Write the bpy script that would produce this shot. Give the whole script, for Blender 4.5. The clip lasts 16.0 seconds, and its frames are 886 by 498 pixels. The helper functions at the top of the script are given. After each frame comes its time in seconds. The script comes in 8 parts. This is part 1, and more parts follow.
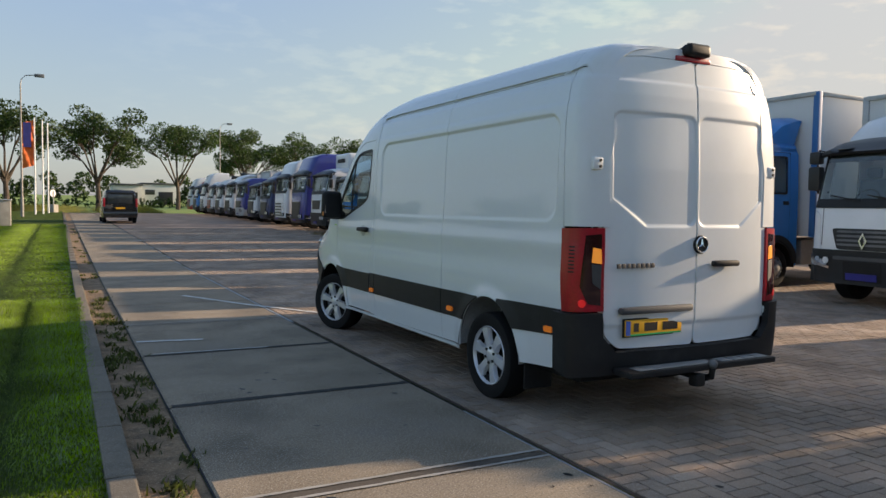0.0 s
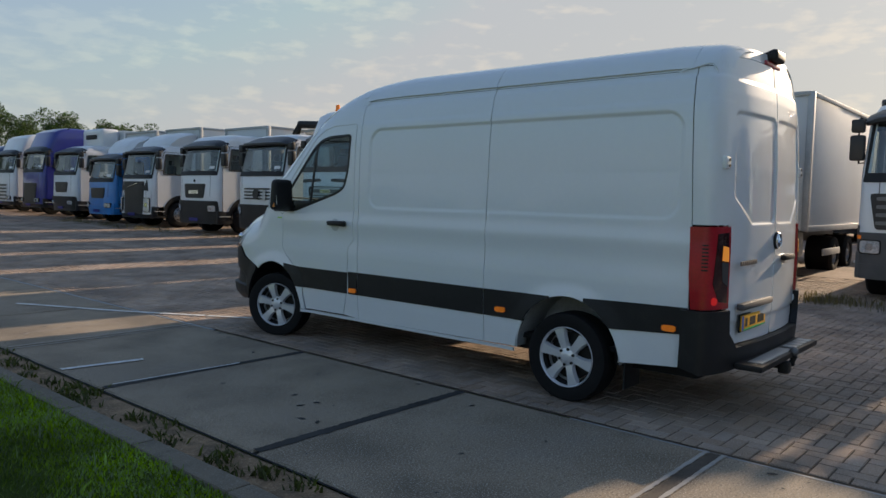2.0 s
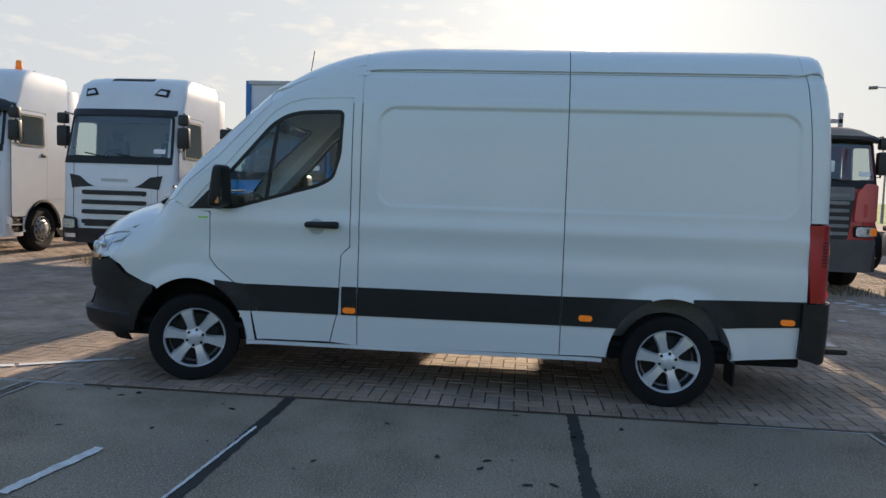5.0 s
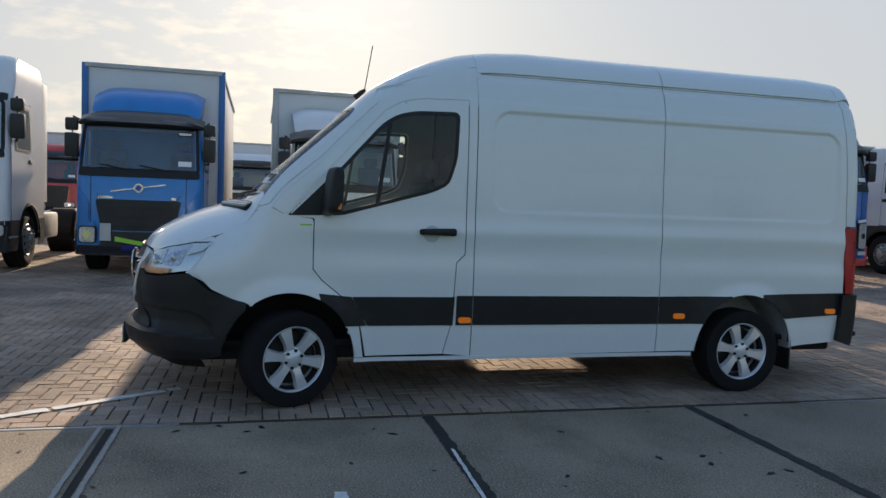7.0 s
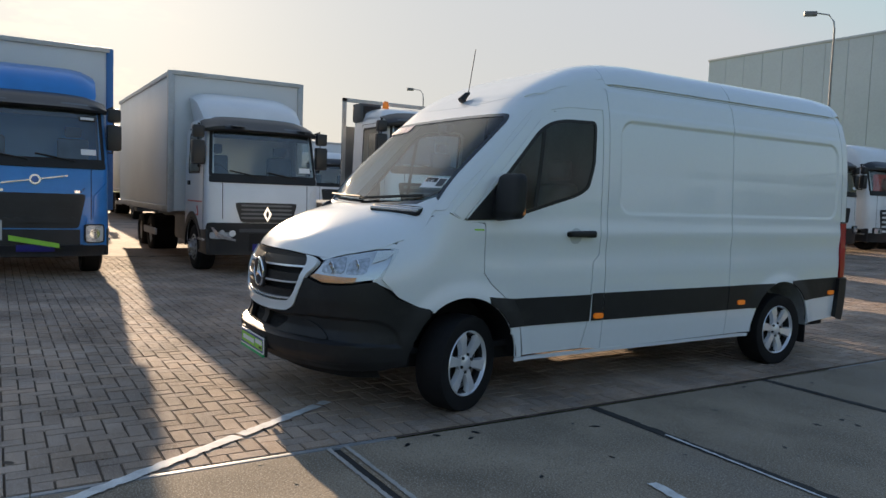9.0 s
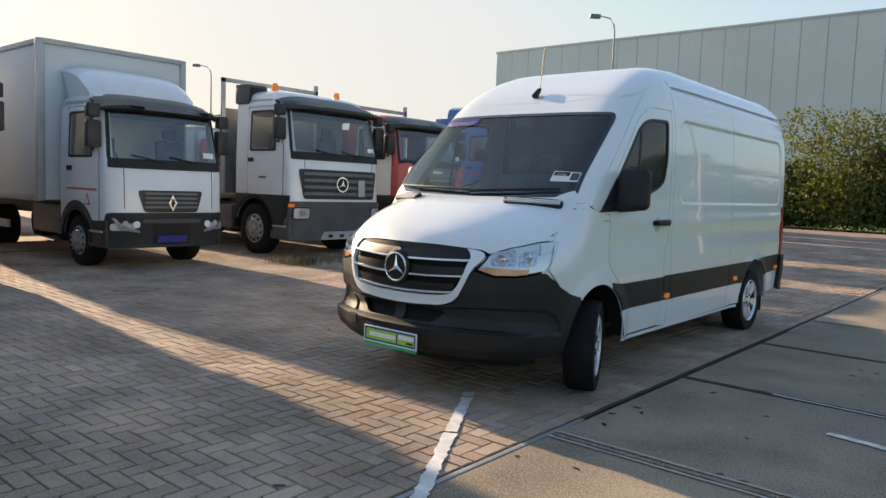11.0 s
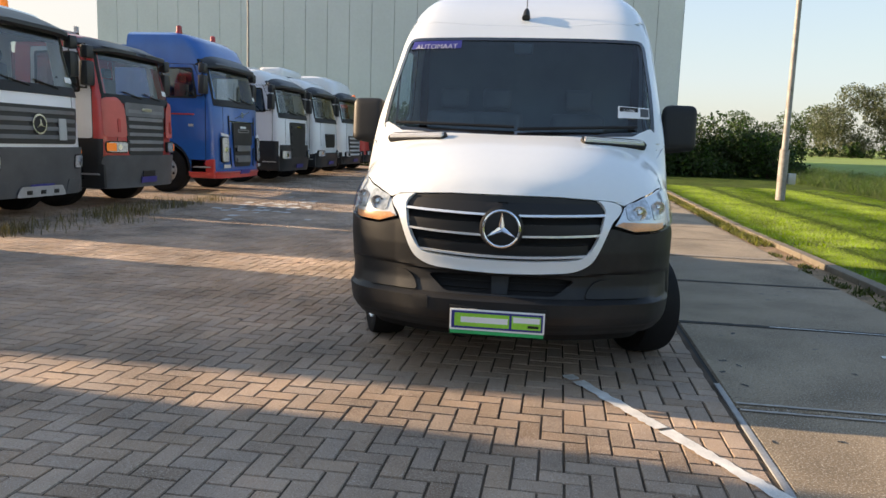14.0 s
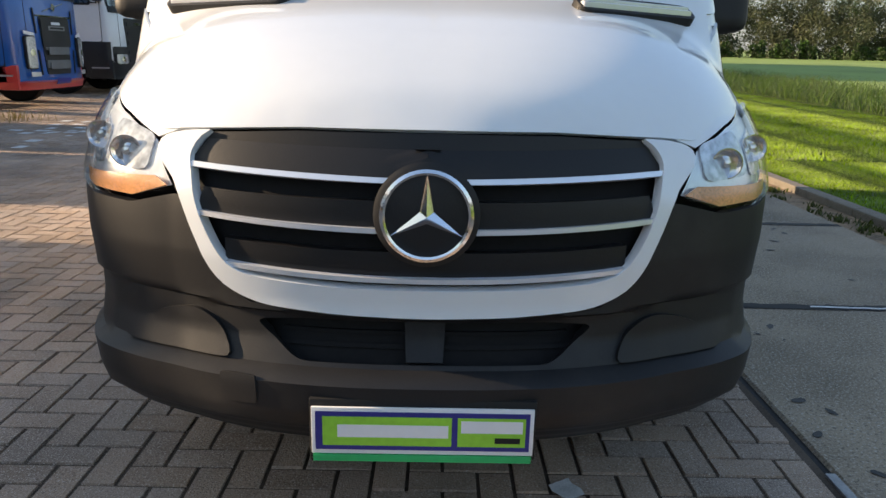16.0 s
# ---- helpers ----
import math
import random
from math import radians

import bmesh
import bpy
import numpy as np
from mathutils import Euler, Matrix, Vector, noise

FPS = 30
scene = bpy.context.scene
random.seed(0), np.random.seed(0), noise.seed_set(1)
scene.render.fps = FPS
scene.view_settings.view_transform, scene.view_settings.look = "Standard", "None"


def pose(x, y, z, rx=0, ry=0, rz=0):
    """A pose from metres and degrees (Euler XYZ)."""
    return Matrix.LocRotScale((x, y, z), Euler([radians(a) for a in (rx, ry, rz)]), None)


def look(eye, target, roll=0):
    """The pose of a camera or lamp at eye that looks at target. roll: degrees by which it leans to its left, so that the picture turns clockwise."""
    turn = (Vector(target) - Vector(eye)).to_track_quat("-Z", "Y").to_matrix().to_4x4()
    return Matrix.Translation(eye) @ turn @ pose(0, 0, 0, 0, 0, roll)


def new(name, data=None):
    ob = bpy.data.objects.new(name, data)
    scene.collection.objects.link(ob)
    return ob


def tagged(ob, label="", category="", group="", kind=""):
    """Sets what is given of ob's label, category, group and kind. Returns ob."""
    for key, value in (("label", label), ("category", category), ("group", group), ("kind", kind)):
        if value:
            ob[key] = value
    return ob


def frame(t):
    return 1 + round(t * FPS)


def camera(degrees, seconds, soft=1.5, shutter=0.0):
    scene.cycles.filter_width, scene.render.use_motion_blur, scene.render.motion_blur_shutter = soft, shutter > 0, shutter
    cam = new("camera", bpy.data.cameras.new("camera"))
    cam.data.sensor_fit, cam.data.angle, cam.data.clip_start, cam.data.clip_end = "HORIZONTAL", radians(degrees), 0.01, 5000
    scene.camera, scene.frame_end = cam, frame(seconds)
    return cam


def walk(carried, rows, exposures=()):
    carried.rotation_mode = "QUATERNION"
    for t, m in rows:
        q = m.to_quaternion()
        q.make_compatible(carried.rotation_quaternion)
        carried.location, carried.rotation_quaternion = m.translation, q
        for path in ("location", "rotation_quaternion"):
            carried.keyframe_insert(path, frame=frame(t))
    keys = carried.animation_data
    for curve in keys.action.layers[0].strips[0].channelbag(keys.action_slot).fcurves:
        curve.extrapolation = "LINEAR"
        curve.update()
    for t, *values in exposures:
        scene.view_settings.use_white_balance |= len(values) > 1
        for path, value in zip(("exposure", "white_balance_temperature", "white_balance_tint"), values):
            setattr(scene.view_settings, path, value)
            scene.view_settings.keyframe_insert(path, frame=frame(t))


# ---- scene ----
cam = camera(62.3, 16.0)
METRES, EYE, TILT, LEAN, TURN = 21.429, 1.5, 0.0, 0.0, -27.6
ROWS = [
    (0.0, 0.0, 0.0, 0.0, 0.05, -3.11, -0.86),
    (0.5, -0.0325, 0.0057, 0.0015, -4.79, -3.37, -0.91),
    (1.0, -0.0628, 0.014, 0.0026, -10.06, -3.62, -1.03),
    (1.5, -0.092, 0.0289, 0.0025, -15.82, -3.85, -1.15),
    (2.0, -0.1192, 0.0453, 0.0022, -21.3, -4.05, -1.25),
    (2.5, -0.1438, 0.0666, 0.0014, -27.23, -4.19, -1.37),
    (3.0, -0.1662, 0.0889, 0.0017, -33.29, -4.25, -1.49),
    (5.5, -0.2504, 0.2279, -0.0012, -61.59, -3.79, -1.91),
    (6.0, -0.2627, 0.2582, -0.0019, -66.76, -3.63, -1.97),
    (6.5, -0.274, 0.2879, -0.0018, -71.97, -3.5, -2.03),
    (7.0, -0.2832, 0.3192, -0.0014, -76.33, -3.52, -2.06),
    (7.5, -0.2911, 0.351, -0.0012, -80.35, -3.63, -2.03),
    (8.0, -0.2953, 0.383, -0.0006, -84.74, -3.8, -2.04),
    (10.5, -0.2926, 0.541, 0.002, -107.48, -4.61, -2.06),
    (11.0, -0.2804, 0.5703, 0.0001, -111.96, -4.83, -2.06),
    (11.5, -0.2655, 0.5972, -0.0015, -116.49, -5.15, -2.05),
    (12.0, -0.245, 0.622, -0.0056, -121.58, -5.47, -2.09),
    (12.5, -0.2224, 0.6453, -0.006, -127.15, -5.71, -2.11),
    (13.0, -0.196, 0.6589, -0.007, -132.74, -5.96, -2.09),
    (13.5, -0.169, 0.6626, -0.0069, -138.31, -6.84, -2.03),
    (14.0, -0.1464, 0.6511, -0.0063, -143.37, -8.08, -1.91),
    (14.5, -0.1261, 0.6316, -0.0058, -147.75, -9.28, -1.79),
    (15.0, -0.1098, 0.6091, -0.0056, -150.4, -10.43, -1.62),
    (15.5, -0.0958, 0.5829, -0.008, -151.84, -12.26, -1.47),
    (16.0, -0.0835, 0.5582, -0.0104, -152.58, -15.07, -1.34),
]
EXPOSURES = [(0.0, 1.42, 6200, 10), (1.0, 1.34, 6120, 10), (2.0, 1.18, 6020, 10), (3.0, 1.56, 5860, 10), (6.0, 1.50, 5860, 10), (8.0, 1.33, 5980, 10), (10.5, 1.72, 6340, 10), (13.0, 2.02, 6680, 10), (14.0, 2.02, 6620, 10), (16.0, 1.92, 6400, 10)]
walk(cam, [(t, pose(0, 0, EYE, TILT, LEAN, TURN) @ pose(METRES * x, METRES * y, METRES * z, 90 + pitch, roll, yaw)) for t, x, y, z, yaw, pitch, roll in ROWS], EXPOSURES)

# ---- world, sun, exposure ----
SUN_EL, SUN_AZ = 17.2, 96.0
world = bpy.data.worlds.new("sky")
scene.world = world
world.use_nodes = True
wn, wl = world.node_tree.nodes, world.node_tree.links
wn.clear()
w_out = wn.new("ShaderNodeOutputWorld")
w_bg = wn.new("ShaderNodeBackground")
w_sky = wn.new("ShaderNodeTexSky")
w_sky.sky_type = "NISHITA"
w_sky.sun_disc = False
w_sky.sun_elevation, w_sky.sun_rotation = radians(SUN_EL), radians(SUN_AZ)
w_sky.air_density, w_sky.dust_density, w_sky.ozone_density = 1.0, 1.6, 1.8
w_tc = wn.new("ShaderNodeTexCoord")
w_map = wn.new("ShaderNodeMapping")
w_map.inputs["Scale"].default_value = (1.0, 1.0, 3.2)
w_n = wn.new("ShaderNodeTexNoise")
w_n.inputs["Scale"].default_value, w_n.inputs["Detail"].default_value, w_n.inputs["Roughness"].default_value = 5.0, 9.0, 0.62
w_r = wn.new("ShaderNodeValToRGB")
w_r.color_ramp.elements[0].position, w_r.color_ramp.elements[1].position = 0.50, 0.60
w_r.color_ramp.elements[1].color = (0.8, 0.8, 0.8, 1)
w_mix = wn.new("ShaderNodeMixRGB")
w_mix.blend_type = "MIX"
w_gain = wn.new("ShaderNodeMixRGB")
w_gain.blend_type = "MULTIPLY"
w_gain.inputs[0].default_value = 1.0
w_gain.inputs[2].default_value = (1.28, 1.18, 1.06, 1)
wl.new(w_tc.outputs["Generated"], w_map.inputs["Vector"])
wl.new(w_map.outputs[0], w_n.inputs["Vector"])
w_n2, w_pat = wn.new("ShaderNodeTexNoise"), wn.new("ShaderNodeMath")
w_n2.inputs["Scale"].default_value, w_n2.inputs["Detail"].default_value = 24.0, 6.0
w_pat.operation = "MULTIPLY_ADD"
w_pat.inputs[1].default_value = 0.46
wl.new(w_map.outputs[0], w_n2.inputs["Vector"])
wl.new(w_n2.outputs["Fac"], w_pat.inputs[0])
w_low = wn.new("ShaderNodeMath")
w_low.operation = "MULTIPLY"
w_low.inputs[1].default_value = 0.54
wl.new(w_n.outputs["Fac"], w_low.inputs[0])
wl.new(w_low.outputs[0], w_pat.inputs[2])
wl.new(w_pat.outputs[0], w_r.inputs[0])
w_cap = wn.new("ShaderNodeMixRGB")
w_cap.blend_type = "DARKEN"
w_cap.inputs[0].default_value = 1.0
w_cap.inputs[2].default_value = (3.6, 3.5, 3.25, 1)
w_haze = wn.new("ShaderNodeMixRGB")
w_sep, w_el = wn.new("ShaderNodeSeparateXYZ"), wn.new("ShaderNodeMapRange")
w_el.inputs["From Max"].default_value = 0.62
w_el.inputs["To Min"].default_value, w_el.inputs["To Max"].default_value = 0.62, 0.20
wl.new(w_tc.outputs["Generated"], w_sep.inputs[0])
wl.new(w_sep.outputs["Z"], w_el.inputs["Value"])
wl.new(w_el.outputs[0], w_haze.inputs[0])
w_hue, w_az = wn.new("ShaderNodeMixRGB"), wn.new("ShaderNodeMapRange")
w_az.inputs["From Min"].default_value, w_az.inputs["From Max"].default_value = 0.05, 0.45
w_hue.inputs[1].default_value, w_hue.inputs[2].default_value = (2.95, 2.9, 2.8, 1), (2.45, 3.3, 4.6, 1)
wl.new(w_sep.outputs["Z"], w_az.inputs["Value"])
wl.new(w_az.outputs[0], w_hue.inputs[0])
w_warm, w_side = wn.new("ShaderNodeMixRGB"), wn.new("ShaderNodeMapRange")
w_side.inputs["From Min"].default_value, w_side.inputs["From Max"].default_value, w_side.inputs["To Max"].default_value = 0.1, 1.0, 0.8
w_warm.inputs[2].default_value = (3.85, 3.4, 2.7, 1)
wl.new(w_sep.outputs["X"], w_side.inputs["Value"])
wl.new(w_side.outputs[0], w_warm.inputs[0])
wl.new(w_hue.outputs[0], w_warm.inputs[1])
wl.new(w_warm.outputs[0], w_haze.inputs[2])
wl.new(w_sky.outputs[0], w_cap.inputs[1])
w_glow = wn.new("ShaderNodeMixRGB")
w_glow.inputs[0].default_value = 0.10
wl.new(w_cap.outputs[0], w_glow.inputs[1])
wl.new(w_sky.outputs[0], w_glow.inputs[2])
wl.new(w_glow.outputs[0], w_haze.inputs[1])
wl.new(w_haze.outputs[0], w_gain.inputs[1])
w_part, w_east = wn.new("ShaderNodeMixRGB"), wn.new("ShaderNodeMapRange")
w_part.blend_type = "MULTIPLY"
w_part.inputs[0].default_value = 1.0
w_east.inputs["From Min"].default_value, w_east.inputs["From Max"].default_value = 0.0, 0.45
wl.new(w_sep.outputs["X"], w_east.inputs["Value"])
w_south, w_both = wn.new("ShaderNodeMapRange"), wn.new("ShaderNodeMath")
w_south.inputs["From Min"].default_value, w_south.inputs["From Max"].default_value = -0.22, -0.04
w_both.operation = "MULTIPLY"
wl.new(w_sep.outputs["Y"], w_south.inputs["Value"])
wl.new(w_south.outputs[0], w_both.inputs[0])
wl.new(w_east.outputs[0], w_both.inputs[1])
wl.new(w_r.outputs[0], w_part.inputs[1])
wl.new(w_both.outputs[0], w_part.inputs[2])
wl.new(w_part.outputs[0], w_mix.inputs[0])
wl.new(w_haze.outputs[0], w_mix.inputs[1])
wl.new(w_gain.outputs[0], w_mix.inputs[2])
wl.new(w_mix.outputs[0], w_bg.inputs[0])
wl.new(w_bg.outputs[0], w_out.inputs[0])
w_bg.inputs[1].default_value = 0.070
sun_data = bpy.data.lights.new("sun", "SUN")
sun_data.energy, sun_data.angle, sun_data.color = 3.0, radians(0.7), (1.0, 0.74, 0.48)
sun = new("sun", sun_data)
sun_dir = Vector((math.sin(radians(SUN_AZ)) * math.cos(radians(SUN_EL)), math.cos(radians(SUN_AZ)) * math.cos(radians(SUN_EL)), math.sin(radians(SUN_EL))))
sun.matrix_world = look(sun_dir * 60, (0, 0, 0))


# ---- materials ----
def mat(name, col, rough=0.5, metal=0.0, var=0.12, scale=3.0, fine=60.0, bump=0.15, coat=0.0, rnd=0.0, col2=None, emit=0.0, dist=0.004):
    m = bpy.data.materials.new(name)
    m.use_nodes = True
    n, l = m.node_tree.nodes, m.node_tree.links
    b = n["Principled BSDF"]
    b.inputs["Roughness"].default_value = rough
    b.inputs["Metallic"].default_value = metal
    b.inputs["Coat Weight"].default_value = coat
    b.inputs["Coat Roughness"].default_value = 0.02
    geo = n.new("ShaderNodeNewGeometry")
    big, small = n.new("ShaderNodeTexNoise"), n.new("ShaderNodeTexNoise")
    for t, s in ((big, scale), (small, fine)):
        t.inputs["Scale"].default_value, t.inputs["Detail"].default_value = s, 5.0
        l.new(geo.outputs["Position"], t.inputs["Vector"])
    mixf = n.new("ShaderNodeMath")
    mixf.operation = "MULTIPLY_ADD"
    l.new(small.outputs["Fac"], mixf.inputs[0])
    mixf.inputs[1].default_value = 0.6
    l.new(big.outputs["Fac"], mixf.inputs[2])
    ramp = n.new("ShaderNodeValToRGB")
    c2 = col2 or tuple(min(1, c * (1 + var)) for c in col)
    c1 = tuple(c * (1 - var) for c in col)
    ramp.color_ramp.elements[0].position, ramp.color_ramp.elements[0].color = 0.55, (*c1, 1)
    ramp.color_ramp.elements[1].position, ramp.color_ramp.elements[1].color = 1.0, (*c2, 1)
    l.new(mixf.outputs[0], ramp.inputs[0])
    src = ramp.outputs[0]
    if rnd:
        oi = n.new("ShaderNodeObjectInfo")
        add = n.new("ShaderNodeMath")
        add.operation = "ADD"
        l.new(oi.outputs["Random"], add.inputs[0])
        l.new(geo.outputs["Random Per Island"], add.inputs[1])
        fr = n.new("ShaderNodeMath")
        fr.operation = "FRACT"
        l.new(add.outputs[0], fr.inputs[0])
        hsv = n.new("ShaderNodeHueSaturation")
        mr = n.new("ShaderNodeMapRange")
        mr.inputs["To Min"].default_value, mr.inputs["To Max"].default_value = 1 - rnd, 1 + rnd
        l.new(fr.outputs[0], mr.inputs["Value"])
        l.new(mr.outputs[0], hsv.inputs["Value"])
        ms = n.new("ShaderNodeMapRange")
        ms.inputs["To Min"].default_value, ms.inputs["To Max"].default_value = 1 + rnd, 1 - rnd
        odd = n.new("ShaderNodeMath")
        odd.operation = "PINGPONG"
        odd.inputs[1].default_value = 0.37
        l.new(fr.outputs[0], odd.inputs[0])
        ms.inputs["From Max"].default_value = 0.37
        l.new(odd.outputs[0], ms.inputs["Value"])
        l.new(ms.outputs[0], hsv.inputs["Saturation"])
        l.new(src, hsv.inputs["Color"])
        src = hsv.outputs[0]
    l.new(src, b.inputs["Base Color"])
    if bump:
        bp = n.new("ShaderNodeBump")
        bp.inputs["Strength"].default_value, bp.inputs["Distance"].default_value = bump, dist
        l.new(small.outputs["Fac"], bp.inputs["Height"])
        l.new(bp.outputs[0], b.inputs["Normal"])
    if emit:
        b.inputs["Emission Color"].default_value = (*col, 1)
        b.inputs["Emission Strength"].default_value = emit
    return m


def glass(name, tint, ior=1.5):
    m = bpy.data.materials.new(name)
    m.use_nodes = True
    n, l = m.node_tree.nodes, m.node_tree.links
    n.remove(n["Principled BSDF"])
    tr, gl, lw, mx = n.new("ShaderNodeBsdfTransparent"), n.new("ShaderNodeBsdfGlossy"), n.new("ShaderNodeLayerWeight"), n.new("ShaderNodeMixShader")
    tr.inputs[0].default_value = (*tint, 1)
    gl.inputs["Roughness"].default_value = 0.02
    lw.inputs["Blend"].default_value = 0.5
    pw, fr = n.new("ShaderNodeMath"), n.new("ShaderNodeMath")
    pw.operation, fr.operation = "POWER", "MULTIPLY_ADD"
    f0 = ((ior - 1) / (ior + 1)) ** 2
    pw.inputs[1].default_value, fr.inputs[1].default_value, fr.inputs[2].default_value = 5.0, 1 - f0, f0
    l.new(lw.outputs["Facing"], pw.inputs[0])
    l.new(pw.outputs[0], fr.inputs[0])
    l.new(fr.outputs[0], mx.inputs[0])
    l.new(tr.outputs[0], mx.inputs[1])
    l.new(gl.outputs[0], mx.inputs[2])
    l.new(mx.outputs[0], n["Material Output"].inputs[0])
    return m


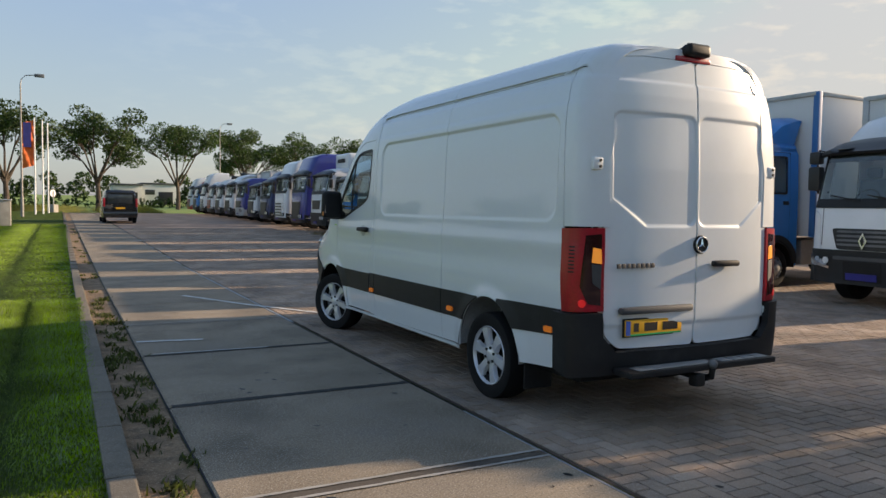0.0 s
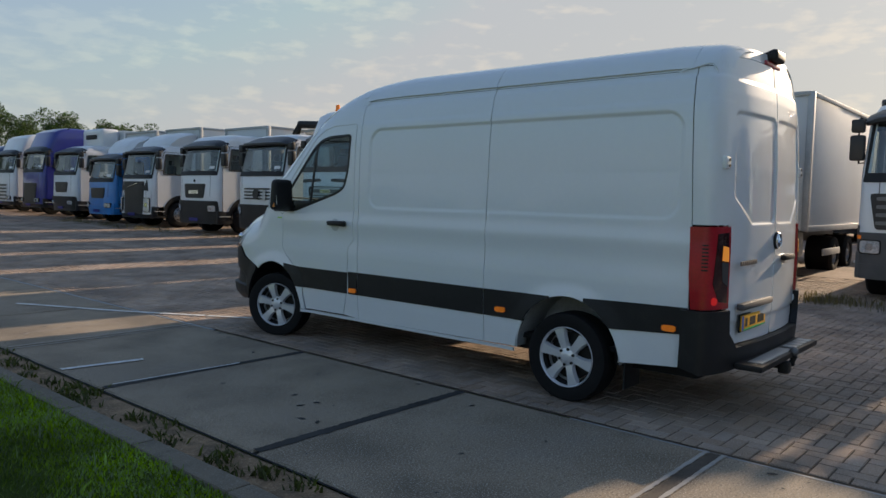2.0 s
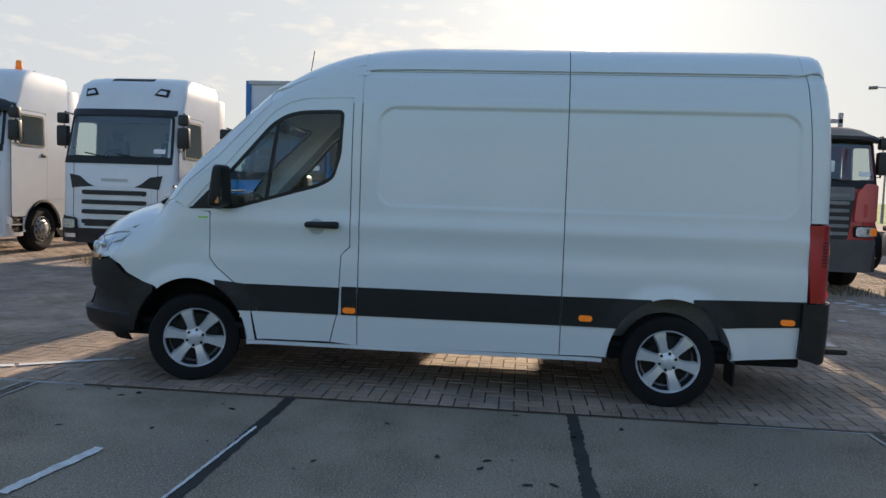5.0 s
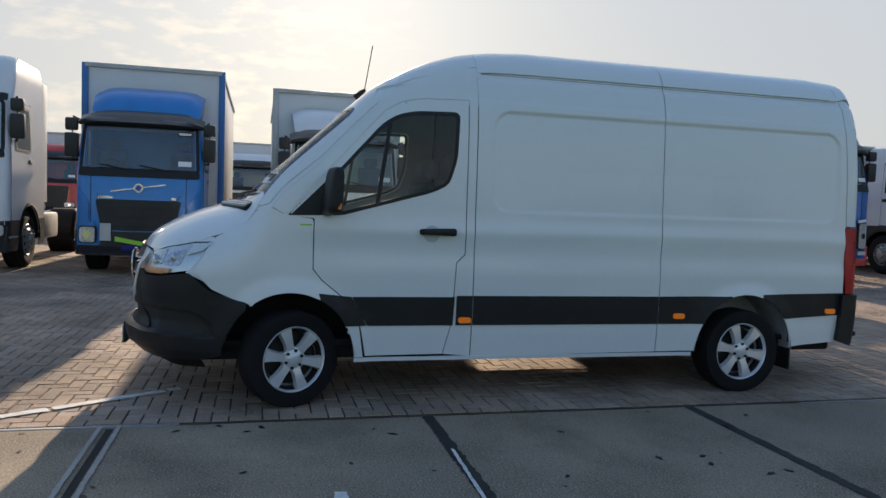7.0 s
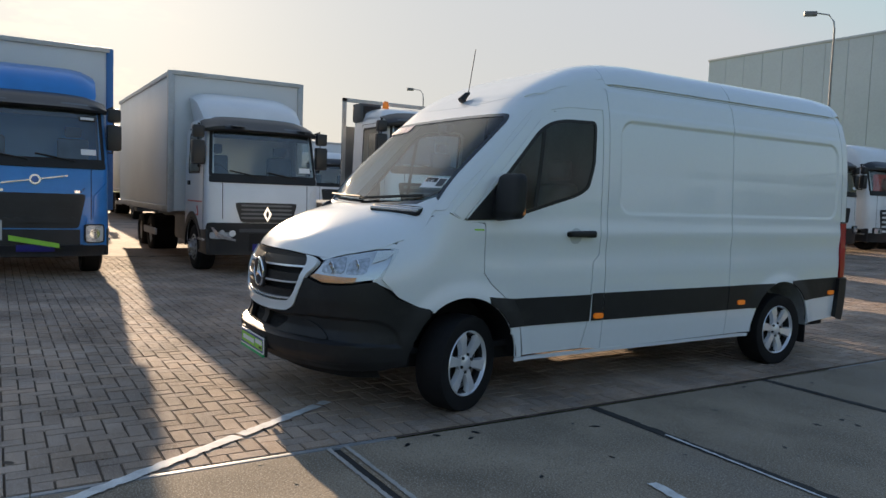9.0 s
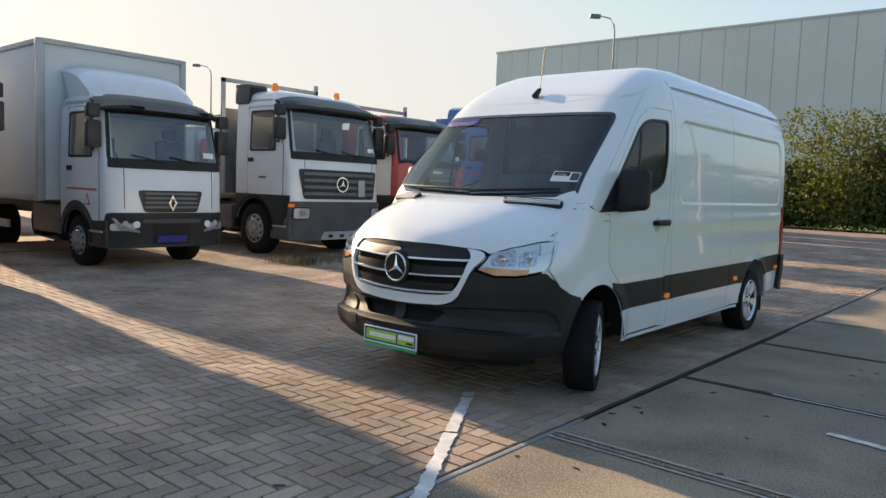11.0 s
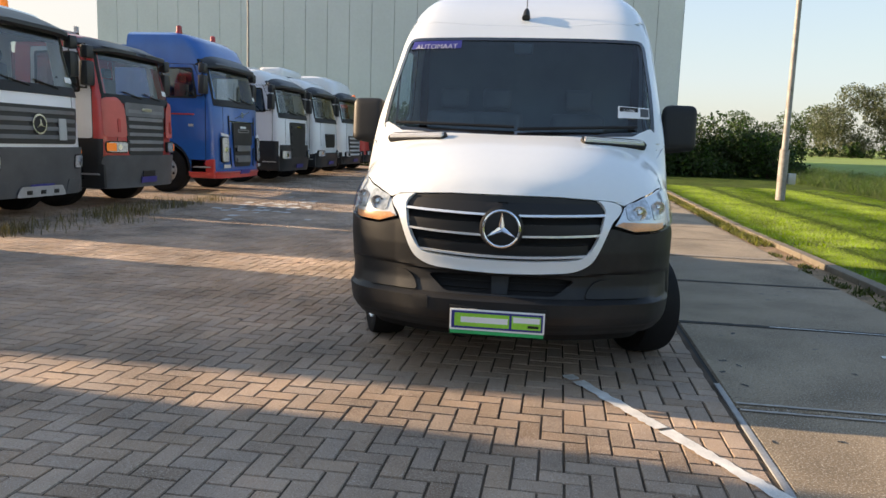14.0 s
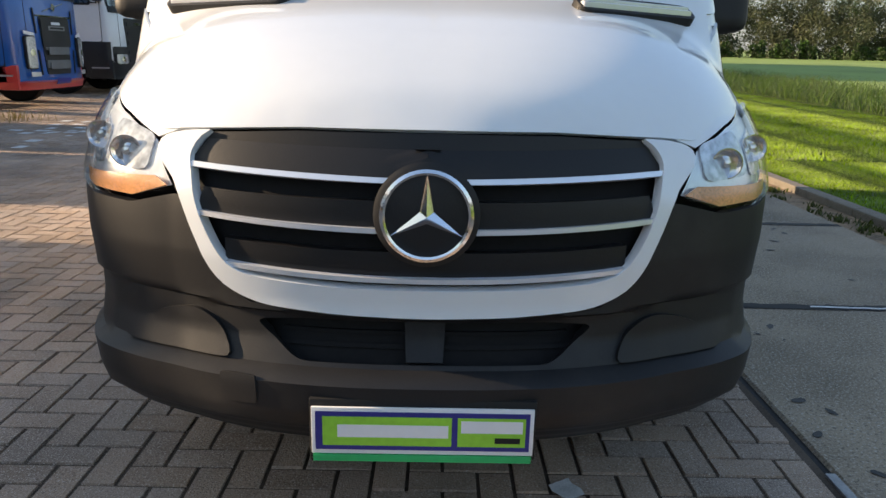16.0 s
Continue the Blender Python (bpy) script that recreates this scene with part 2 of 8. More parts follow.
M = {
    "white": mat("white_paint", (0.755, 0.79, 0.815), 0.35, coat=1.0, var=0.015, scale=0.8, fine=25, bump=0.0),
    "black_plastic": mat("black_plastic", (0.014, 0.0145, 0.016), 0.5, var=0.25, fine=260, bump=0.3, dist=0.001),
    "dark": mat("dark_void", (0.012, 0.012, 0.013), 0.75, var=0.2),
    "rubber": mat("tyre_rubber", (0.010, 0.010, 0.011), 0.72, var=0.3, fine=90, bump=0.3, dist=0.002),
    "alloy": mat("alloy", (0.70, 0.71, 0.74), 0.25, 0.35, var=0.05, bump=0.02, coat=0.6),
    # chrome trim: the sky's reflection is put into the pale base colour
    "bright_trim": mat("bright_trim", (0.80, 0.83, 0.88), 0.14, 0.4, var=0.03, bump=0),
    "alloy_dark": mat("alloy_shadowed_steel", (0.09, 0.09, 0.095), 0.55, 0.6),
    "chrome": mat("chrome", (0.82, 0.83, 0.85), 0.12, 1.0, var=0.02, bump=0),
    "glass": glass("tinted_glass", (0.80, 0.86, 0.84)),
    "screen": glass("windscreen_glass", (0.70, 0.88, 0.96), 1.85),
    "lens": glass("clear_lens", (0.93, 0.95, 0.96), 1.4),
    "cab_glass": glass("truck_cab_glass", (0.72, 0.78, 0.76), 2.0),
    "truck_glass": mat("dark_cab_glass", (0.03, 0.036, 0.04), 0.06, var=0.5, scale=0.7, fine=3, bump=0, coat=0.5),
    "amber": mat("amber_lens", (0.85, 0.22, 0.02), 0.25, emit=0.06, var=0.08),
    "amber_pale": mat("indicator_amber", (0.66, 0.30, 0.12), 0.25, var=0.5, fine=200, coat=0.6),
    "amber_dull": mat("pale_amber_lens", (0.80, 0.30, 0.09), 0.22, var=0.15),
    "grille_black": mat("grille_black", (0.012, 0.012, 0.013), 0.42, var=0.15, fine=200, bump=0.1),
    "red_lens": mat("red_lens", (0.36, 0.003, 0.016), 0.3, coat=0.5, var=0.25),
    "red_glow": mat("bright_red_lens", (0.62, 0.012, 0.015), 0.12, coat=0.8, var=0.15),
    "frit": mat("glass_black_edge", (0.012, 0.012, 0.014), 0.04, coat=1.0, var=0.1, bump=0),
    "red_dark": mat("dark_red_lens", (0.025, 0.003, 0.005), 0.15, coat=0.7, var=0.2),
    "amber_on": mat("amber_lamp_lit", (1.0, 0.33, 0.04), 0.3, emit=0.15, var=0.1),
    "red_on": mat("red_lamp_lit", (0.75, 0.02, 0.02), 0.3, emit=0.12),
    "lamp_dark": mat("lamp_interior", (0.52, 0.53, 0.55), 0.2, 0.35, var=0.35, scale=30, coat=0.8),
    "lamp_cell": mat("bright_lamp_cell", (0.50, 0.51, 0.53), 0.12, 0.5, var=0.4, scale=40, coat=0.8),
    "housing": mat("grey_wheel_housing", (0.33, 0.34, 0.35), 0.8, var=0.25, scale=5),
    "handle_cup": mat("shaded_white_cup", (0.50, 0.53, 0.56), 0.4, coat=0.6, var=0.05),
    "lining": mat("cab_lining", (0.30, 0.31, 0.32), 0.8, var=0.1),
    "dry": mat("dry_grass", (0.15, 0.125, 0.055), 0.8, var=0.4, rnd=0.4, bump=0),
    "lampbowl": mat("reflector_bowl", (0.72, 0.74, 0.77), 0.18, 0.45, var=0.1),
    "yellow_plate": mat("yellow_plate", (0.85, 0.44, 0.015), 0.45, var=0.05),
    "plate_blue": mat("plate_blue", (0.02, 0.08, 0.42), 0.4),
    "navy": mat("navy_sticker", (0.03, 0.03, 0.22), 0.4),
    "lime": mat("lime_sticker", (0.30, 0.62, 0.05), 0.45),
    "green_strip": mat("green_strip", (0.03, 0.42, 0.13), 0.45),
    "paper": mat("white_paper", (0.8, 0.8, 0.8), 0.6, var=0.03),
    "ink": mat("black_ink", (0.02, 0.02, 0.02), 0.5),
    "cabin": mat("cabin_plastic", (0.05, 0.052, 0.055), 0.7, var=0.2),
    "seat": mat("seat_cloth", (0.085, 0.10, 0.12), 0.9, var=0.3, fine=300),
    "bulkhead": mat("grey_bulkhead", (0.12, 0.145, 0.17), 0.8),
    "t_white": mat("truck_white", (0.74, 0.75, 0.76), 0.3, coat=0.5, var=0.05, scale=1.5),
    "t_silver": mat("truck_silver", (0.45, 0.47, 0.49), 0.35, 0.3, var=0.05),
    "t_blue": mat("truck_sky_blue", (0.035, 0.21, 0.56), 0.32, coat=0.5, var=0.08),
    "t_navy": mat("truck_deep_blue", (0.014, 0.098, 0.37), 0.3, coat=0.6, var=0.1),
    "t_violet": mat("truck_violet_blue", (0.03, 0.035, 0.24), 0.3, coat=0.6, var=0.1),
    "t_dkblue": mat("truck_dark_blue", (0.02, 0.035, 0.12), 0.35, coat=0.4, var=0.1),
    "t_red": mat("truck_red", (0.50, 0.045, 0.04), 0.35, coat=0.5, var=0.1),
    "t_salmon": mat("faded_red_paint", (0.55, 0.12, 0.10), 0.45, var=0.1),
    "rim_steel": mat("wheel_rim_steel", (0.34, 0.345, 0.35), 0.45, 0.6, var=0.3, scale=14, fine=40),
    "t_mid": mat("truck_mid_grey_plastic", (0.14, 0.145, 0.15), 0.55, var=0.2, fine=150, bump=0.2),
    "t_slat": mat("truck_slat_grey", (0.20, 0.205, 0.21), 0.5, var=0.15),
    "t_grey": mat("truck_grey_plastic", (0.075, 0.078, 0.083), 0.6, var=0.2, fine=150, bump=0.2),
    "t_dark": mat("truck_dark_plastic", (0.025, 0.026, 0.028), 0.38, var=0.2),
    "steel": mat("painted_steel", (0.16, 0.165, 0.17), 0.5, 0.3, var=0.2),
    "pole_steel": mat("weathered_pole", (0.27, 0.26, 0.25), 0.6, 0.25, var=0.3, scale=5, fine=30),
    "galv": mat("galvanised_steel", (0.42, 0.43, 0.44), 0.5, 0.5, var=0.12, fine=20),
    "box_white": mat("box_panel", (0.62, 0.64, 0.65), 0.45, var=0.06, scale=0.8),
    "tarp": mat("blue_tarpaulin", (0.05, 0.17, 0.42), 0.55, var=0.12, scale=1.2),
    "asphalt_joint": mat("tar_joint", (0.025, 0.024, 0.023), 0.85, var=0.4),
    "brick": mat("clay_paver", (0.315, 0.243, 0.187), 0.82, var=0.5, scale=1.1, fine=150, bump=1.0, rnd=0.15, dist=0.006),
    "sand": mat("sandy_joint", (0.095, 0.075, 0.058), 0.95, var=0.4, fine=120, bump=0.5),
    "strip_steel": mat("weathered_steel_strip", (0.30, 0.31, 0.32), 0.55, 0.3, var=0.25, scale=6, fine=90),
    "seam": mat("brown_tar_seam", (0.085, 0.070, 0.055), 0.9, var=0.4, fine=90),
    "concrete": mat("slab_concrete", (0.245, 0.199, 0.143), 0.86, var=0.42, scale=1.4, fine=110, bump=0.5, rnd=0.05, dist=0.002),
    "kerb": mat("kerb_concrete", (0.165, 0.142, 0.108), 0.9, var=0.35, scale=4, fine=120, bump=0.5, rnd=0.1),
    "dirt": mat("dry_dirt", (0.23, 0.155, 0.09), 0.95, var=0.45, scale=5, fine=90, bump=0.8, dist=0.01),
    "roadpaint": mat("worn_road_paint", (0.62, 0.62, 0.60), 0.75, var=0.25, scale=9, fine=160),
    "grass_soil": mat("turf", (0.060, 0.090, 0.018), 0.95, var=0.4, scale=2.2, fine=90, bump=1.0, dist=0.03),
    "blade": mat("grass_blades", (0.185, 0.275, 0.045), 0.7, var=0.45, scale=1.3, rnd=0.5, bump=0),
    "weed": mat("weed_leaves", (0.085, 0.10, 0.03), 0.6, var=0.3, rnd=0.3, bump=0),
    "reed": mat("reed_leaves", (0.085, 0.13, 0.04), 0.6, var=0.3, rnd=0.35, bump=0),
    "leaf": mat("tree_leaves", (0.050, 0.082, 0.022), 0.75, var=0.4, scale=0.5, rnd=0.28, bump=0),
    "leaf_pale": mat("willow_leaves", (0.10, 0.115, 0.06), 0.8, var=0.4, scale=0.3, rnd=0.22, bump=0),
    "leaf_hedge": mat("hedge_leaves", (0.035, 0.065, 0.018), 0.8, var=0.4, scale=0.8, rnd=0.4, bump=0),
    "leaf_yellow": mat("yellowing_leaves", (0.13, 0.14, 0.03), 0.8, var=0.3, scale=0.8, rnd=0.35, bump=0),
    "bark": mat("bark", (0.085, 0.065, 0.05), 0.9, var=0.3, scale=6, bump=0.8, dist=0.02),
    "cladding": mat("grey_steel_cladding", (0.60, 0.635, 0.65), 0.5, 0.0, var=0.06, scale=0.25, fine=8, bump=0.02),
    "field": mat("meadow", (0.17, 0.25, 0.05), 0.95, var=0.3, scale=0.05, fine=1.2, bump=0.6, dist=0.1),
    "block": mat("concrete_block", (0.36, 0.34, 0.31), 0.9, var=0.2, fine=40, bump=0.4),
    "orange": mat("orange_flag", (0.75, 0.16, 0.03), 0.7),
    "flag_blue": mat("blue_flag", (0.05, 0.05, 0.25), 0.7),
    "plaster": mat("pale_render_wall", (0.55, 0.55, 0.54), 0.8),
    "blackcar": mat("black_car_paint", (0.012, 0.012, 0.014), 0.2, coat=1.0),
}
M["brick_far"] = mat("clay_paver_far", (0.28, 0.215, 0.17), 0.82, var=0.35, scale=1.1, fine=14, bump=0.4)


def stain(name, colour, scale, low, high, amount):
    """Lays irregular patches of another colour over a material."""
    m = M[name]
    n, l = m.node_tree.nodes, m.node_tree.links
    b = n["Principled BSDF"]
    src = b.inputs["Base Color"].links[0].from_socket
    geo, t, r, mx = n.new("ShaderNodeNewGeometry"), n.new("ShaderNodeTexNoise"), n.new("ShaderNodeMapRange"), n.new("ShaderNodeMixRGB")
    t.inputs["Scale"].default_value, t.inputs["Detail"].default_value, t.inputs["Roughness"].default_value = scale, 8.0, 0.65
    r.inputs["From Min"].default_value, r.inputs["From Max"].default_value, r.inputs["To Max"].default_value = low, high, amount
    l.new(geo.outputs["Position"], t.inputs["Vector"])
    l.new(t.outputs["Fac"], r.inputs["Value"])
    l.new(r.outputs[0], mx.inputs[0])
    l.new(src, mx.inputs[1])
    mx.inputs[2].default_value = (*colour, 1)
    l.new(mx.outputs[0], b.inputs["Base Color"])


stain("brick", (0.31, 0.17, 0.105), 0.55, 0.57, 0.72, 0.4)
stain("brick", (0.09, 0.075, 0.065), 0.9, 0.60, 0.72, 0.5)
stain("brick", (0.60, 0.53, 0.46), 170.0, 0.55, 0.62, 0.8)
stain("brick", (0.07, 0.055, 0.045), 110.0, 0.57, 0.66, 0.65)
stain("concrete", (0.16, 0.14, 0.12), 0.7, 0.52, 0.66, 0.55)
stain("concrete", (0.52, 0.48, 0.42), 95.0, 0.54, 0.61, 0.75)
stain("concrete", (0.085, 0.075, 0.062), 70.0, 0.55, 0.62, 0.75)
stain("concrete", (0.12, 0.105, 0.088), 14.0, 0.60, 0.68, 0.5)
stain("kerb", (0.055, 0.052, 0.042), 4.0, 0.48, 0.64, 0.6)
stain("kerb", (0.30, 0.28, 0.24), 90.0, 0.56, 0.63, 0.6)
stain("dirt", (0.10, 0.072, 0.045), 6.0, 0.50, 0.62, 0.7)
stain("dirt", (0.40, 0.31, 0.21), 40.0, 0.55, 0.63, 0.6)
stain("grass_soil", (0.09, 0.10, 0.03), 1.6, 0.52, 0.68, 0.6)
stain("black_plastic", (0.05, 0.048, 0.045), 5.0, 0.52, 0.72, 0.35)
for name, level in (("rubber", 0.2), ("dark", 0.2), ("grille_black", 0.35), ("ink", 0.25), ("cabin", 0.3), ("black_plastic", 0.35), ("t_dark", 0.35), ("blade", 0.15), ("weed", 0.2), ("reed", 0.2), ("grass_soil", 0.1), ("brick", 0.22), ("brick_far", 0.22), ("concrete", 0.3), ("sand", 0.1)):
    M[name].node_tree.nodes["Principled BSDF"].inputs["Specular IOR Level"].default_value = level



def thin(name, share):
    """Lets a share of the light through a leaf or blade."""
    n, l = M[name].node_tree.nodes, M[name].node_tree.links
    b = n["Principled BSDF"]
    tr, mx = n.new("ShaderNodeBsdfTranslucent"), n.new("ShaderNodeMixShader")
    l.new(b.inputs["Base Color"].links[0].from_socket, tr.inputs[0])
    mx.inputs[0].default_value = share
    l.new(b.outputs[0], mx.inputs[1])
    l.new(tr.outputs[0], mx.inputs[2])
    l.new(mx.outputs[0], n["Material Output"].inputs[0])


for name in ("blade", "weed", "reed", "dry", "leaf", "leaf_pale", "leaf_hedge", "leaf_yellow"):
    thin(name, 0.35)

# ---- shape helpers ----
def gz(x, y):
    """Height of the ground: the lot dips very slightly towards its middle."""
    d = math.hypot(x - 2.5, y - 8.5)
    return 0.0125 * max(0.0, d - 9.0)


def mesh_of(bm, name, material, smooth=False):
    me = bpy.data.meshes.new(name)
    bm.normal_update()
    bm.to_mesh(me)
    bm.free()
    mats = material if isinstance(material, (list, tuple)) else [material]
    for m in mats:
        me.materials.append(M[m] if isinstance(m, str) else m)
    if smooth:
        me.polygons.foreach_set("use_smooth", [True] * len(me.polygons))
        if smooth != "all":
            me.set_sharp_from_angle(angle=radians(38))
    return me


def part(name, bm, material, parent=None, label="", smooth=True):
    ob = new(name, mesh_of(bm, name, material, smooth))
    if parent is not None:
        ob.parent = parent
    return tagged(ob, label=label)


def thing(name, x, y, z, label, category, group="", kind="", rz=0):
    ob = new(name)
    ob.matrix_basis = pose(x, y, z, 0, 0, rz)
    return tagged(ob, label, category, group, kind)


def box(x0, x1, y0, y1, z0, z1, bevel=0.0, bm=None, seg=2):
    (x0, x1), (y0, y1), (z0, z1) = sorted((x0, x1)), sorted((y0, y1)), sorted((z0, z1))
    own = bmesh.new()
    r = bmesh.ops.create_cube(own, size=1)
    for v in r["verts"]:
        v.co = Vector(((x0 + x1) / 2 + v.co.x * (x1 - x0), (y0 + y1) / 2 + v.co.y * (y1 - y0), (z0 + z1) / 2 + v.co.z * (z1 - z0)))
    if bevel:
        bmesh.ops.bevel(own, geom=own.edges[:], offset=bevel, segments=seg, profile=0.6, affect="EDGES")
    return merge(bm, own)


def merge(bm, own):
    if bm is None:
        return own
    me = bpy.data.meshes.new("tmp")
    own.to_mesh(me)
    own.free()
    bm.from_mesh(me)
    bpy.data.meshes.remove(me)
    return bm


def tube(pts, r, n=8, bm=None, r1=None):
    """A round bar along a polyline."""
    own = bmesh.new()
    pts = [Vector(p) for p in pts]
    rings = []
    for i, p in enumerate(pts):
        d = (pts[min(i + 1, len(pts) - 1)] - pts[max(i - 1, 0)]).normalized()
        a = d.cross(Vector((0, 0, 1)) if abs(d.z) < 0.9 else Vector((1, 0, 0))).normalized()
        b = d.cross(a)
        rr = r if r1 is None else r + (r1 - r) * i / (len(pts) - 1)
        rings.append([own.verts.new(p + (a * math.cos(2 * math.pi * k / n) + b * math.sin(2 * math.pi * k / n)) * rr) for k in range(n)])
    for q0, q1 in zip(rings, rings[1:]):
        for k in range(n):
            own.faces.new((q0[k], q0[(k + 1) % n], q1[(k + 1) % n], q1[k]))
    own.faces.new(rings[0][::-1])
    own.faces.new(rings[-1])
    bmesh.ops.recalc_face_normals(own, faces=own.faces[:])
    return merge(bm, own)


def lathe(profile, n=32, bm=None, axis="x", at=(0, 0, 0)):
    """Turns (along, radius) pairs about an axis."""
    own = bmesh.new()
    rings = []
    for a, r in profile:
        ring = []
        for k in range(n):
            c, s = math.cos(2 * math.pi * k / n) * r, math.sin(2 * math.pi * k / n) * r
            p = (a, c, s) if axis == "x" else (c, a, s) if axis == "y" else (c, s, a)
            ring.append(own.verts.new((p[0] + at[0], p[1] + at[1], p[2] + at[2])))
        rings.append(ring)
    for q0, q1 in zip(rings, rings[1:]):
        for k in range(n):
            own.faces.new((q0[k], q0[(k + 1) % n], q1[(k + 1) % n], q1[k]))
    bmesh.ops.recalc_face_normals(own, faces=own.faces[:])
    return merge(bm, own)


def rounded(pts, r, n=4):
    """A polygon with its corners rounded."""
    out, k = [], len(pts)
    for i in range(k):
        p0, p, p1 = (Vector((*pts[(i + j) % k][:2], 0)) for j in (-1, 0, 1))
        a, b = p0 - p, p1 - p
        ra, rb = min(r, a.length * 0.45), min(r, b.length * 0.45)
        a, b = p + a.normalized() * ra, p + b.normalized() * rb
        for j in range(n + 1):
            t = j / n
            q = a * (1 - t) ** 2 + p * 2 * t * (1 - t) + b * t * t
            out.append((q.x, q.y))
    return out


def rect(u0, u1, v0, v1, r=0.0):
    p = [(u0, v0), (u1, v0), (u1, v1), (u0, v1)]
    return rounded(p, r) if r else p


def circle(u, v, r, n=40, a0=0, a1=360):
    return [(u + r * math.cos(radians(a0 + (a1 - a0) * k / n)), v + r * math.sin(radians(a0 + (a1 - a0) * k / n))) for k in range(n)]


def within(poly, u, v):
    p = np.array(poly)
    q = np.roll(p, -1, 0)
    res = np.zeros(u.shape, bool)
    for (x0, y0), (x1, y1) in zip(p, q):
        if y0 == y1:
            continue
        c = ((y0 > v) != (y1 > v)) & (u < (x1 - x0) * (v - y0) / (y1 - y0) + x0)
        res ^= c
    return res


def patch(poly, mapf, holes=(), res=0.03, depth=0.012, out=None, bm=None, res2=None):
    """A panel: the polygon (u, v), less its holes, laid on the surface mapf(u, v) -> x, y, z, with its rim turned inwards by depth."""
    ru, rv = res, res2 or res
    p = np.array(poly, float)
    (u0, v0), (u1, v1) = p.min(0), p.max(0)
    nu, nv = max(2, round((u1 - u0) / ru)), max(2, round((v1 - v0) / rv))
    gu, gv = np.linspace(u0, u1, nu + 1), np.linspace(v0, v1, nv + 1)
    U, V = np.meshgrid(gu, gv, indexing="ij")
    cu, cv = (U[1:, 1:] + U[:-1, :-1]) / 2, (V[1:, 1:] + V[:-1, :-1]) / 2
    keep = within(poly, cu, cv)
    for h in holes:
        keep &= ~within(h, cu, cv)
    cnt = np.zeros(U.shape, int)
    for a in (0, 1):
        for b in (0, 1):
            cnt[a:nu + a, b:nv + b] += keep
    edge = (cnt > 0) & (cnt < 4)
    segs = []
    for lp in (poly, *holes):
        lp = np.array(lp, float)
        segs.append(np.stack([lp, np.roll(lp, -1, 0)], 1))
    segs = np.concatenate(segs)
    ei = np.argwhere(edge)
    if len(ei):
        P = np.stack([U[edge], V[edge]], 1)
        A, B = segs[:, 0], segs[:, 1]
        D = B - A
        L = (D * D).sum(1) + 1e-12
        T = np.clip(((P[:, None] - A[None]) * D[None]).sum(2) / L, 0, 1)
        Q = A[None] + T[..., None] * D[None]
        dd = ((Q - P[:, None]) ** 2).sum(2)
        k = dd.argmin(1)
        near = Q[np.arange(len(P)), k]
        if len(poly) < 14:
            for c in poly:
                j = ((P - np.array(c)) ** 2).sum(1).argmin()
                if ((P[j] - np.array(c)) ** 2).sum() < 2 * (ru * ru + rv * rv):
                    near[j] = c
        U[edge], V[edge] = near[:, 0], near[:, 1]
    X, Y, Z = mapf(U, V)
    own = bmesh.new()
    idx = {}
    for i, j in np.argwhere(cnt > 0):
        idx[i, j] = own.verts.new((X[i, j], Y[i, j], Z[i, j]))
    for i, j in np.argwhere(keep):
        try:
            own.faces.new((idx[i, j], idx[i + 1, j], idx[i + 1, j + 1], idx[i, j + 1]))
        except (ValueError, KeyError):
            pass
    own.normal_update()
    if out is not None:
        s = sum((f.normal * f.calc_area() for f in own.faces), Vector())
        if s.dot(Vector(out)) < 0:
            bmesh.ops.reverse_faces(own, faces=own.faces[:])
            own.normal_update()
    if depth:
        rim = [e for e in own.edges if e.is_boundary]
        nrm = {v: v.normal.copy() for e in rim for v in e.verts}
        low = {v: own.verts.new(v.co - nn * depth) for v, nn in nrm.items()}
        for e in rim:
            a, b = e.verts
            f = e.link_faces[0]
            lp = next(q for q in f.loops if q.edge == e)
            a, b = lp.vert, lp.link_loop_next.vert
            own.faces.new((b, a, low[a], low[b]))
    return merge(bm, own)


def letters(text, size, depth=0.003):
    """A bmesh of words in the built-in font, in the xz plane, facing -y, centred."""
    c = bpy.data.curves.new("words", "FONT")
    c.body, c.size, c.extrude, c.align_x, c.align_y = text, size, depth, "CENTER", "CENTER"
    o = bpy.data.objects.new("words", c)
    scene.collection.objects.link(o)
    me = bpy.data.meshes.new_from_object(o.evaluated_get(bpy.context.evaluated_depsgraph_get()))
    bpy.data.objects.remove(o)
    b = bmesh.new()
    b.from_mesh(me)
    bpy.data.meshes.remove(me)
    b.transform(Matrix.Rotation(radians(90), 4, "X"))
    return b


def soup(name, verts, faces, material, parent=None, label="", category="", kind="stuff", smooth=False):
    me = bpy.data.meshes.new(name)
    me.from_pydata(verts, [], faces)
    me.materials.append(M[material] if isinstance(material, str) else material)
    if smooth:
        me.polygons.foreach_set("use_smooth", [True] * len(me.polygons))
    ob = new(name, me)
    if parent is not None:
        ob.parent = parent
    return tagged(ob, label, category, "", kind)

# ---- ground ----
def sheet(name, x0, x1, y0, y1, nx, ny, z, material, label, category):
    xs, ys = np.linspace(x0, x1, nx + 1), np.linspace(y0, y1, ny + 1)
    vs = [(x, y, gz(x, y) + z) for x in xs for y in ys]
    fs = [(i * (ny + 1) + j, (i + 1) * (ny + 1) + j, (i + 1) * (ny + 1) + j + 1, i * (ny + 1) + j + 1) for i in range(nx) for j in range(ny)]
    return soup(name, vs, fs, material, None, label, category, "structure", True)


EDGE_X, LANE_X, KERB_X = 2.69, 0.69, 0.30
LOT_Y0, LOT_Y1 = -20.0, 74.0


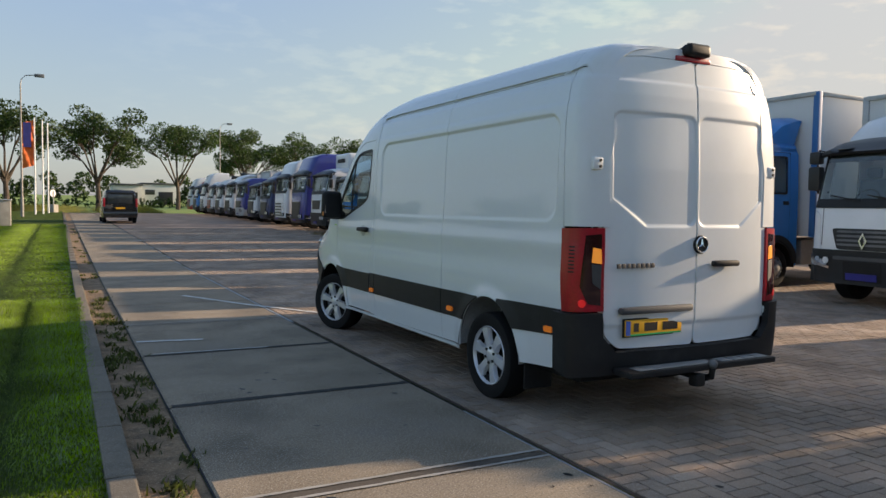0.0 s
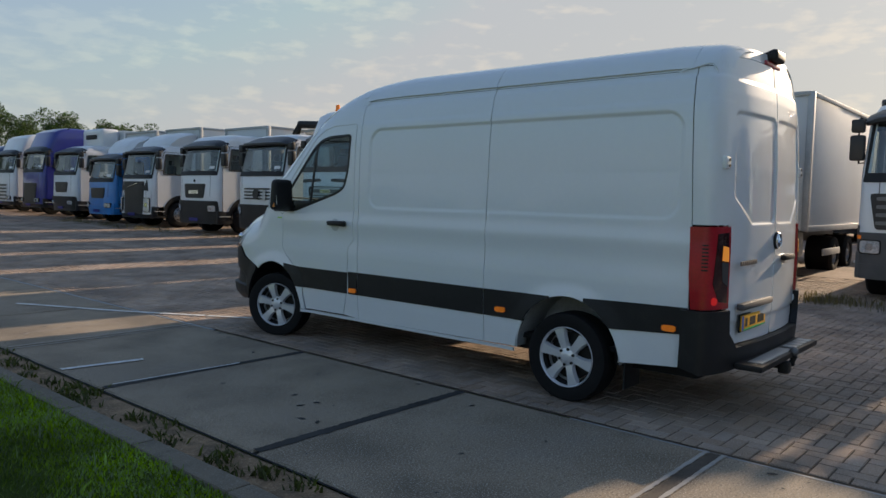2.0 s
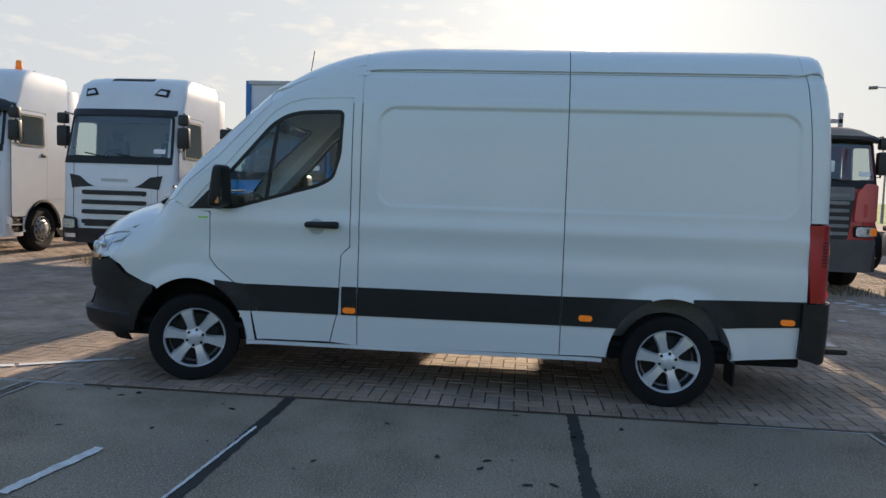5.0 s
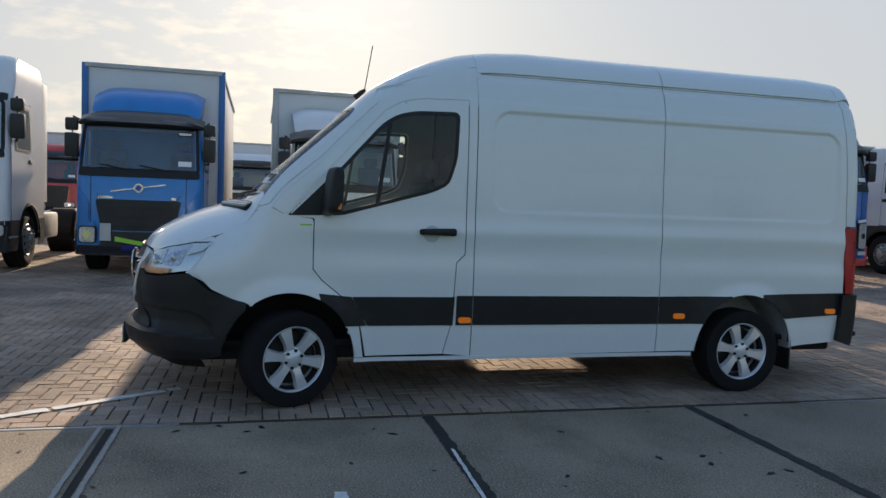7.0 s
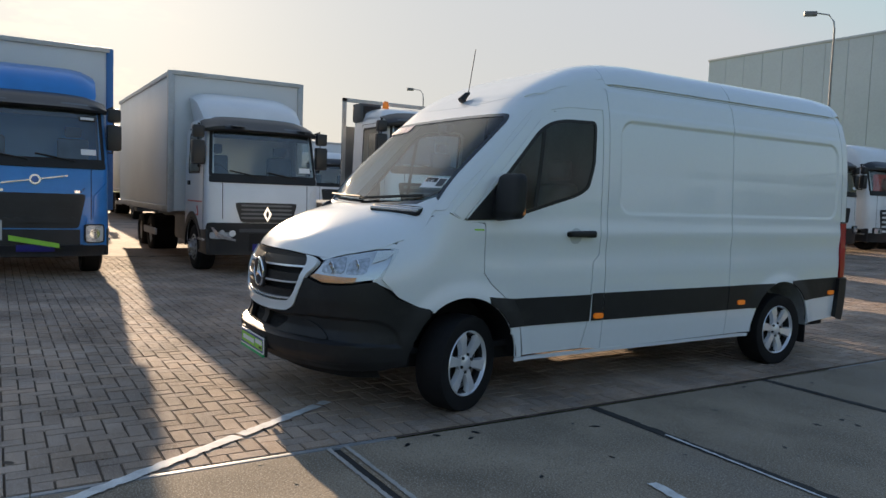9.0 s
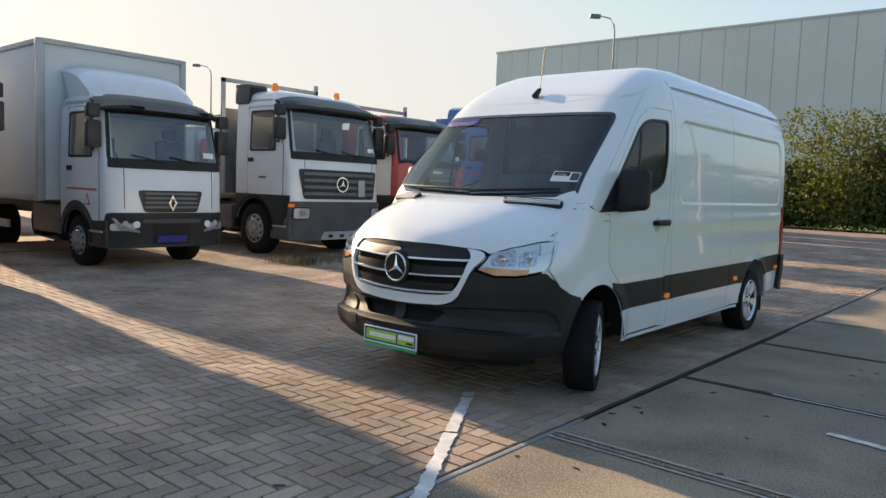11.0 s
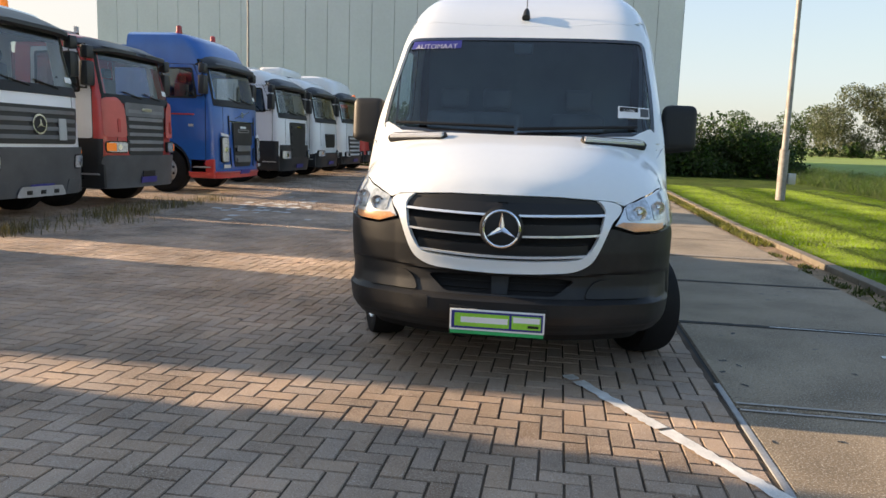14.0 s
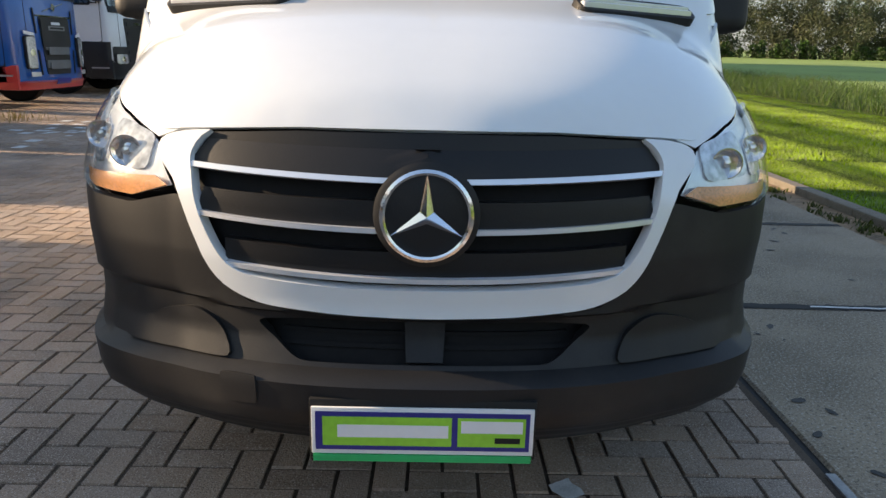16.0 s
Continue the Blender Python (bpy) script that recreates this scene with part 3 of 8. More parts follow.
def ground_sheet():
    """One sheet to the horizon, sunk below the lot, level with the verge and the fields elsewhere."""
    rad = [0, 4, 8, 12, 17, 23, 30, 40, 55, 75, 100, 140, 200, 300, 500, 900, 1800]
    vs, fs, n = [], [], 96
    for i, r in enumerate(rad):
        for k in range(n):
            x, y = 2.5 + r * math.cos(2 * math.pi * k / n), 8.5 + r * math.sin(2 * math.pi * k / n)
            vs.append((x, y, gz(x, y) * (1 if r < 500 else 0.9) - 0.16))
    for i in range(len(rad) - 1):
        for k in range(n):
            fs.append((i * n + k, (i + 1) * n + k, (i + 1) * n + (k + 1) % n, i * n + (k + 1) % n))
    return soup("ground", vs, fs, "field", None, "green meadow ground reaching the horizon", "ground", "structure", True)


ground_sheet()
paving = sheet("paving_bed", EDGE_X, 60, LOT_Y0, LOT_Y1, 60, 90, -0.007, "sand", "sandy joints under brown clay pavers of the lot", "paving")
verge = sheet("grass_verge", -7.5, 0.17, -40, 84, 16, 110, 0.022, "grass_soil", "mown green grass verge beside the concrete lane", "grass")
strip = sheet("dirt_strip", 0.15, LANE_X - 0.0, LOT_Y0, LOT_Y1, 3, 90, -0.025, "dirt", "dry dirt gutter with weeds between kerb and lane", "dirt")
lane_bed = sheet("lane_bed", LANE_X, EDGE_X, LOT_Y0, LOT_Y1, 3, 90, -0.015, "asphalt_joint", "black tar joints between the concrete slabs", "joint")

# ---- the panel van ----
VY = 6.83                       # middle of the van along y
HUB_F, HUB_R, HUB_Z, TYRE_R = 8.665, 4.985, 0.338, 0.345
van = thing("panel_van", 4.0, VY, 0.0, "white high-roof panel van with black plastic trim, parked on clay pavers", "van", rz=0.4)


def sstep(a, b, x):
    t = np.clip((x - a) / (b - a), 0, 1)
    return t * t * (3 - 2 * t)


def roof_z(y):
    """Height of the body's middle line at y."""
    return np.interp(y, [3.76, 3.82, 3.88, 3.98, 4.3, 6.9, 7.2, 7.45, 7.65, 7.835, 7.995, 8.118, 9.035, 9.11, 9.3, 9.48, 9.62, 9.71, 9.75, 9.9],
                     [2.46, 2.58, 2.637, 2.672, 2.695, 2.697, 2.676, 2.626, 2.557, 2.472, 2.386, 2.302, 1.455, 1.43, 1.375, 1.30, 1.22, 1.15, 1.08, 0.9])


def smooth_roof_z(y):
    d = 0.025
    return (roof_z(y - 2 * d) + roof_z(y - d) + roof_z(y) + roof_z(y + d) + roof_z(y + 2 * d)) / 5


def base_half(z):
    return np.interp(z, [0.2, 0.34, 0.5, 0.7, 0.95, 1.1, 1.3, 3], [0.955, 0.975, 0.99, 0.998, 1.003, 1.0, 0.992, 0.992])


def nose_y(z):
    return np.interp(z, [0.18, 0.26, 0.36, 0.44, 0.52, 0.6, 0.7, 0.8, 0.95, 1.08, 1.15, 3], [9.66, 9.74, 9.80, 9.835, 9.84, 9.80, 9.795, 9.81, 9.805, 9.775, 9.745, 9.745])


def tail_y(z):
    return np.interp(z, [0.2, 0.6, 1.2, 1.8, 2.3, 2.7], [3.82, 3.80, 3.80, 3.81, 3.835, 3.88])


NOSE_L, NOSE_P, NOSE_Q, TAIL_L, TAIL_P = 0.86, 2.85, 2.45, 0.17, 2.6


def section(y, z):
    """Factor by which the body draws in towards its top."""
    zt = smooth_roof_z(y)
    zb = np.interp(y, [7.2, 8.6, 9.2], [0.98, 0.95, 0.84])
    square = sstep(9.0, 8.55, y)
    m = np.interp(y, [4, 7.2, 7.7, 8.05, 8.3, 8.65, 9.0, 9.7], [3.9, 4.2, 5.0, 5.5, 4.6, 3.7, 3.2, 2.7])
    m = m + (np.interp(y, [7.2, 7.8], [7.0, 10.0]) - m) * square
    t = np.clip((z - zb) / np.maximum(zt - zb, 0.02), 0, 1)
    return (1 - t ** m) ** (1 / m) * (1 - 0.08 * square * t ** 4)


def relief(y, z):
    """Stampings of the side: the blank window field, creases, wheel-arch flare."""
    cy, cz, hy, hz, r = 5.665, 1.80, 1.535, 0.37, 0.13
    qy, qz = np.abs(y - cy) - hy + r, np.abs(z - cz) - hz + r
    sd = np.hypot(np.maximum(qy, 0), np.maximum(qz, 0)) + np.minimum(np.maximum(qy, qz), 0) - r
    w = -0.014 * sstep(0.007, -0.007, sd) * np.interp(z, [1.44, 1.75], [0.3, 1.0])
    back = sstep(7.45, 7.25, y)
    w = w - 0.012 * sstep(2.405, 2.417, z) * back - 0.005 * sstep(2.236, 2.246, z) * back
    w = w + 0.010 * np.exp(-((z - 1.27) / 0.07) ** 2) * sstep(8.9, 8.3, y) - 0.006 * np.exp(-((z - 1.10) / 0.08) ** 2) * sstep(8.9, 8.3, y)
    for hub, rr in ((HUB_R, 0.60), (HUB_F, 0.62)):
        d = np.hypot(y - hub, z - HUB_Z)
        w = w + 0.022 * sstep(rr, rr - 0.16, d)
    return w


def half(y, z):
    """Half width of the body at y, z."""
    a = np.clip((nose_y(z) - y) / NOSE_L, 0, 1)
    nose = np.clip(1 - (1 - a) ** NOSE_P, 0, 1) ** (1 / NOSE_P)
    b = np.clip((y - tail_y(z)) / TAIL_L, 0, 1)
    tail = (1 - (1 - b) ** TAIL_P) ** (1 / TAIL_P)
    return (base_half(z) * section(y, z) + relief(y, z)) * nose * tail


def on_side(side, off=0.0):
    return lambda y, z: (side * (half(y, z) + off), y - VY, z)


def on_top(off=0.0):
    def f(w, y):
        zb = np.interp(y, [7.2, 8.6, 9.2], [0.98, 0.95, 0.84])
        a = np.clip((nose_y(1.3) - y) / NOSE_L, 1e-4, 1)
        b = np.clip((y - tail_y(2.5)) / TAIL_L, 1e-4, 1)
        W = 0.992 * (1 - (1 - a) ** NOSE_P) ** (1 / NOSE_P) * (1 - (1 - b) ** TAIL_P) ** (1 / TAIL_P)
        t = np.clip(np.abs(w) / W, 0, 0.9999)
        zt = smooth_roof_z(y)
        lo, hi = zb + 0 * t, zt + 0 * t
        for _ in range(26):
            mid = (lo + hi) / 2
            ok = section(y, mid) >= t
            lo, hi = np.where(ok, mid, lo), np.where(ok, hi, mid)
        top = zb + (zt - zb) * 0.9995
        return w, y - VY, np.where(t < 0.15, np.maximum(lo, top), lo) + off
    return f


NOSE_U = 0.8
NOSE_D = NOSE_L * (1 - (1 - NOSE_U ** NOSE_Q) ** (1 / NOSE_Q))


def on_front(off=0.0):
    """u: the share of the half width up to 0.8, from there on metres back along the corner and the flank."""
    def f(u, z):
        a = np.abs(u)
        near = np.minimum(a, NOSE_U)
        d = NOSE_L * (1 - (1 - near ** NOSE_Q) ** (1 / NOSE_Q)) + np.maximum(a - NOSE_U, 0)
        k = np.clip(1 - d / NOSE_L, 0, 1)
        near_share = np.interp(a, [0, 0.62, NOSE_U, 3], [0, 0, 1, 1])
        share = a * (1 - near_share) + (1 - k ** NOSE_P) ** (1 / NOSE_P) * near_share
        y = nose_y(z) - d
        w = base_half(z) * section(y, z) * share + relief(y, z) * sstep(1.0, 1.35, a)
        turn = share ** 3
        return np.sign(u) * (w + off * turn), y + off * np.sqrt(1 - turn ** 2) - VY, z
    return f


def on_rear(off=0.0):
    def f(u, z):
        a = np.abs(u)
        a = np.interp(a, [0, 0.56, 0.80, 0.895, 1], [0, 0.532, 0.93, 1.065, 1.17]) + np.maximum(a - 1, 0)
        th = np.minimum(a, 1) * math.pi / 2
        y = tail_y(z) + TAIL_L * (1 - np.cos(th) ** (2 / TAIL_P)) + np.maximum(a - 1, 0)
        w = base_half(z) * section(np.maximum(y, 4.12), z) * np.sin(th) ** (2 / TAIL_P)
        return np.sign(u) * (w + off * np.sin(th)), y - off * np.cos(th) - VY, z
    return f


def rear_door_map(off=0.0):
    """Rear doors, by true sideways distance, with their stamped window field."""
    def f(w, z):
        W = base_half(z) * section(np.full_like(z, 4.2), z)
        t = np.clip(np.abs(w) / W, 0, 0.999)
        y = tail_y(z) + TAIL_L * (1 - (1 - t ** TAIL_P) ** (1 / TAIL_P)) * 0.8
        a = np.abs(w)
        cut = (a - 0.46) - (z - 1.405) * 1.4
        qa, qz = np.abs(a - 0.37) - 0.355 + 0.07, np.abs(z - 1.79) - 0.385 + 0.07
        sd = np.maximum(np.hypot(np.maximum(qa, 0), np.maximum(qz, 0)) + np.minimum(np.maximum(qa, qz), 0) - 0.07, cut * 0.7)
        y = y + 0.009 * sstep(0.006, -0.006, sd) + 0.010 * sstep(2.392, 2.402, z) + 0.03 * (a / 0.8) ** 2 + 0.012 * sstep(0.74, 0.70, z) * sstep(0.52, 0.60, z)
        return w, y - off - VY, z
    return f


ARCH_F = [(HUB_F + 0.455 * math.cos(radians(a)), HUB_Z + 0.475 * math.sin(radians(a))) for a in range(-40, 221, 6)]
ARCH_R = [(HUB_R + 0.455 * math.cos(radians(a)), HUB_Z + 0.475 * math.sin(radians(a))) for a in range(-40, 221, 6)]
GLASS_SIDE = rounded([(8.62, 1.375), (8.04, 2.03), (7.93, 2.10), (7.80, 2.13), (7.475, 2.14), (7.49, 1.80), (7.545, 1.615), (7.66, 1.555), (8.33, 1.365)], 0.05)
DOOR = [(8.515, 0.98), (8.515, 1.335), (8.70, 1.35), (8.02, 2.115), (7.90, 2.185), (7.75, 2.215), (7.405, 2.225), (7.405, 1.10), (7.47, 1.04), (7.49, 0.60), (7.55, 0.355), (8.13, 0.35), (8.17, 0.56), (8.25, 0.74), (8.45, 0.90)]
SIDES = ((-1, "white"), (1, "white"))


def shrink(poly, d):
    """The polygon drawn in by d, for the gaps between panels."""
    p = [Vector((*q, 0)) for q in poly]
    area = sum(p[i].x * p[(i + 1) % len(p)].y - p[(i + 1) % len(p)].x * p[i].y for i in range(len(p)))
    s = 1 if area > 0 else -1
    res = []
    for i in range(len(p)):
        a, b = (p[i] - p[i - 1]).normalized(), (p[(i + 1) % len(p)] - p[i]).normalized()
        n = (Vector((-a.y, a.x, 0)) + Vector((-b.y, b.x, 0))) * s
        n = n / max(0.5, n.length_squared / 2)
        res.append((p[i].x + n.x * d, p[i].y + n.y * d))
    return res




def mirror_case(sd):
    """Mirror housing: deep and rounded, drawn in towards its top and its outer edge."""
    bm = box(sd * 1.005, sd * 1.24, 8.335 - VY, 8.485 - VY, 1.375, 1.695, 0.06, seg=4)
    for v in bm.verts:
        up, outw = (v.co.z - 1.375) / 0.32, (abs(v.co.x) - 1.005) / 0.235
        front = (v.co.y + VY - 8.335) / 0.15
        v.co.y -= front * (0.045 * up + 0.035 * outw)
        v.co.x -= sd * 0.03 * (1 - up) * (1 - outw)
    return bm


GAP = 0.0035
for sd, colour in SIDES:
    o = (sd, 0, 0)
    S = on_side(sd)
    # front wing, up to the bonnet line
    part("front_wing", patch(shrink([(8.515, 0.98), (8.515, 1.335), (8.72, 1.365), (8.84, 1.40), (8.97, 1.315), (9.10, 1.235), (9.20, 1.165), (9.32, 0.955), (9.20, 0.83), (9.06, 0.765), (8.20, 0.50), (8.17, 0.56), (8.25, 0.74), (8.45, 0.90)], GAP), S, [ARCH_F], 0.022, out=o), colour, van)
    part("sill_front", patch([(8.145, 0.345), (8.18, 0.57), (8.28, 0.57), (8.245, 0.345)], on_side(sd, 0.001), [ARCH_F], 0.01, out=o), colour, van)
    # cab door with its window opening
    door = part("cab_door", patch(shrink(DOOR, GAP), S, [GLASS_SIDE], 0.02, out=o), colour, van)
    glass_rim = shrink(GLASS_SIDE, -0.004)
    part("window_seal", patch(glass_rim, on_side(sd, 0.002), [shrink(GLASS_SIDE, 0.022)], 0.014, 0.01, out=o), "black_plastic", door)
    pane = part("side_window", patch([q for q in shrink(GLASS_SIDE, 0.012)], on_side(sd, -0.006), (), 0.03, 0.004, out=o), "glass", door)
    part("window_divider", patch([(8.06, 1.42), (8.09, 1.42), (8.00, 2.06), (7.97, 2.07)], on_side(sd, -0.002), (), 0.02, 0.008, out=o), "black_plastic", door)
    part("mirror_triangle", patch([(8.68, 1.355), (8.36, 1.365), (8.33, 1.40), (8.42, 1.62)], on_side(sd, 0.006), (), 0.02, 0.01, out=o), "black_plastic", door)
    part("door_lock", patch(circle(7.735, 1.262, 0.024, 20), on_side(sd, 0.012), (), 0.01, 0.012, out=o), "black_plastic", door)
    hb = box(-0.135, 0.125, -0.024, 0.024, -0.028, 0.028, 0.023, seg=3)
    for v in hb.verts:
        v.co = Vector((sd * (float(half(np.array(7.62), np.array(1.265))) + 0.028 + v.co.y), 7.62 - VY + v.co.x, 1.265 + v.co.z * (1.0 if v.co.x < 0.05 else 0.8)))
    part("door_handle", hb, "black_plastic", door, "black plastic pull handle")
    part("handle_recess", patch(circle(7.665, 1.248, 0.062), on_side(sd, 0.0015), (), 0.012, 0.004, out=o), "handle_cup", door)
    part("green_badge", patch(rect(8.53, 8.61, 1.285, 1.297), on_side(sd, 0.002), (), 0.02, 0.002, out=o), "lime", van)
    # pillar, middle panel, rear quarter
    part("b_pillar", patch(shrink([(7.405, 2.225), (7.405, 1.10), (7.47, 1.04), (7.49, 0.60), (7.55, 0.355), (7.335, 0.335), (7.335, 2.26), (7.405, 2.26)], GAP), S, (), 0.02, out=o), colour, van)
    part("cant_panel", patch(shrink([(8.71, 1.358), (8.03, 2.125), (7.90, 2.20), (7.75, 2.23), (7.34, 2.24), (7.34, 2.515), (7.60, 2.455), (7.78, 2.375), (7.92, 2.28), (8.09, 2.13), (8.78, 1.41)], 0.001), S, (), 0.016, out=o), colour, van)
    part("side_panel", patch(shrink([(7.335, 0.335), (7.335, 2.485), (5.785, 2.485), (5.785, 0.345)], GAP), S, (), 0.012, out=o), colour, van)
    quarter = [(5.785, 0.345), (5.785, 2.485), (4.09, 2.485), (4.06, 2.0), (4.035, 1.395), (4.03, 0.83), (4.03, 0.41), (4.54, 0.37), (5.46, 0.35)]
    part("quarter_panel", patch(shrink(quarter, GAP), S, [ARCH_R], 0.012, out=o), colour, van)
    part("rear_pillar", patch(shrink([(4.09, 2.485), (4.06, 2.0), (4.035, 1.395), (3.838, 1.395), (3.852, 2.0), (3.885, 2.47)], GAP), S, (), 0.012, out=o), colour, van)
    part("roof_gutter", patch(rect(4.22, 7.33, 2.4475, 2.4515), on_side(sd, 0.0012), (), 0.04, 0.002, out=o, res2=0.002), "t_slat", van)
    part("sill", patch(rect(5.47, 8.21, 0.312, 0.340), on_side(sd, 0.004), (), 0.03, 0.012, out=o, res2=0.014), colour, van)
    # black band, in lengths
    B = on_side(sd, 0.008)
    for a, b in ((8.22, 7.47), (7.46, 7.34), (7.33, 5.79), (5.78, 5.42), (4.55, 4.07)):
        z0, z1 = 0.575, 0.785
        if a == 8.22:
            band = [(8.235, z1), (7.475, z1), (7.485, z0), (8.12, z0), (8.17, 0.66)]
        elif a == 5.78:
            band = [(a, z0), (a, 0.795), (5.13, 0.80), (5.13, z0)]
        elif a == 4.55:
            band = [(4.83, 0.60), (4.83, 0.815), (4.035, 0.83), (4.035, 0.645)]
        else:
            band = [(a, z0), (a, z1 + 0.01), (b, z1 + 0.01), (b, z0)]
        part("side_moulding", patch(band, B, [ARCH_R, ARCH_F], 0.02, 0.012, out=o), "black_plastic", van)
    part("side_moulding", patch([(8.126, 0.575), (8.168, 0.66), (8.240, 0.785), (8.47, 0.81), (8.40, 0.575)], B, [ARCH_F], 0.012, 0.012, out=o), "black_plastic", van)
    for y, zm in ((7.395, 0.0), (5.605, 0.025), (4.16, 0.062)):
        part("side_marker", patch(rounded(rect(y - 0.05, y + 0.05, 0.592 + zm, 0.635 + zm), 0.022), on_side(sd, 0.022), (), 0.008, 0.014, out=o), "amber", van, "amber side marker lamp")
    # wheel housings
    for hub in (HUB_F, HUB_R):
        arch = bmesh.new()
        ring = []
        for a in range(2, 179, 8):
            p = [(sd * (float(half(np.array(hub), np.array(0.80))) - 0.012), hub - VY + 0.462 * math.cos(radians(a)), HUB_Z + 0.482 * math.sin(radians(a))), (sd * 0.66, hub - VY + 0.462 * math.cos(radians(a)), HUB_Z + 0.482 * math.sin(radians(a)))]
            ring.append([arch.verts.new(q) for q in p])
        for q0, q1 in zip(ring, ring[1:]):
            arch.faces.new((q0[0], q0[1], q1[1], q1[0]))
        c = [arch.verts.new((sd * 0.66, hub - VY + 0.462 * math.cos(radians(a)), HUB_Z + 0.482 * math.sin(radians(a)))) for a in range(2, 179, 8)]
        arch.faces.new(c)
        # front housing near black, rear one mid grey
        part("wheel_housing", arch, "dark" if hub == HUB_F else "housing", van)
    # mud flap behind the rear wheel
    part("mud_flap", box(sd * 0.72, sd * 0.97, 4.495 - VY, 4.51 - VY, 0.17, 0.55, 0.004), "black_plastic", van)
    # outside mirror
    mir = part("mirror", mirror_case(sd), "black_plastic", van, "large black plastic outside mirror")
    part("mirror_arm", tube([(sd * 0.94, 8.44 - VY, 1.42), (sd * 1.04, 8.43 - VY, 1.395), (sd * 1.16, 8.41 - VY, 1.41)], 0.04, 10), "black_plastic", mir)
    part("mirror_glass", box(sd * 1.045, sd * 1.215, 8.339 - VY, 8.347 - VY, 1.43, 1.66, 0.003), "chrome", mir)
    part("turn_repeater", box(sd * 1.205, sd * 1.238, 8.350 - VY, 8.392 - VY, 1.405, 1.455, 0.01), "amber_dull", mir, "amber indicator in the mirror")

# roof, bonnet, windscreen


def edge_w(y, z):
    return float(half(np.array(y), np.array(z)))


for y0, y1 in ((4.12, 5.782), (5.788, 7.332)):
    ys = list(np.linspace(y0, y1, 14))
    pr = [(-edge_w(y, 2.43), y) for y in ys] + [(edge_w(y, 2.43), y) for y in ys[::-1]]
    part("roof_panel", patch(pr, on_top(), (), 0.03, out=(0, 0, 1)), "white", van)
head = [(0.845, 2.40), (0.835, 2.50), (0.75, 2.60), (0.4, 2.648), (0, 2.653)]
part("rear_header", patch([(-u, z) for u, z in head] + head[-2::-1] + [(0.79, 2.40), (0.775, 2.48), (0.70, 2.553), (0.45, 2.573), (0, 2.576), (-0.45, 2.573), (-0.70, 2.553), (-0.775, 2.48), (-0.79, 2.40)], rear_door_map(0.006), (), 0.014, out=(0, -1, 0)), "white", van)
part("rear_frame", patch([(-0.81, 0.6), (0.81, 0.6), (0.84, 2.3), (0.82, 2.50), (0.71, 2.60), (-0.71, 2.60), (-0.82, 2.50), (-0.84, 2.3)], rear_door_map(-0.004), (), 0.03, 0.0, out=(0, -1, 0)), "white", van)
part("roof_under", patch([(-0.85, 3.91), (0.85, 3.91), (0.89, 4.2), (-0.89, 4.2)], on_top(-0.006), (), 0.04, 0.0, out=(0, 0, 1)), "white", van)
pr = [(-edge_w(4.10, 2.43), 4.115), (edge_w(4.10, 2.43), 4.115), (0.85, 3.945), (0.77, 3.91), (0.4, 3.89), (0, 3.885), (-0.4, 3.89), (-0.77, 3.91), (-0.85, 3.945)]
part("roof_rear", patch(pr, on_top(), (), 0.025, out=(0, 0, 1)), "white", van)


def screen_y(w, z):
    """The foremost y at which the body is w half wide at height z (bonnet, windscreen and roof front)."""
    lo, hi = np.full(np.broadcast(w, z).shape, 7.0), np.full(np.broadcast(w, z).shape, 9.40)
    for _ in range(34):
        mid = (lo + hi) / 2
        ok = half(mid, z) >= np.maximum(np.abs(w), 0.02)
        lo, hi = np.where(ok, mid, lo), np.where(ok, hi, mid)
    return lo


def on_screen(off=0.0):
    def f(w, z):
        y = screen_y(w, z)
        return w, y + off * 0.7 - VY, z + off * 0.7
    return f


SCREEN = rounded([(-0.890, 1.470), (-0.5, 1.456), (0, 1.45), (0.5, 1.456), (0.890, 1.470), (0.882, 1.75), (0.858, 2.09), (0.835, 2.14), (0.4, 2.15), (0, 2.152), (-0.4, 2.15), (-0.835, 2.14), (-0.858, 2.09), (-0.882, 1.75)], 0.03)
scr = part("windscreen", patch(SCREEN, on_screen(-0.004), (), 0.035, 0.004, out=(0, 1, 1)), "screen", van, "dark tinted windscreen with stickers")
part("screen_seal", patch(shrink(SCREEN, -0.008), on_screen(0.001), [shrink(SCREEN, 0.016)], 0.016, 0.006, out=(0, 1, 1)), "frit", van)
# pillars round the glass, and the front of the roof above it
part("screen_frame", patch(rounded([(-0.962, 1.42), (0.962, 1.42), (0.945, 1.80), (0.905, 2.20), (0.80, 2.30), (0, 2.325), (-0.80, 2.30), (-0.905, 2.20), (-0.945, 1.80)], 0.03), on_screen(-0.001), [shrink(SCREEN, -0.004)], 0.016, out=(0, 1, 1)), "white", van)
part("screen_under", patch([(-0.97, 1.39), (0.97, 1.39), (0.952, 1.8), (0.915, 2.18), (0.87, 2.37), (0, 2.37), (-0.87, 2.37), (-0.915, 2.18), (-0.952, 1.8)], on_screen(-0.012), [shrink(SCREEN, -0.002)], 0.02, 0.0, out=(0, 1, 1)), "white", van)
rf = [(-0.86, 7.338), (0.86, 7.338), (0.88, 7.7), (0.86, 7.95), (0.78, 8.11), (0.4, 8.155), (0, 8.165), (-0.4, 8.155), (-0.78, 8.11), (-0.86, 7.95), (-0.88, 7.7)]
part("roof_front", patch(rf, on_top(0.0), (), 0.02, out=(0, 0.3, 1)), "white", van)
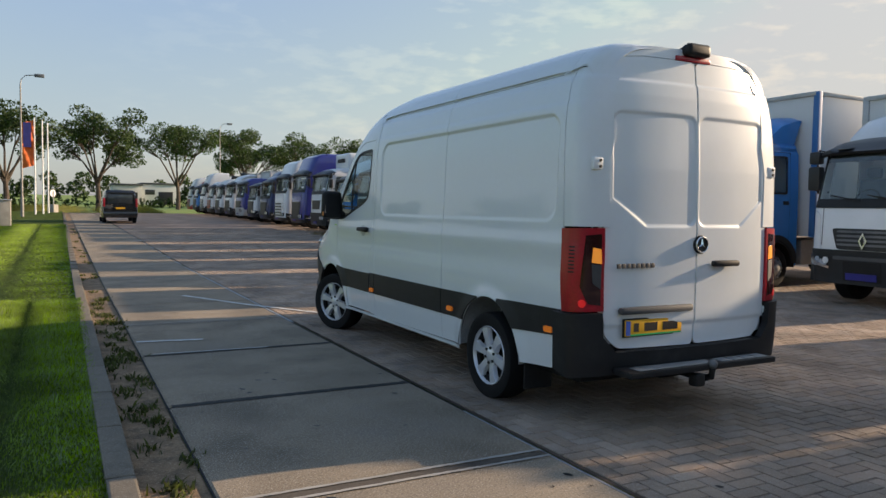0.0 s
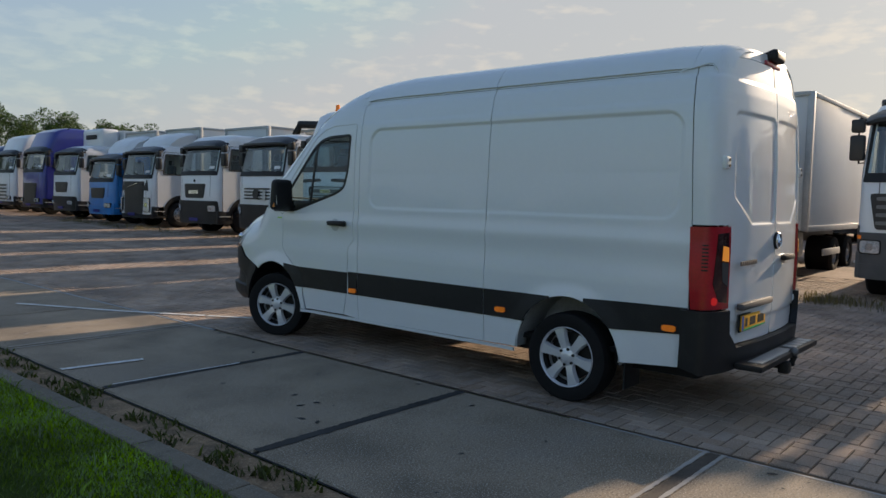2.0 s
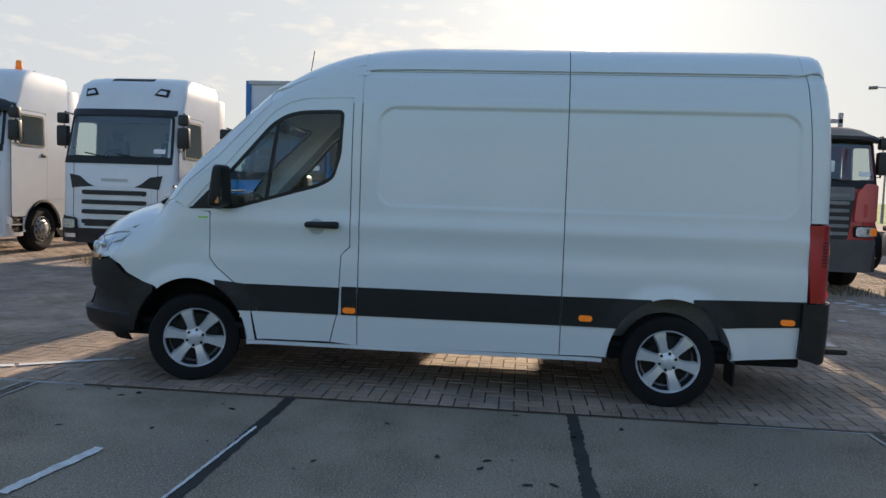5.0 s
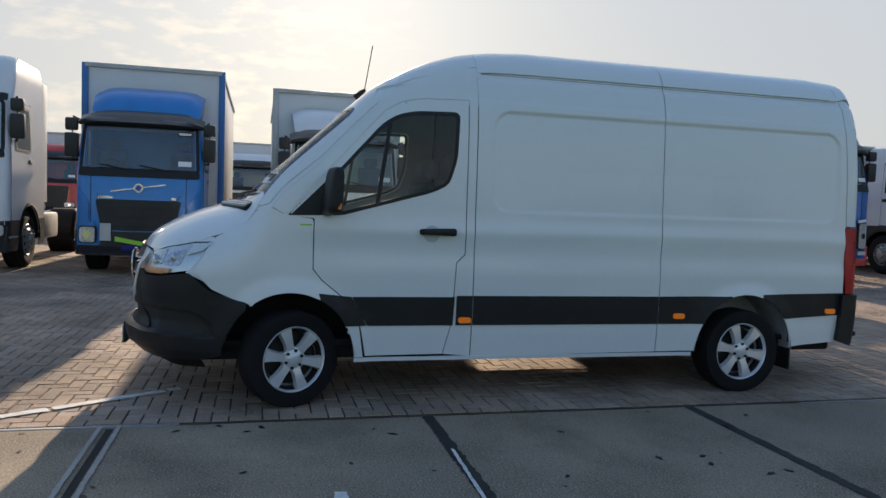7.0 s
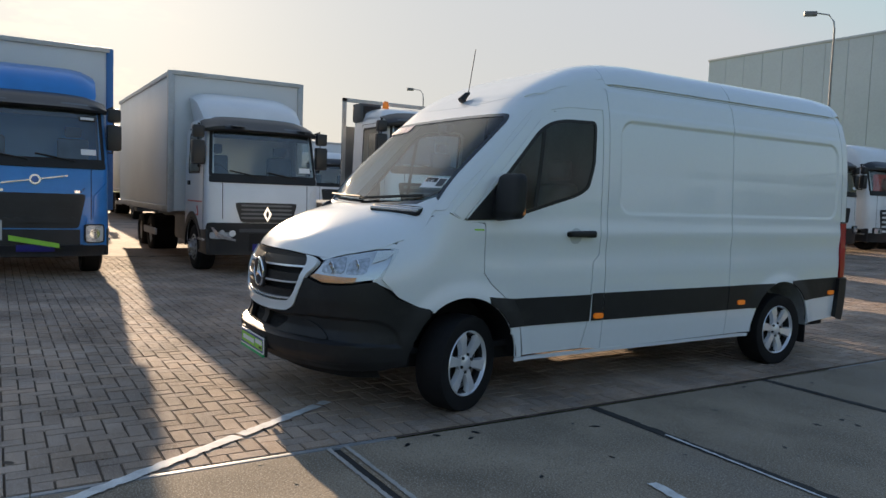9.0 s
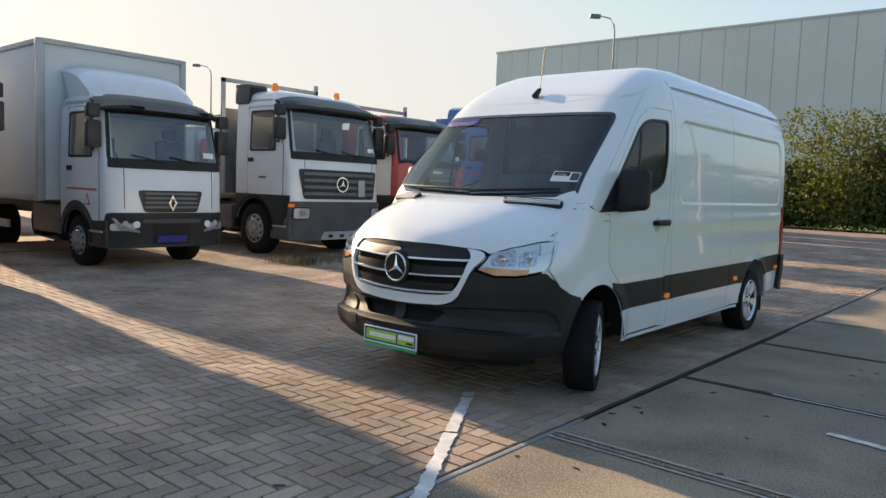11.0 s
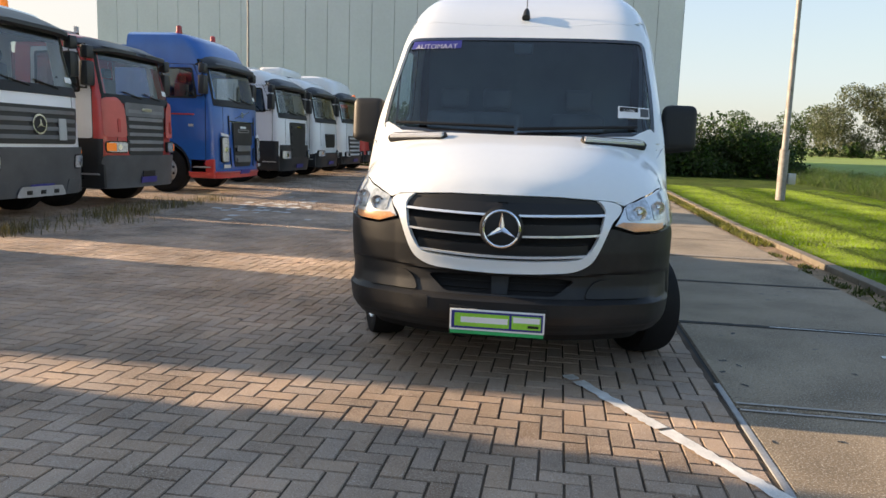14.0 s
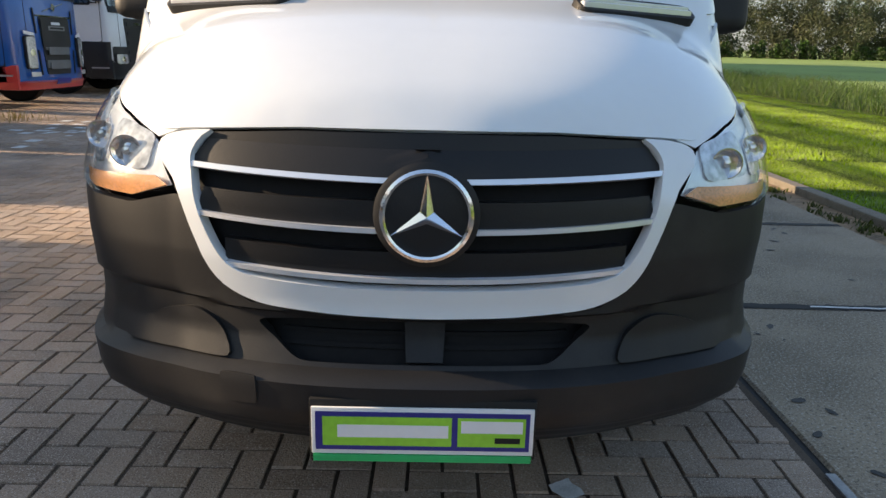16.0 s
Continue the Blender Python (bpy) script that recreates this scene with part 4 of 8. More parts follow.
# bonnet
def lip_y(w):
    """Where the bonnet's front edge lies, w metres from the middle."""
    ze = float(np.interp(abs(w), [0, 0.3, 0.6, 0.66, 0.8, 0.88], [1.10, 1.098, 1.082, 1.072, 1.112, 1.155]))
    lo, hi = 8.9, 9.744
    for _ in range(30):
        mid = (lo + hi) / 2
        if float(on_top()(np.array(w), np.array(mid))[2]) >= ze:
            lo = mid
        else:
            hi = mid
    return lo


BON = [(-0.90, 8.84), (-0.68, 9.0), (-0.45, 9.075), (0, 9.10), (0.45, 9.075), (0.68, 9.0), (0.90, 8.84), (0.915, 9.0)] + [(w, lip_y(w)) for w in np.linspace(0.885, -0.885, 41)] + [(-0.915, 9.0)]
# white metal under the seams of the nose and the cab roof
part("scuttle_panel", patch([(-0.89, 8.80), (0.89, 8.80), (0.895, 9.05), (0.80, 9.30), (0.55, 9.50), (-0.55, 9.50), (-0.80, 9.30), (-0.895, 9.05)], on_top(-0.022), [[(w, float(screen_y(np.array([w]), np.array([z]))[0]) - 0.02) for w, z in SCREEN]], 0.03, 0, out=(0, 0, 1)), "white", van)
for s in (-1, 1):
    part("inner_wing", patch([(8.52, 1.20), (8.60, 1.34), (8.72, 1.36), (8.84, 1.42), (9.06, 1.27), (9.22, 1.15), (9.37, 0.94), (9.2, 0.86)], on_side(s, -0.014), (), 0.03, 0, out=(s, 0, 0)), "white", van)
    part("roof_frame", patch([(7.30, 2.20), (7.30, 2.57), (7.65, 2.49), (7.92, 2.31), (8.12, 2.12), (8.84, 1.43), (8.70, 1.35), (8.02, 2.10), (7.88, 2.19)], on_side(s, -0.007), (), 0.025, 0, out=(s, 0, 0)), "white", van)
part("roof_bow", patch([(-0.90, 7.30), (0.90, 7.30), (0.90, 7.8), (0.84, 8.02), (0.70, 8.13), (-0.70, 8.13), (-0.84, 8.02), (-0.90, 7.8)], on_top(-0.007), (), 0.03, 0, out=(0, 0, 1)), "white", van)
bonnet = part("bonnet", patch(BON, on_top(0.003), (), 0.022, out=(0, 0, 1)), "white", van)


def bar_on(p0, p1, across, width, z0, z1):
    """A slim bar with rounded ends from p0 to p1, lying across the given direction."""
    e1 = (p1 - p0).normalized()
    e2 = (across - e1 * across.dot(e1)).normalized()
    e3 = e1.cross(e2)
    if e3.z < 0:
        e3 = -e3
    L = (p1 - p0).length
    bm = bmesh.new()
    ring = rounded([(0, -width / 2), (L, -width / 2), (L, width / 2), (0, width / 2)], width * 0.45, 4)
    low, mid, top = ([bm.verts.new(p0 + e1 * (u if k < 2 else L / 2 + (u - L / 2) * 0.99) + e2 * v * (1 if k < 2 else 0.82) + e3 * z) for u, v in ring] for k, z in enumerate((z0, z1 - 0.002, z1)))
    for q0, q1 in ((low, mid), (mid, top)):
        for i in range(len(ring)):
            bm.faces.new((q0[i], q0[(i + 1) % len(ring)], q1[(i + 1) % len(ring)], q1[i]))
    bm.faces.new(top)
    bmesh.ops.recalc_face_normals(bm, faces=bm.faces[:])
    return bm


for s in (-1, 1):
    q0, q1 = (Vector((s * w, yy - VY, float(on_top(0.020)(np.array(w), np.array(yy))[2]))) for w, yy in ((0.43, 9.140), (0.835, 8.955)))
    fall = Vector((0, 0.94, -0.34))
    vent = part("bonnet_vent", bar_on(q0, q1, fall + Vector((0, 0, -0.2)), 0.085, -0.03, 0.006), "ink", bonnet)
    for k in (-0.020, 0.018):
        shift = fall * k
        part("vent_slat", bar_on(q0.lerp(q1, 0.03) + shift, q1.lerp(q0, 0.03) + shift, fall + Vector((0, 0.25, 0.25)), 0.028, -0.004, 0.013), "bright_trim", vent)

# front bumper, grille and lamps
F = on_front
bumper_half = [(1.38, 0.745), (1.30, 0.765), (1.144, 0.82), (1.00, 0.938), (0.80, 0.908), (0.70, 0.903), (0.615, 0.935), (0.585, 0.935), (0.50, 0.735), (0.42, 0.688), (0.2, 0.668)]
bumper_top = [(-u, z) for u, z in bumper_half] + [(0, 0.663)] + bumper_half[::-1]
bumper_low = [(1.36, 0.62), (1.22, 0.37), (1.05, 0.335), (0.6, 0.328), (0, 0.325), (-0.6, 0.328), (-1.05, 0.335), (-1.22, 0.37), (-1.36, 0.62)]
intake = rounded([(-0.31, 0.552), (0.31, 0.552), (0.42, 0.64), (0.30, 0.652), (-0.30, 0.652), (-0.42, 0.64)], 0.03)


def arch_u():
    """The front wheel's cut-out, in the front's coordinates."""
    res = []
    for y, z in ARCH_F:
        res.append((NOSE_U - NOSE_D + nose_y(z) - y, z))
    return res


AU = arch_u()


def bumper_map(u, z):
    """The bumper's surface: a proud lip below, a hollow with a sharp brow above it."""
    a = np.abs(u)
    brow = np.interp(a, [0, 0.45, 0.62, 0.80, 1.0, 1.08, 1.16, 1.22], [0.664, 0.668, 0.685, 0.690, 0.675, 0.645, 0.58, 0.50])
    base = np.interp(a, [0, 0.8, 1.2], [0.532, 0.527, 0.502])
    hollow = sstep(base - 0.004, base + 0.010, z) * sstep(brow + 0.006, brow - 0.010, z)
    lip = sstep(base + 0.006, base - 0.008, z) * sstep(0.375, 0.398, z) * sstep(1.24, 1.16, a)
    side = sstep(0.75, 1.0, a)
    off = 0.010 + (0.020 - 0.012 * side) * lip - (0.022 - 0.010 * side) * hollow - 0.02 * sstep(0.372, 0.33, z)
    x0, y0, z0 = on_front(0.0)(u, z)
    x1, y1, z1 = on_front(1.0)(u, z)
    return x0 + (x1 - x0) * off, y0 + (y1 - y0) * off, z0


bumper = part("front_bumper", patch(bumper_top + bumper_low, bumper_map, [intake, AU, [(-u, z) for u, z in AU]], 0.012, 0.03, out=(0, 1, 0)), "black_plastic", van, "black textured plastic front bumper")
for s in (-1, 1):
    part("fog_blank", patch(rounded([(s * 0.47, 0.546), (s * 0.76, 0.542), (s * 0.705, 0.600), (s * 0.635, 0.643), (s * 0.565, 0.652), (s * 0.505, 0.618)], 0.03), F(0.0), (), 0.015, 0.02, out=(0, 1, 0)), "black_plastic", bumper)
part("chin", patch([(-1.0, 0.26), (1.0, 0.26), (1.0, 0.36), (-1.0, 0.36)], F(-0.10), (), 0.04, 0.01, out=(0, 1, 0)), "dark", bumper)
part("tow_cover", patch(rect(0.40, 0.49, 0.455, 0.53, 0.01), F(0.035), (), 0.02, 0.006, out=(0, 1, 0)), "black_plastic", bumper)
part("intake_back", patch(rect(-0.46, 0.46, 0.53, 0.67), F(-0.07), (), 0.04, 0, out=(0, 1, 0)), "dark", bumper)
for z in (0.57, 0.60, 0.63):
    part("intake_slat", patch([(-0.36, z), (0.36, z), (0.36, z + 0.01), (-0.36, z + 0.01)], F(-0.060), (), 0.03, 0.02, out=(0, 1, 0)), "dark", bumper)
part("intake_post", patch([(-0.045, 0.55), (0.045, 0.55), (0.05, 0.655), (-0.05, 0.655)], F(-0.035), (), 0.02, 0.03, out=(0, 1, 0)), "black_plastic", bumper)
# white grille surround
GR_OUT = rounded([(-0.665, 1.085), (-0.69, 1.05), (-0.59, 0.94), (-0.505, 0.74), (-0.41, 0.69), (-0.2, 0.675), (0, 0.67), (0.2, 0.675), (0.41, 0.69), (0.505, 0.74), (0.59, 0.94), (0.69, 1.05), (0.665, 1.085), (0.3, 1.10), (0, 1.10), (-0.3, 1.10)], 0.06)
GR_IN = rounded([(-0.60, 1.15), (-0.625, 1.05), (-0.575, 0.98), (-0.485, 0.79), (-0.42, 0.757), (-0.2, 0.743), (0, 0.74), (0.2, 0.743), (0.42, 0.757), (0.485, 0.79), (0.575, 0.98), (0.625, 1.05), (0.60, 1.15)], 0.07)
grille = part("grille", patch(GR_OUT, F(0.018), [GR_IN], 0.014, 0.03, out=(0, 1, 0)), "white", van, "white grille frame with black bars and chrome strips")
part("grille_back", patch(shrink(GR_OUT, 0.01), F(-0.04), (), 0.03, 0, out=(0, 1, 0)), "dark", grille)
part("grille_bar", patch([(-0.545, 1.045), (0.545, 1.045), (0.55, 1.078), (0.3, 1.094), (0, 1.097), (-0.3, 1.094), (-0.55, 1.078)], lambda w, z: (w, 2.940 - 0.38 * w * w - (z - 1.05) * 0.25, z), (), 0.02, 0.03, out=(0, 1, 0)), "grille_black", grille)
for z0, ww, kk in ((0.994, 0.605, 0.04), (0.880, 0.545, 0.065), (0.762, 0.475, 0.09)):
    zz = lambda u, z0=z0, kk=kk: z0 + kk * u * u
    us = np.linspace(-ww, ww, 15)
    hi, mid = 0.07, 0.012
    part("grille_bar", patch([(u, zz(u)) for u in us] + [(u, zz(u) + hi * (1 - 0.3 * abs(u))) for u in us[::-1]], F(0.0), (), 0.018, 0.03, out=(0, 1, 0)), "grille_black", grille)
    part("chrome_strip", patch([(u, zz(u) - 0.005) for u in us] + [(u, zz(u) + mid - 0.005) for u in us[::-1]], F(0.014), (), 0.012, 0.015, out=(0, 1, 0), res2=0.006), "bright_trim", grille)


def star_badge(parent, x, y, z, r, face):
    """Ring with a three-pointed star, facing along +y or -y."""
    disc = lathe([(0, 0), (0, r * 1.12), (0.012 * face, r * 1.14), (0.02 * face, r * 1.0), (0.018 * face, 0)], 40, axis="y", at=(x, y, z))
    badge = part("badge", disc, "black_plastic", parent)
    part("badge_ring", lathe([(0.012 * face, r * 0.86), (0.028 * face, r * 0.88), (0.030 * face, r * 0.93), (0.026 * face, r * 1.0), (0.01 * face, r * 1.02)], 48, axis="y", at=(x, y, z)), "chrome", badge)
    st = bmesh.new()
    c = st.verts.new((x, y + 0.036 * face, z))
    pts = []
    for k in range(6):
        a, rr = radians(90 + 60 * k), r * (0.9 if k % 2 == 0 else 0.17)
        pts.append(st.verts.new((x + rr * math.cos(a), y + 0.020 * face, z + rr * math.sin(a))))
    for k in range(6):
        st.faces.new((c, pts[k], pts[(k + 1) % 6]))
    bmesh.ops.recalc_face_normals(st, faces=st.faces[:])
    part("badge_star", st, "chrome", badge, smooth=False)


star_badge(grille, 0, 9.812 - VY, 0.922, 0.106, 1)
for s in (-1, 1):
    out = [(s * 0.695, 1.055), (s * 0.62, 0.948), (s * 0.70, 0.913), (s * 0.80, 0.918), (s * 1.005, 0.95), (s * 1.09, 1.08), (s * 1.118, 1.155), (s * 0.97, 1.145), (s * 0.80, 1.105)]
    lamp = part("headlamp", patch(rounded(out, 0.02), F(0.016), (), 0.014, 0.012, out=(0, 1, 0)), "lens", van, "clear headlamp with a pale amber indicator strip")
    part("lamp_bowl", patch(shrink(out, 0.006), F(-0.012), (), 0.02, 0.0, out=(0, 1, 0)), "lampbowl", lamp)
    for u, z, r in ((0.745, 1.02, 0.040), (0.872, 1.045, 0.038)):
        x, y, zz2 = (float(q) for q in F(0.0)(np.array(s * u), np.array(z)))
        part("lamp_reflector", lathe([(-0.02, 0.004), (-0.015, r * 0.5), (0.006, r), (0.012, r), (0.012, r * 0.92), (-0.008, r * 0.45), (-0.005, 0.012), (0.012, 0.010), (0.014, 0.0)], 24, axis="y", at=(x, y - 0.004, zz2)), "chrome", lamp)
    part("indicator", patch([(s * 0.632, 0.953), (s * 0.70, 0.920), (s * 0.80, 0.924), (s * 0.87, 0.934), (s * 0.88, 0.964), (s * 0.82, 0.964), (s * 0.76, 0.966), (s * 0.66, 0.972)], F(0.006), (), 0.012, 0.006, out=(0, 1, 0)), "amber_pale", lamp)
    part("lamp_edge", patch([(s * 0.70, 1.06), (s * 0.80, 1.108), (s * 0.97, 1.148), (s * 1.118, 1.158), (s * 1.10, 1.185), (s * 0.95, 1.178), (s * 0.80, 1.14), (s * 0.66, 1.09)], F(-0.006), (), 0.014, 0.004, out=(0, 1, 0)), "white", lamp)
    for u0, u1 in ((0.685, 0.80), (0.81, 0.93)):
        part("lamp_chamber", patch(rounded([(s * u0, 0.978), (s * u1, 0.985), (s * (u1 + 0.02), 1.10), (s * (u0 + 0.02), 1.065)], 0.025), F(-0.006), (), 0.014, 0.006, out=(0, 1, 0)), "lamp_cell", lamp)
    part("lamp_blade", patch([(s * 0.96, 1.06), (s * 1.05, 1.09), (s * 1.10, 1.145), (s * 0.98, 1.135)], F(0.004), (), 0.012, 0.006, out=(0, 1, 0)), "white", lamp)

# show plate on the front
plate = part("front_plate", box(-0.262, 0.262, 9.868 - VY, 9.876 - VY, 0.352, 0.472, 0.003), "paper", van, "dealer's advertising plate in blue, lime and white")
part("plate_holder", box(-0.268, 0.268, 9.845 - VY, 9.866 - VY, 0.335, 0.488, 0.004), "ink", plate)
part("plate_field", box(-0.252, 0.252, 9.876 - VY, 9.8775 - VY, 0.364, 0.462), "navy", plate)
for a, b in ((-0.235, 0.068), (0.082, 0.242)):
    part("lime_field", box(-b, -a, 9.8775 - VY, 9.879 - VY, 0.376, 0.45), "lime", plate)
part("lettering_bar", box(-0.06, 0.20, 9.879 - VY, 9.880 - VY, 0.398, 0.43), "paper", plate)
part("lettering_bar", box(-0.235, -0.09, 9.879 - VY, 9.880 - VY, 0.412, 0.443), "paper", plate)
part("lettering_bar", box(-0.23, -0.17, 9.879 - VY, 9.880 - VY, 0.386, 0.40), "ink", plate)
part("green_strip", box(-0.258, 0.258, 9.866 - VY, 9.879 - VY, 0.334, 0.351), "green_strip", plate)

# rear: doors, lamps, bumper, step, tow bar
R = rear_door_map
DL = [(-0.006, 0.56), (-0.006, 2.57), (-0.45, 2.567), (-0.69, 2.548), (-0.768, 2.475), (-0.80, 2.25), (-0.812, 1.8), (-0.80, 1.38), (-0.79, 0.8), (-0.765, 0.65), (-0.67, 0.565)]
for s in (1, -1):
    d = [(-s * u, z) for u, z in DL]
    rd = part("rear_door", patch(shrink(rounded(d, 0.04), 0.003), R(0.012), (), 0.010, 0.02, out=(0, -1, 0)), "white", van)
    for z in (1.82, 0.75):
        hx, hy, hz = (float(q) for q in R(0.0)(np.array(-s * 0.85), np.array(z)))
        hinge = part("door_hinge", box(hx - 0.045, hx + 0.045, hy - 0.035, hy + 0.03, hz - 0.042, hz + 0.042, 0.012), "white", rd)
        for k in (-1, 1):
            part("hinge_bolt", lathe([(0, 0), (0, 0.010), (-0.008, 0.010), (-0.008, 0)], 10, axis="y", at=(hx + 0.012, hy - 0.034, hz + 0.02 * k)), "ink", hinge)
    # tail lamp wrapping the corner
    tl = [(-s * 0.56, 1.39), (-s * 0.555, 1.10), (-s * 0.55, 0.83), (-s * 0.88, 0.825), (-s * 0.895, 1.05), (-s * 0.90, 1.385)]
    lamp = part("tail_lamp", patch(tl, on_rear(0.012), (), 0.02, 0.025, out=(-s, -1, 0)), "red_lens", van, "red wrap-round tail lamp")
    part("tail_lamp_core", patch([(-s * 0.575, 1.35), (-s * 0.57, 0.87), (-s * 0.64, 0.88), (-s * 0.70, 1.0), (-s * 0.67, 1.34)], on_rear(0.0155), (), 0.02, 0.004, out=(-s, -1, 0)), "red_dark", lamp)
    part("tail_indicator", patch([(-s * 0.575, 1.25), (-s * 0.57, 1.15), (-s * 0.625, 1.16), (-s * 0.62, 1.26)], on_rear(0.019), (), 0.015, 0.004, out=(-s, -1, 0)), "amber_on", lamp, "lit amber indicator")
    part("tail_reverse", patch([(-s * 0.57, 1.14), (-s * 0.57, 0.98), (-s * 0.615, 1.02), (-s * 0.625, 1.15)], on_rear(0.019), (), 0.015, 0.004, out=(-s, -1, 0)), "alloy_dark", lamp)
    part("tail_light", patch(circle(-s * 0.68, 0.885, 0.028, 16), on_rear(0.019), (), 0.012, 0.004, out=(-s, -1, 0)), "red_on", lamp, "lit red tail light")
    for k in range(8):
        part("lamp_rib", patch(rect(-s * 0.79 - 0.035, -s * 0.79 + 0.035, 1.09 + 0.024 * k, 1.10 + 0.024 * k), on_rear(0.0165), (), 0.02, 0.004, out=(-s, -1, 0)), "ink", lamp)
    # black corner of the bumper
    cn = [(-s * 0.55, 0.82), (-s * 0.88, 0.818), (-s * 0.93, 0.82), (-s * 0.93, 0.42), (-s * 0.8, 0.38), (-s * 0.45, 0.40), (-s * 0.45, 0.56), (-s * 0.545, 0.66)]
    part("bumper_corner", patch(cn, on_rear(0.045), (), 0.02, 0.05, out=(-s, -1, 0)), "black_plastic", van)
    part("rear_reflector", patch(rect(min(-s * 0.55, -s * 0.43), max(-s * 0.55, -s * 0.43), 0.46, 0.49), on_rear(0.018), (), 0.02, 0.006, out=(-s, -1, 0)), "red_lens", van)
part("rear_bumper", patch(rounded([(-0.50, 0.405), (0.50, 0.405), (0.50, 0.552), (-0.50, 0.552)], 0.02), on_rear(0.045), (), 0.02, 0.08, out=(0, -1, 0)), "black_plastic", van, "black plastic rear bumper")
part("bumper_tread", box(-0.62, 0.62, 3.775 - VY, 3.86 - VY, 0.549, 0.557, 0.003), "black_plastic", van)
st = box(-0.74, 0.66, 3.61 - VY, 3.80 - VY, 0.405, 0.45, 0.015)
step_ob = part("rear_step", st, "black_plastic", van, "black steel step under the rear doors")
for x0 in (-0.64, 0.14, 0.26, 0.38, 0.50):
    part("step_tread", box(x0, x0 + 0.10 if x0 > 0 else x0 + 0.7, 3.64 - VY, 3.74 - VY, 0.449, 0.455, 0.002), "galv", step_ob)
tow = part("tow_bar", tube([(0.0, 3.95 - VY, 0.34), (0.0, 3.70 - VY, 0.33), (0.0, 3.62 - VY, 0.36), (0.0, 3.61 - VY, 0.42)], 0.026, 10), "ink", van, "black tow bar with ball")
bl = bmesh.new()
bmesh.ops.create_uvsphere(bl, u_segments=14, v_segments=8, radius=0.034, matrix=Matrix.Translation((0.0, 3.61 - VY, 0.45)))
part("tow_ball", bl, "steel", tow)
part("tow_socket", box(-0.16, -0.07, 3.60 - VY, 3.68 - VY, 0.30, 0.39, 0.02), "ink", tow)
# number plate with plain bars, handle strip, badge, handle
ry = float(R(0.012)(np.array(-0.45), np.array(0.72))[1])
np_ob = part("number_plate", box(-0.64, -0.12, ry - 0.018, ry - 0.008, 0.655, 0.765, 0.004), "yellow_plate", van, "yellow number plate with a blue end")
part("plate_band", box(-0.635, -0.595, ry - 0.0195, ry - 0.018, 0.66, 0.76), "plate_blue", np_ob)
for x0, x1 in ((-0.565, -0.52), (-0.47, -0.35), (-0.30, -0.16)):
    part("plate_bar", box(x0, x1, ry - 0.0195, ry - 0.018, 0.683, 0.742), "ink", np_ob)
part("plate_rim", box(-0.65, -0.11, ry - 0.008, ry + 0.004, 0.645, 0.775, 0.004), "ink", np_ob)
part("green_strip", box(-0.595, -0.125, ry - 0.0195, ry - 0.018, 0.656, 0.667), "green_strip", np_ob)
part("plate_handle", box(-0.69, -0.03, ry - 0.045, ry + 0.01, 0.805, 0.855, 0.02), "t_grey", van, "dark grey strip handle over the plate")
star_badge(van, 0.03, float(R(0.012)(np.array(0.0), np.array(1.27))[1]), 1.275, 0.058, -1)
hy = float(R(0.012)(np.array(0.2), np.array(1.12))[1])
part("rear_handle", box(0.14, 0.40, hy - 0.05, hy - 0.005, 1.115, 1.16, 0.018), "ink", van, "black rear door handle")
for k, x0 in enumerate(np.linspace(-0.735, -0.435, 8)):
    part("model_bar", box(x0, x0 + 0.034, hy - 0.008, hy - 0.001, 1.12, 1.152, 0.002), "alloy_dark", van)
# reversing camera and third brake lamp on the roof's end
cy = 3.93 - VY
cam_base = part("brake_lamp", box(-0.18, 0.15, cy - 0.075, cy + 0.03, 2.566, 2.604, 0.012), "red_lens", van, "red third brake lamp")
hump = box(-0.11, 0.11, cy - 0.12, cy + 0.08, 2.604, 2.694, 0.03, seg=3)
for v in hump.verts:
    if v.co.z > 2.65 and v.co.y > cy:
        v.co.z -= 0.05
part("roof_camera", hump, "ink", van, "black reversing camera housing")

# interior
part("inner_floor", box(-0.9, 0.9, 3.95 - VY, 9.2 - VY, 0.42, 0.46), "dark", van)
part("bulkhead", box(-0.88, 0.88, 7.18 - VY, 7.21 - VY, 0.45, 2.40), "bulkhead", van)
part("dashboard", box(-0.86, 0.86, 8.45 - VY, 9.02 - VY, 0.85, 1.38, 0.10, seg=3), "cabin", van, "dark grey dashboard")
part("instrument_hood", box(-0.68, -0.22, 8.42 - VY, 8.75 - VY, 1.36, 1.47, 0.05, seg=3), "cabin", van)
pts = [(-0.44 + 0.19 * math.cos(a), 8.27 - VY + 0.19 * math.sin(a) * 0.42, 1.30 + 0.19 * math.sin(a) * 0.9) for a in np.linspace(0, 2 * math.pi, 25)]
wheel_ob = part("steering_wheel", tube(pts, 0.016, 8), "cabin", van)
part("wheel_hub", box(-0.50, -0.38, 8.24 - VY, 8.32 - VY, 1.24, 1.36, 0.03), "cabin", wheel_ob)
for sx in (-0.44, 0.25, 0.62):
    seat = part("seat", box(sx - 0.22, sx + 0.22, 7.35 - VY, 7.92 - VY, 0.95, 1.10, 0.05, seg=3), "seat", van, "dark cloth seat")
    b = box(sx - 0.23, sx + 0.23, 7.34 - VY, 7.48 - VY, 1.05, 1.66, 0.06, seg=3)
    part("backrest", b, "seat", seat)
    part("headrest", box(sx - 0.12, sx + 0.12, 7.33 - VY, 7.43 - VY, 1.69, 1.86, 0.04, seg=3), "seat", seat)
part("headliner", patch([(-0.74, 7.2), (0.74, 7.2), (0.70, 8.0), (-0.70, 8.0)], on_top(-0.07), (), 0.08, 0, out=(0, 0, -1)), "bulkhead", van)
